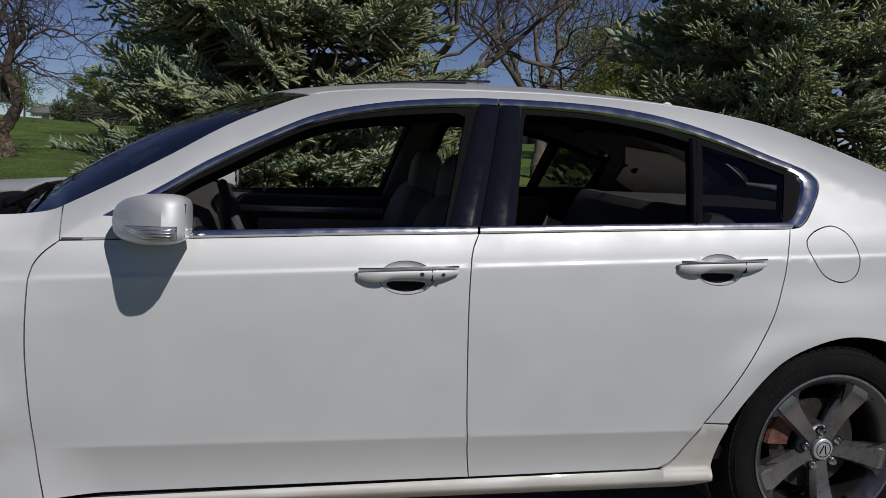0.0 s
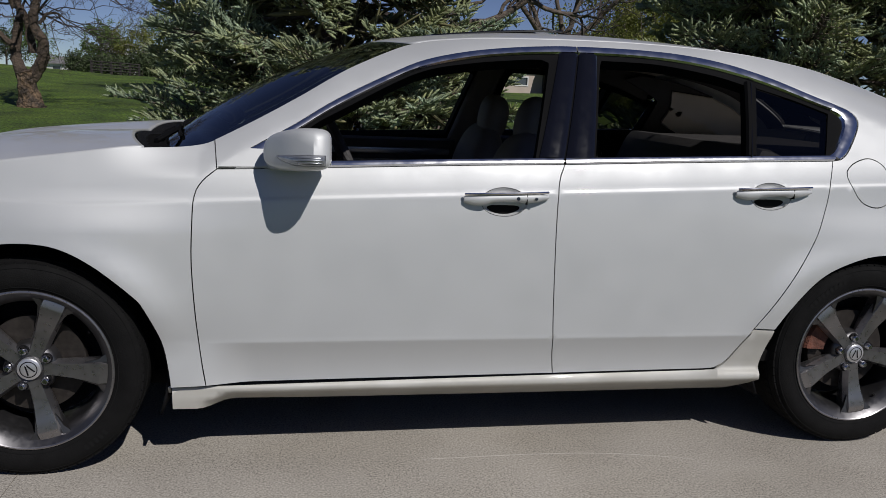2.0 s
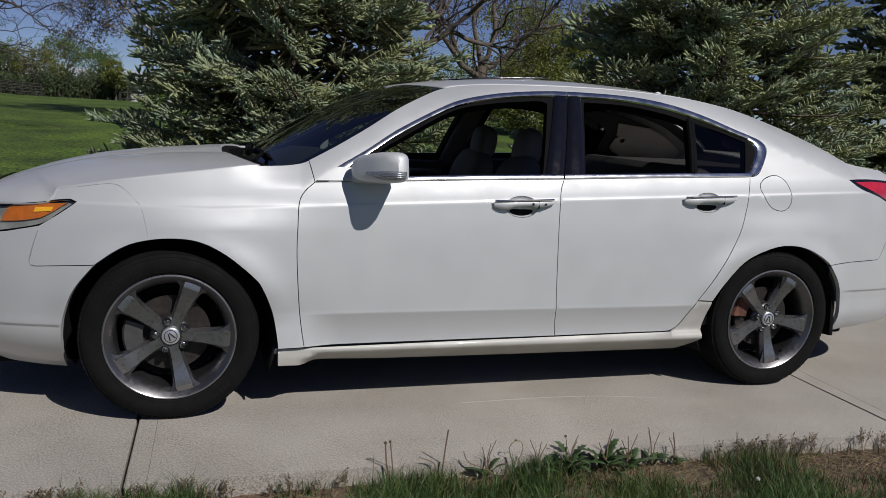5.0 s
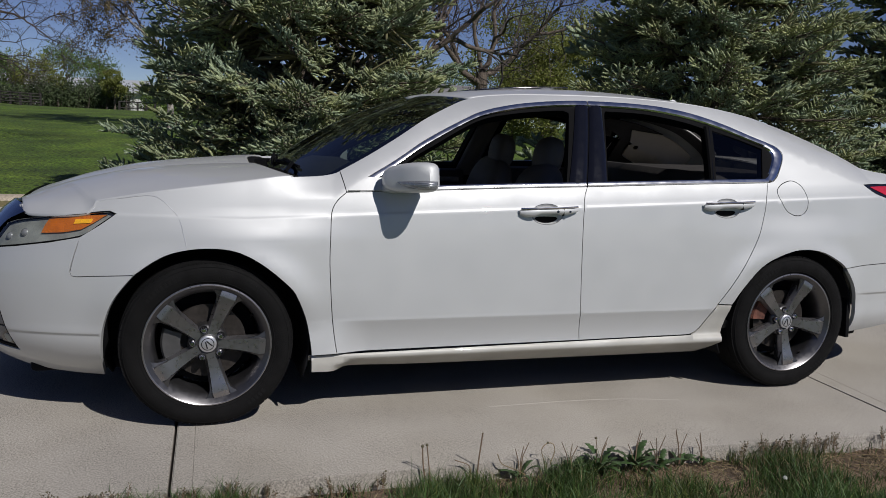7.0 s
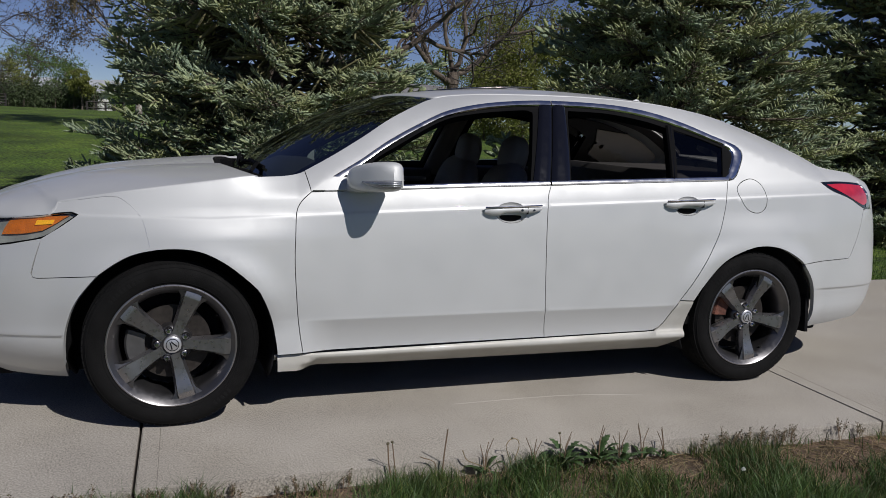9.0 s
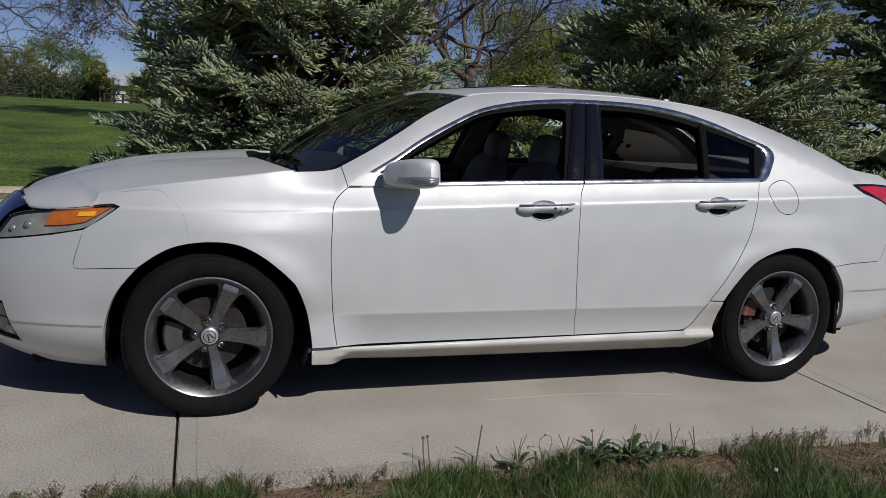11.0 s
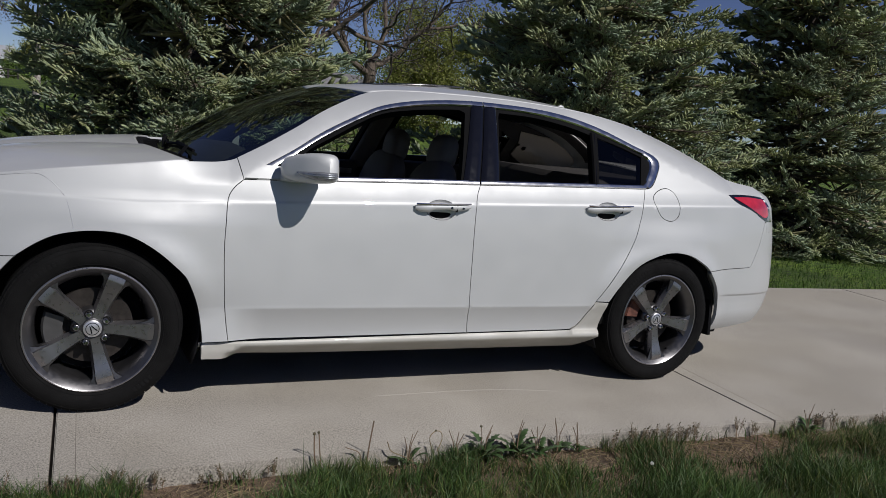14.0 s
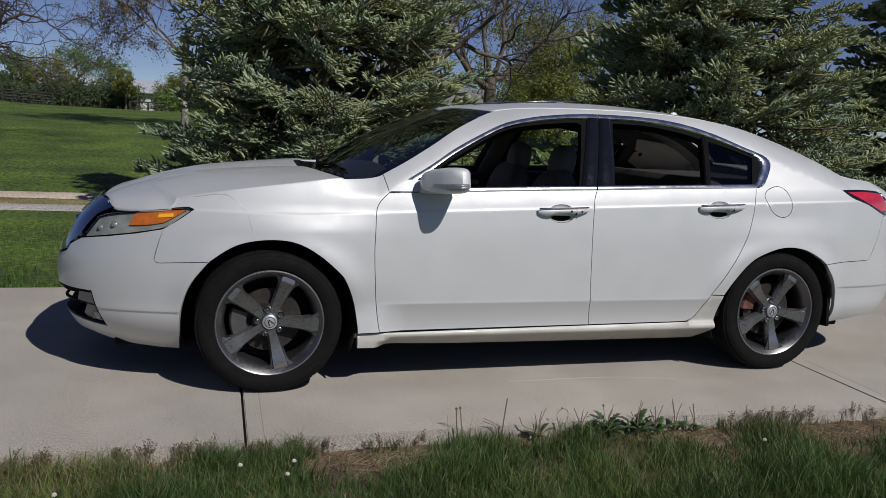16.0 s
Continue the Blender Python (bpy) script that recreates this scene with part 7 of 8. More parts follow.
def build_verge():
    rng = np.random.default_rng(71)
    # soil with a crumbly surface
    nx, ny = 150, 14
    xs, ds = np.linspace(-3.2, 5.2, nx), np.linspace(-0.03, 0.75, ny)
    verts = []
    for i, x in enumerate(xs):
        for j, d in enumerate(ds):
            lift = -0.008 - 0.020 * smooth(0.30, 0.75, d) + 0.012 * noise.noise((x * 9, d * 9, 0)) + 0.008 * noise.noise((x * 31, d * 31, 4)) - (0.03 if j == ny - 1 else 0)
            verts.append((x, float(edge_y(x)) - d, -0.060 + lift))
    faces = [(i * ny + j, i * ny + j + 1, (i + 1) * ny + j + 1, (i + 1) * ny + j) for i in range(nx - 1) for j in range(ny - 1)]
    tagged(link_mesh("verge_soil", verts, faces, SOIL), "crumbly dry soil beside the slab edge", "soil", kind="structure")
    n = 185000
    x = rng.uniform(-3.0, 5.0, n)
    d = 0.02 + rng.uniform(0, 1, n) ** 1.25 * 1.25
    y = edge_y(x) - d
    clump = np.array([noise.noise((a * 3.1, b * 3.1, 2.0)) for a, b in zip(x, y)])
    fine = np.array([noise.noise((a * 11, b * 11, 7.0)) for a, b in zip(x, y)])
    soil = bare_soil(x, y)
    keep = rng.random(n) < np.clip((1.05 - d) / 0.35, 0.1, 1) * np.clip((x + 3.0) / 0.5, 0.15, 1) * np.clip((5.0 - x) / 0.5, 0.15, 1) * np.clip(0.86 + 0.8 * clump + 0.5 * fine - 1.6 * soil - 0.20 * (d < 0.04), 0.02, 1)
    x, y, d, clump = x[keep], y[keep], d[keep], clump[keep]
    tuft = np.exp(-(((x - 0.68) / 0.16) ** 2)) * (d < 0.22) * 0.4 + np.exp(-(((x - 1.42) / 0.20) ** 2)) * (d < 0.2) * 0.5 + np.exp(-(((x - 3.0) / 0.3) ** 2)) * 0.3 + np.exp(-(((x - 0.02) / 0.13) ** 2)) * (d < 0.2) * 0.5 + np.exp(-(((x + 0.30) / 0.12) ** 2)) * (d < 0.16) * 0.35 + np.clip((-0.30 - x) / 0.3, 0, 1) * (d < 0.22) * 0.45 + np.exp(-(((x - 2.25) / 0.12) ** 2)) * (d < 0.2) * 0.4
    tall = rng.uniform(0.045, 0.095, len(x)) * (1.0 + 0.7 * np.clip(clump, -0.5, 0.8) + tuft) * (0.80 + 0.36 * np.clip(d / 0.3, 0, 1))
    dry = rng.random(len(x)) < 0.035 + 0.35 * bare_soil(x, y) + 0.12 * (x > 1.7) * (d < 0.4) + 0.24 * (x < -0.35) * (d < 0.30)
    z = np.full(len(x), -0.080)
    patch = np.array([noise.noise((a * 1.7, b * 2.3, 9.0)) for a, b in zip(x, y)]) + 0.55 * np.clip((-0.25 - x) / 0.6, 0, 1) * (d < 0.45)
    pale = ~dry & (rng.random(len(x)) < np.clip(0.17 + 0.9 * patch, 0.06, 0.7))
    green = ~dry & ~pale
    v, f = blade_arrays(rng, x[green], y[green], z[green], tall[green] * rng.uniform(0.7, 1.35, green.sum()), rng.uniform(0.0020, 0.0044, green.sum()), 0.7)
    tagged(array_mesh("verge_grass", v, f, GRASS), "unmown green grass along the slab edge", "grass", kind="stuff")
    v, f = blade_arrays(rng, x[pale], y[pale], z[pale], tall[pale], rng.uniform(0.0016, 0.0034, pale.sum()), 0.8)
    tagged(array_mesh("pale_grass", v, f, GRASS_PALE), "yellowish grass tufts along the slab edge", "grass", kind="stuff")
    v, f = blade_arrays(rng, x[dry], y[dry], z[dry], tall[dry] * 0.9, rng.uniform(0.002, 0.0035, dry.sum()), 1.2)
    tagged(array_mesh("dry_grass", v, f, STRAW), "withered straw-coloured grass blades", "grass", kind="stuff")
    # loose straw lying on the bare soil
    m = 2600
    x = rng.uniform(-1.5, 4.0, m)
    y = edge_y(x) - rng.uniform(0.02, 0.32, m)
    ok = rng.random(m) < 0.10 + bare_soil(x, y)
    x, y = x[ok], y[ok]
    az, ln = rng.uniform(0, math.pi, len(x)), rng.uniform(0.02, 0.07, len(x))
    p0 = np.stack([x - np.cos(az) * ln, y - np.sin(az) * ln, np.full(len(x), -0.060)], 1)
    p1 = np.stack([x + np.cos(az) * ln, y + np.sin(az) * ln, np.full(len(x), -0.058) + rng.uniform(0, 0.012, len(x))], 1)
    v, f = tube_arrays(np.concatenate([p0, p1, np.full((len(x), 1), 0.0013), np.full((len(x), 1), 0.0008)], 1), 3)
    tagged(array_mesh("straw_litter", v, f, STRAW), "loose straw lying on bare soil", "straw", kind="stuff")


build_verge()


def weed_leaf(parent, base, az, length, wide, jag, rise, mat=WEED):
    """One arching leaf with a toothed edge and a folded midrib."""
    out = Vector((math.cos(az), math.sin(az), 0))
    side = Vector((-out.y, out.x, 0))
    n = 12
    bm = bmesh.new()
    rows = []
    for i in range(n + 1):
        t = i / n
        c = Vector(base) + out * (length * (t * math.cos(rise) + 0.1 * t * t)) + Vector((0, 0, length * (math.sin(rise) * t - 0.45 * t * t)))
        w = wide * math.sin(math.pi * min(1, t * 0.92 + 0.06)) ** 0.8 * (1 - jag * (i % 2))
        rows.append([bm.verts.new(c + side * w + Vector((0, 0, w * 0.35))), bm.verts.new(c), bm.verts.new(c - side * w + Vector((0, 0, w * 0.35)))])
    for a, b in zip(rows, rows[1:]):
        bm.faces.new((a[0], a[1], b[1], b[0]))
        bm.faces.new((a[1], a[2], b[2], b[1]))
    ob = part("leaf", bm, mat, parent)
    mod = ob.modifiers.new("thickness", "SOLIDIFY")
    mod.thickness = 0.0008


def build_dandelion(x, dy, leaves, size, seed, jag=0.45):
    rng = random.Random(seed)
    x *= 1.055
    y = float(edge_y(x)) - dy
    plant = thing("dandelion_plant", "dandelion plant with jagged green leaves by the slab edge", "weed", (x, y, -0.055), "weeds along the slab")
    for k in range(leaves):
        weed_leaf(plant, (rng.uniform(-0.015, 0.015), rng.uniform(-0.012, 0.012), 0), k * 2.4 + rng.uniform(-0.3, 0.3), size * rng.uniform(0.7, 1.2), size * 0.115 * rng.uniform(0.8, 1.2), jag, rng.uniform(0.7, 1.25))
    for k in range(3):
        a = rng.uniform(0, 6.3)
        h = rng.uniform(0.09, 0.15)
        tube_part("stalk", [(0, 0, 0), (0.012 * math.cos(a), 0.01, h * 0.6), (0.035 * math.cos(a), 0.012, h)], [0.0022, 0.002, 0.0014], STEM, plant, 5)


for x, dy, n, s, seed, jag in ((1.24, 0.03, 9, 0.12, 1, 0.5), (1.36, 0.03, 11, 0.15, 2, 0.5), (1.50, 0.035, 11, 0.16, 3, 0.45), (1.585, 0.05, 8, 0.13, 4, 0.5), (1.05, 0.025, 8, 0.10, 5, 0.3), (1.69, 0.03, 6, 0.10, 6, 0.0), (1.78, 0.04, 6, 0.08, 7, 0.1), (3.02, 0.05, 9, 0.12, 8, 0.4)):
    build_dandelion(x, dy, n, s, seed, jag)


def build_stem(x, dy, path, r, mat, label, heads=()):
    x *= 1.055
    y = float(edge_y(x)) - dy
    plant = thing("dry_stem", label, "weed", (x, y, -0.055), "weeds along the slab")
    tube_part("stalk", spline(path, 0.012), r, mat, plant, 6)
    for hx, hy, hz, hr in heads:
        bm = bmesh.new()
        bmesh.ops.create_icosphere(bm, subdivisions=1, radius=hr)
        for v in bm.verts:
            v.co = v.co * (1 + 0.3 * noise.noise(v.co * 300)) + Vector((hx, hy, hz))
        part("seed_head", bm, SEED, plant)


build_stem(0.690, 0.02, [(0.02, 0, 0), (0.006, 0, 0.07), (0.0, 0, 0.145)], 0.0026, STEM, "withered stem with a dark seed head", [(0.0, 0, 0.15, 0.007)])
build_stem(0.700, 0.022, [(0.025, 0, 0), (0.016, 0, 0.07), (0.006, 0, 0.15)], 0.0022, STEM, "withered stem with a dark seed head", [(0.005, 0, 0.155, 0.006)])
build_stem(0.890, 0.02, [(0, 0, 0), (0.006, 0, 0.09), (0.016, 0, 0.185)], 0.0027, STEM, "straight reddish dry stem")
build_stem(0.840, 0.02, [(0.03, 0, 0.02), (0.02, 0, 0.062), (-0.035, 0, 0.088)], 0.0018, STEM, "bent brown dry weed stem")
build_stem(1.16, 0.02, [(0, 0, 0.0), (-0.02, 0, 0.06), (-0.032, 0, 0.10), (-0.012, 0, 0.125), (0.014, 0, 0.12), (0.022, 0, 0.09), (0.006, 0, 0.04)], 0.0018, STRAW, "pale dry stem curled into a loop", [(-0.008, 0, 0.128, 0.005)])
build_stem(0.99, 0.025, [(-0.03, 0, 0.10), (-0.01, 0, 0.06), (0.05, 0, 0.03), (0.10, 0, 0.0)], 0.002, STRAW, "pale dry stem leaning over the edge")
build_stem(1.345, 0.02, [(0, 0, 0.0), (0.004, 0, 0.08), (-0.004, 0, 0.13)], 0.0015, STEM, "thin stem with a dark seed head", [(-0.004, 0, 0.132, 0.006)])


def build_clover(x, dy, h, seed):
    """A small white clover head on a thin stalk."""
    rng = np.random.default_rng(seed)
    x *= 1.055
    y = float(edge_y(x)) - dy
    plant = thing("clover_flower", "small white clover flower in the verge grass", "flower", (x, y, -0.056), "white flowers in the verge")
    tube_part("stalk", [(0, 0, 0), (rng.normal(0, 0.006), rng.normal(0, 0.004), h * 0.6), (rng.normal(0, 0.008), rng.normal(0, 0.006), h)], 0.0012, GRASS, plant, 5)
    top = plant.children[0].data.vertices[-1].co
    bm = bmesh.new()
    for k in range(26):
        a, b = k * 2.4, math.acos(1 - 1.5 * (k + 0.5) / 26)
        d = Vector((math.sin(b) * math.cos(a), math.sin(b) * math.sin(a), math.cos(b)))
        add_tube(bm, [Vector(top), Vector(top) + d * 0.008], [0.0012, 0.0018], 4)
    part("flower_head", bm, PETAL, plant, is_smooth=False)


PETAL = material("white_petals", (0.72, 0.72, 0.66), 0.6, vary=0.1, vary_scale=80, trans=0.2)
for k, (x, dy, h) in enumerate(((-0.16, 0.30, 0.085), (-0.72, 0.42, 0.08), (-0.95, 0.36, 0.075), (-0.55, 0.52, 0.08), (-0.02, 0.36, 0.07), (0.02, 0.26, 0.075), (1.9, 0.34, 0.07))):
    build_clover(x, dy, h, 500 + k)


def build_cress(x, dy, h, seed):
    """A wiry upright weed: a few thin stems with small dark pods along their upper half."""
    rng = np.random.default_rng(seed)
    x *= 1.055
    y = float(edge_y(x)) - dy
    plant = thing("seeding_weed", "thin wiry weed gone to seed at the slab edge", "weed", (x, y, -0.066), "weeds along the slab")
    segs, pods = [], []
    for k in range(int(rng.integers(3, 6))):
        p = np.array([rng.normal(0, 0.012), rng.normal(0, 0.008), 0.0])
        d = unit(np.array([rng.normal(0, 0.16), rng.normal(0, 0.12), 1.0]))
        tall = h * rng.uniform(0.6, 1.05)
        for i in range(8):
            q = p + d * (tall / 8)
            segs.append((*p, *q, 0.0013, 0.0010))
            if i > 2:
                for s in (1, -1):
                    e = q + np.array([s * rng.uniform(0.003, 0.008), rng.normal(0, 0.004), rng.uniform(0.005, 0.012)])
                    segs.append((*q, *e, 0.0009, 0.0006))
                    pods.append(e)
            d = unit(d + rng.normal(0, 0.07, 3))
            p = q
    v, f = tube_arrays(segs, 3)
    tagged(array_mesh("stalk", v, f, STEM, plant), kind="stuff")
    v, f = leaf_arrays(rng, pods, 2, 0.0015, 0.0045)
    tagged(array_mesh("seed_pod", v, f, SEED, plant), kind="stuff")


weeds = random.Random(17)
for k in range(56):
    lo, hi, tallest = ((-1.6, -0.25, 0.125), (-0.25, 0.62, 0.10), (1.85, 2.40, 0.135), (2.55, 3.60, 0.135))[(0, 0, 1, 2, 3)[k % 5]]
    build_cress(weeds.uniform(lo, hi), weeds.uniform(0.02, 0.055), tallest * weeds.uniform(0.5, 0.85), 200 + k)


# ---- lawn blades behind the drive ----
def build_lawn_blades():
    rng = np.random.default_rng(90)
    n = 32000
    x = np.concatenate([rng.uniform(-9.0, 1.0, n // 2), rng.uniform(5.5, 16.0, n // 2)])
    y = 1.56 + rng.uniform(0, 1, n) ** 1.6 * 4.2 - 0.04 * np.clip(x - 2, 0, 12)
    keep = y > np.interp(x, [-9, -3.2, -0.08, 3.23, 7.11, 15.2], [1.59, 1.573, 1.56, 1.47, 1.34, 1.12])
    x, y = x[keep], y[keep]
    z = np.array([terrain(a, b) for a, b in zip(x, y)]) - 0.004
    tall = rng.uniform(0.035, 0.075, len(x))
    v, f = blade_arrays(rng, x, y, z, tall, rng.uniform(0.004, 0.008, len(x)), 0.7)
    tagged(array_mesh("lawn_grass", v, f, LAWN_BLADE), "short green lawn grass at the driveway edge", "grass", kind="stuff")


build_lawn_blades()


# ---- far buildings, hedges and fences ----
WHITE_WALL = material("white_siding", (0.62, 0.62, 0.60), 0.7, vary=0.06, vary_scale=0.8, bump=0.2, bump_scale=3)
METAL_ROOF = material("pale_metal_roof", (0.62, 0.64, 0.66), 0.4, 0.3, vary=0.10, vary_scale=0.5)
BEIGE_WALL = material("beige_siding", (0.45, 0.38, 0.32), 0.8, vary=0.08, vary_scale=0.7)
SHINGLE = material("grey_shingles", (0.17, 0.165, 0.165), 0.9, vary=0.2, vary_scale=1.5, fine=0.2, fine_scale=12)
DARK_WOOD = material("dark_fence_wood", (0.03, 0.026, 0.024), 0.85, vary=0.25, vary_scale=2)
PANE = material("window_pane", (0.05, 0.06, 0.07), 0.1, coat=1.0, vary=0.2)


def build_house(name, label, at, size, turn, wall, roof, openings, eave=0.4, rise=0.34):
    """Walls with set-in openings, a gabled roof with thickness; size is length, depth, wall height."""
    L, D, H = size
    z = terrain(at[0], at[1]) - 0.2
    house = thing(name, label, "house" if "house" in name else name, (at[0], at[1], z))
    house.rotation_euler = (0, 0, radians(turn))
    bm = bmesh.new()
    g = H + D * 0.5 * rise
    for x0, x1 in ((-L / 2, -L / 2 + 0.15), (L / 2 - 0.15, L / 2)):
        vs = [bm.verts.new((x, y, zz)) for x in (x0, x1) for y, zz in ((-D / 2, 0), (D / 2, 0), (D / 2, H), (0, g), (-D / 2, H))]
        bm.faces.new(vs[:5])
        bm.faces.new(vs[5:][::-1])
        for i in range(5):
            bm.faces.new((vs[i], vs[(i + 1) % 5], vs[5 + (i + 1) % 5], vs[5 + i]))
    add_box(bm, (-L / 2 + 0.15, D / 2 - 0.15, 0), (L / 2 - 0.15, D / 2, H))
    # front wall in pieces round its openings
    xs = sorted(openings, key=lambda o: o[0])
    cur = -L / 2 + 0.15
    for kind, (x0, x1, z0, z1) in [("o", o[:4]) for o in xs]:
        add_box(bm, (cur, -D / 2, 0), (x0, -D / 2 + 0.15, H))
        if z0 > 0:
            add_box(bm, (x0, -D / 2, 0), (x1, -D / 2 + 0.15, z0))
        add_box(bm, (x0, -D / 2, z1), (x1, -D / 2 + 0.15, H))
        cur = x1
    add_box(bm, (cur, -D / 2, 0), (L / 2 - 0.15, -D / 2 + 0.15, H))
    part("wall", bm, wall, house, is_smooth=False)
    for s in (-1, 1):
        bm = bmesh.new()
        y1, z1 = s * (D / 2 + eave), H - eave * rise
        q = [(-L / 2 - eave, 0, g), (L / 2 + eave, 0, g), (L / 2 + eave, y1, z1), (-L / 2 - eave, y1, z1)]
        lo, hi = [bm.verts.new(Vector(p)) for p in q], [bm.verts.new(Vector(p) + Vector((0, 0, 0.14))) for p in q]
        bm.faces.new(lo)
        bm.faces.new(hi)
        for i in range(4):
            bm.faces.new((lo[i], lo[(i + 1) % 4], hi[(i + 1) % 4], hi[i]))
        part("roof", bm, roof, house, is_smooth=False)
    for x0, x1, z0, z1, what in xs:
        w = box_part("garage_door" if what == "door" else "window", (x0, -D / 2 + 0.07, z0), (x1, -D / 2 + 0.12, z1), WHITE_WALL if what == "door" else PANE, house)
        if what != "door":
            for a, b, c, d in ((x0 - 0.08, x1 + 0.08, z1, z1 + 0.09), (x0 - 0.08, x1 + 0.08, z0 - 0.09, z0), (x0 - 0.08, x0, z0, z1), (x1, x1 + 0.08, z0, z1)):
                box_part("window_frame", (a, -D / 2 - 0.03, c), (b, -D / 2 + 0.05, d), WHITE_WALL, w)
    return house


def place(bearing, dist, eye=(-0.2, -4.3)):
    return eye[0] + dist * math.sin(radians(bearing)), eye[1] + dist * math.cos(radians(bearing))


build_house("barn", "long white barn with a pale metal roof on the crest", place(-6.85, 70), (10.0, 7, 1.9), 3, WHITE_WALL, METAL_ROOF, [(2.2, 4.0, 0.2, 1.9, "door"), (-2.0, -1.4, 1.2, 1.8, "window")], rise=0.24)
build_house("house", "grey-roofed white house beyond the lawn", place(-13.9, 120, (0.9, -3.3)), (6.5, 6, 1.9), -8, WHITE_WALL, SHINGLE, [(-1.9, -0.9, 0.7, 1.5, "window"), (1.0, 2.0, 0.7, 1.5, "window")], rise=0.26)
build_house("house", "beige house with grey shingle roof and white garage door", place(15.0, 60, (0.9, -3.3)), (8.0, 6, 2.0), 12, BEIGE_WALL, SHINGLE, [(1.4, 3.2, 0.2, 1.6, "door"), (-1.4, -0.5, 0.8, 1.3, "window")], rise=0.34)
build_house("shed", "small dark garden shed", place(19.0, 58, (0.3, -3.8)), (2.6, 2.2, 1.7), 10, DARK_WOOD, SHINGLE, [(-0.4, 0.4, 0.1, 1.5, "window")], rise=0.3)


def build_pavilion(at, base, length=9.0, deep=4.5):
    """Open garden pavilion: boarded plinth, slim posts, deep fascia and a hipped roof."""
    hut = thing("pavilion", "open pavilion with slim dark posts, pale boarded plinth and brown roof", "pavilion", (at[0], at[1], base))
    hut.rotation_euler = (0, 0, radians(-6))
    L, D = length / 2, deep / 2
    box_part("footing", (-L + 0.1, -D + 0.1, -1.6), (L - 0.1, D - 0.1, 0.0), BEIGE_WALL, hut)
    for k in range(int(length / 0.3)):
        x = -L + 0.3 * k
        box_part("board", (x + 0.01, -D - 0.02, 0.0), (x + 0.29, -D + 0.04, 0.50), BEIGE_WALL, hut)
    box_part("deck", (-L, -D + 0.05, 0.0), (L, D, 0.42), BEIGE_WALL, hut)
    box_part("hand_rail", (-L, -D - 0.03, 0.50), (L, -D + 0.05, 0.55), WHITE_WALL, hut)
    for y in (-D + 0.05, D - 0.05):
        for k in range(9):
            x = -L + 0.08 + k * (length - 0.16) / 8
            box_part("post", (x - 0.05, y - 0.05, 0.42), (x + 0.05, y + 0.05, 1.13), DARK_WOOD, hut)
    bm = bmesh.new()
    lo = [bm.verts.new((x, y, 1.13)) for x, y in ((-L - 0.3, -D - 0.3), (L + 0.3, -D - 0.3), (L + 0.3, D + 0.3), (-L - 0.3, D + 0.3))]
    mid = [bm.verts.new((v.co.x, v.co.y, 1.36)) for v in lo]
    top = [bm.verts.new((-L + D, 0, 2.3)), bm.verts.new((L - D, 0, 2.3))]
    bm.faces.new(lo[::-1])
    for i in range(4):
        bm.faces.new((lo[i], lo[(i + 1) % 4], mid[(i + 1) % 4], mid[i]))
    bm.faces.new((mid[0], mid[1], top[1], top[0]))
    bm.faces.new((mid[1], mid[2], top[1]))
    bm.faces.new((mid[2], mid[3], top[0], top[1]))
    bm.faces.new((mid[3], mid[0], top[0]))
    part("roof", bm, BROWN_ROOF, hut, is_smooth=False)


BROWN_ROOF = material("brown_shingles", (0.10, 0.075, 0.06), 0.9, vary=0.2, vary_scale=1.5, fine=0.2, fine_scale=12)
build_pavilion((-18.8, 36.0), 1.64)


def build_fence(at0, at1, mat, label, posts, rails, height=1.1):
    fence = thing("rail_fence", label, "fence", (at0[0], at0[1], terrain(*at0)))
    o = Vector((at0[0], at0[1], terrain(*at0)))
    a, b = Vector((0, 0, 0)), Vector((at1[0], at1[1], terrain(*at1))) - o
    for k in range(posts):
        p = a.lerp(b, k / (posts - 1))
        box_part("post", (p.x - 0.06, p.y - 0.06, p.z - 0.3), (p.x + 0.06, p.y + 0.06, p.z + height), mat, fence)
    for r in range(rails):
        z = height * (0.3 + 0.62 * r / max(1, rails - 1))
        bm = bmesh.new()
        add_tube(bm, [a + Vector((0, -0.07, z)), b + Vector((0, -0.07, z))], 0.035, 4)
        part("rail", bm, mat, fence, is_smooth=False)


build_fence(place(-11.8, 56), place(-9.0, 57), DARK_WOOD, "dark wooden rail fence on the crest", 6, 4, 0.85)
build_fence(place(-4.4, 57), place(-2.2, 57.5), DARK_WOOD, "low dark rail fence before the barn", 5, 2, 0.6)


def build_hedge(at0, at1, height, deep, seed, leaf, label):
    rng = np.random.default_rng(seed)
    z = terrain(*at0)
    hedge = thing("hedge", label, "hedge", (at0[0], at0[1], z))
    n = 60
    c = []
    for k in range(n):
        t = k / (n - 1)
        x, y = lerp(at0[0], at1[0], t), lerp(at0[1], at1[1], t)
        for j in range(7):
            c.append((x - at0[0] + rng.normal(0, 0.1), y - at0[1] + rng.normal(0, deep * 0.4), terrain(x, y) - z + height * rng.uniform(0.05, 0.95) * (0.85 + 0.2 * math.sin(k * 0.7))))
    v, f = leaf_arrays(rng, c, 40, 0.22, 0.075)
    tagged(array_mesh("foliage", v, f, leaf, hedge), kind="stuff")
    segs = [(c[i][0], c[i][1], -0.1 + terrain(at0[0] + c[i][0], at0[1] + c[i][1]) - z, c[i][0] + 0.1, c[i][1], c[i][2], 0.03, 0.01) for i in range(0, len(c), 4)]
    v, f = tube_arrays(segs, 4)
    tagged(array_mesh("stemwork", v, f, BARK, hedge), kind="stuff")


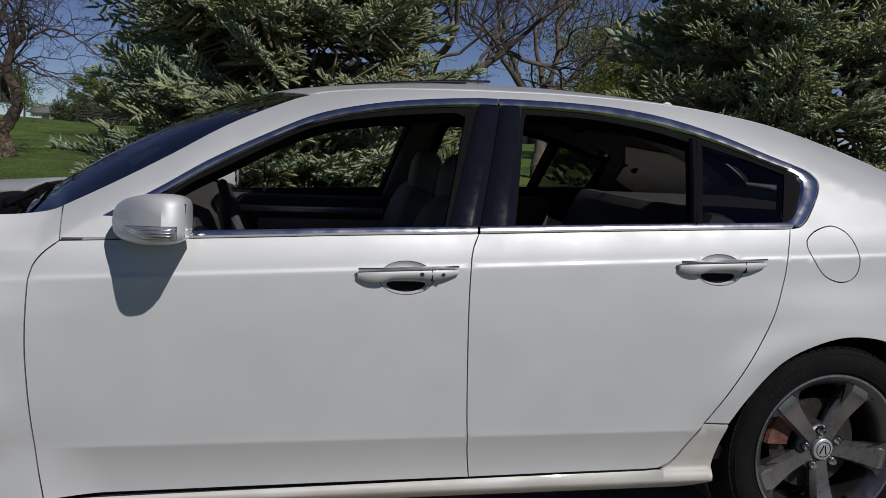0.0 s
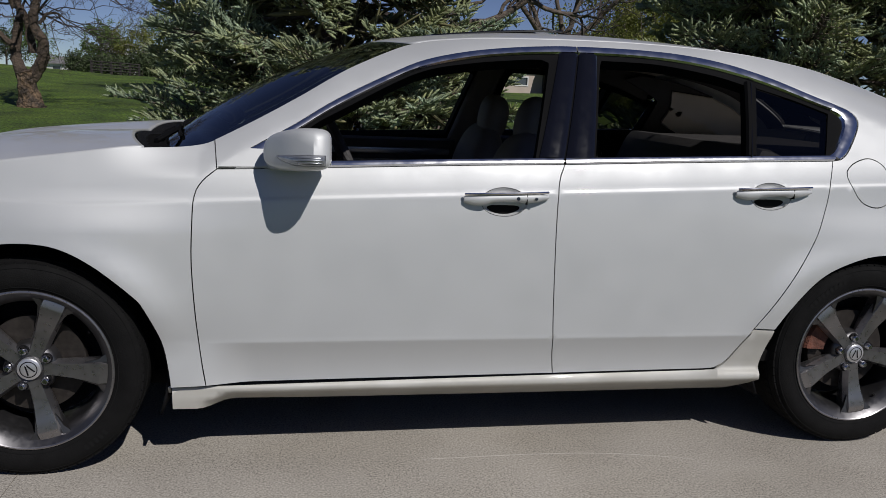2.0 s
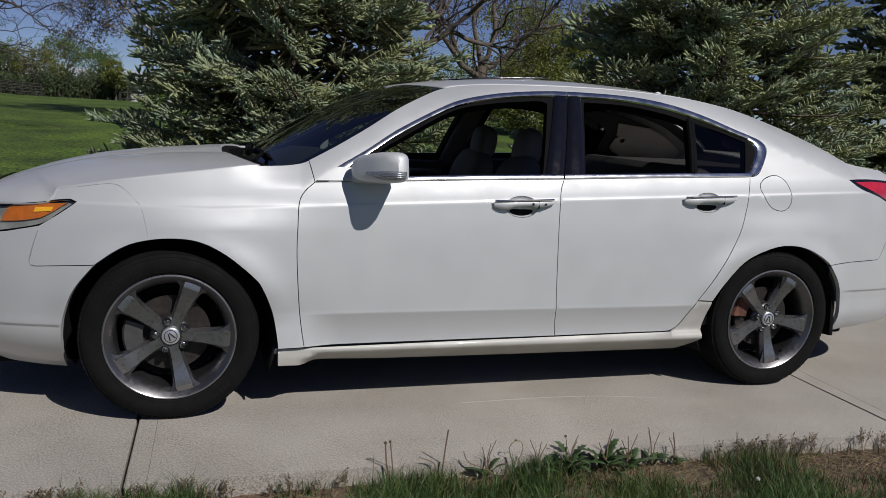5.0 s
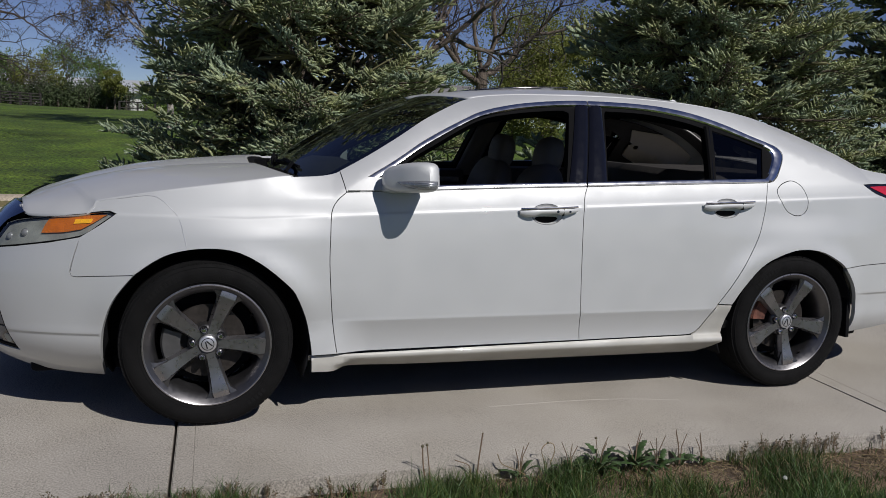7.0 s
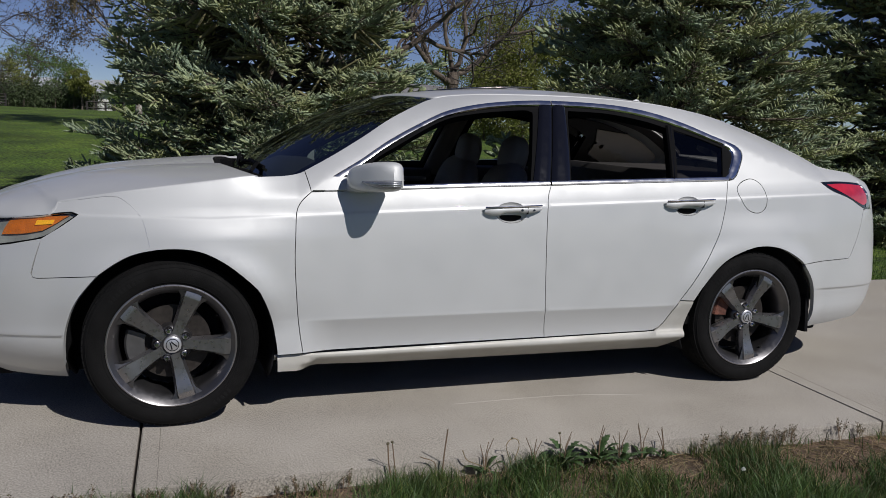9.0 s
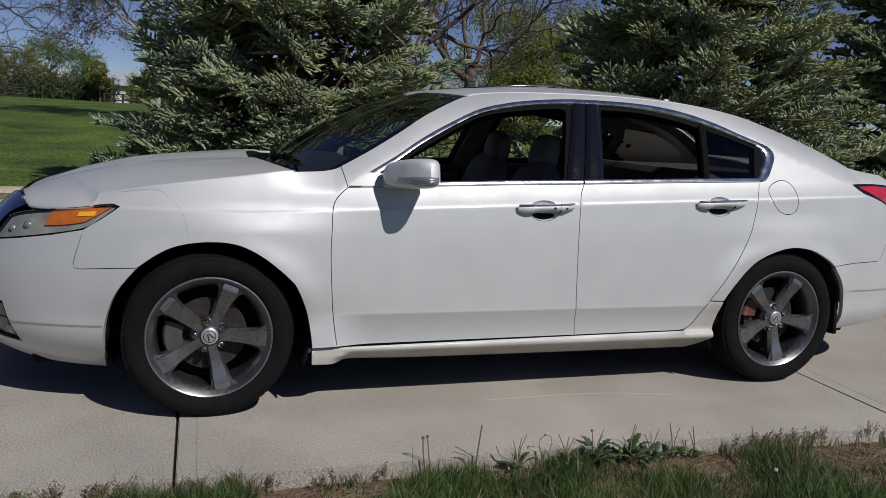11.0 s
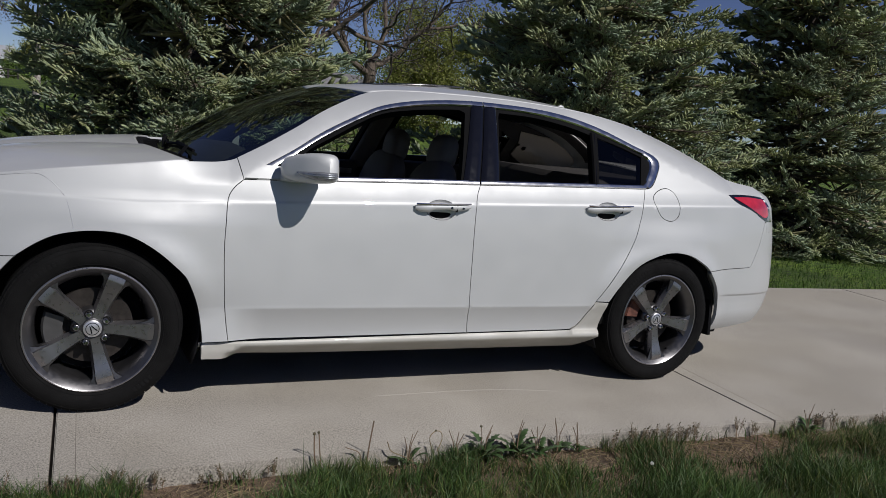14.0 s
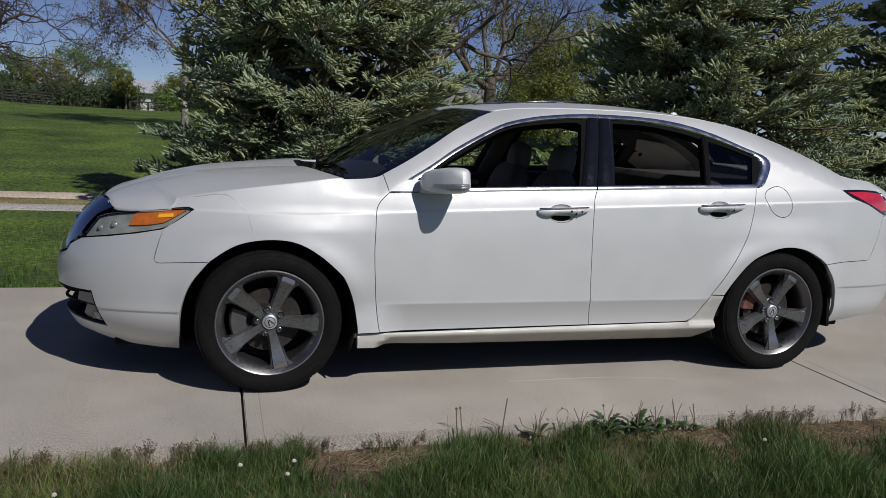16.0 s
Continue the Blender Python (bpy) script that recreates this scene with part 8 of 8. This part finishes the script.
build_hedge(place(-9.4, 59), place(-3.9, 60), 1.65, 1.0, 301, LEAF_DARK, "dark overgrown hedge on the crest")
build_hedge(place(-13.0, 58.5), place(-9.6, 59), 1.15, 0.8, 305, LEAF_DARK, "low dark undergrowth behind the rail fence")
build_hedge(place(-2.75, 62), place(1.8, 62), 1.25, 0.8, 309, LEAF_GREEN, "loose green bushes beyond the barn")
for k, (b, d, h, r, leaf, bark, lab) in enumerate(((-11.4, 60, 3.5, 1.1, LEAF_GREEN, PALE_BARK, "pale-stemmed tree in light spring leaf"), (-10.0, 61, 3.3, 1.6, LEAF_YELLOW, PALE_BARK, "yellow-green tree on the crest"), (-8.9, 60, 3.3, 1.5, LEAF_YELLOW, PALE_BARK, "olive-leaved tree in young spring leaf"),
                                             (-7.6, 62, 4.4, 1.9, LEAF_GREEN, BARK, "broad fresh green tree behind the hedge"), (-5.6, 63, 3.8, 1.6, LEAF_GREEN, BARK, "broad fresh green tree behind the hedge"), (-4.7, 58, 2.6, 0.8, LEAF_YELLOW, BARK, "slender budding tree by the barn"), (-1.7, 66, 2.9, 1.5, LEAF_YELLOW, BARK, "olive-leaved tree beyond the barn"), (-0.2, 64, 3.2, 1.6, LEAF_YELLOW, BARK, "olive-leaved tree beyond the barn"), (-15.0, 66, 3.9, 1.9, LEAF_GREEN, BARK, "round green tree near the far house"),
                                             (-16.8, 70, 3.6, 1.7, LEAF_DARK, BARK, "dark green tree near the far house"), (13.2, 63, 3.8, 1.8, LEAF_BROWN, BARK, "young-leaved tree behind the house"), (17.6, 64, 4.2, 2.0, LEAF_GREEN, BARK, "green tree behind the house"), (21.5, 60, 4.6, 2.2, LEAF_GREEN, BARK, "green tree on the crest"), (25.0, 62, 5.0, 2.5, LEAF_GREEN, BARK, "broad green tree on the crest"))):
    leafy_tree("far_tree", lab, place(b, d), h, r, 400 + k, leaf, bark, 0.08, 0.46, 4200, 0.066)

# power cable high above the lawn
cable = [Vector((2.0 + 26 * t, 31 - 8 * t, 10.3 + 0.6 * t - 6.0 * t * (1 - t))) for t in [k / 20 for k in range(21)]]
bm = bmesh.new()
add_tube(bm, cable, 0.02, 4)
ob = part("power_cable", bm, TRIM_BLACK)
tagged(ob, "thin dark power cable crossing the sky", "cable")
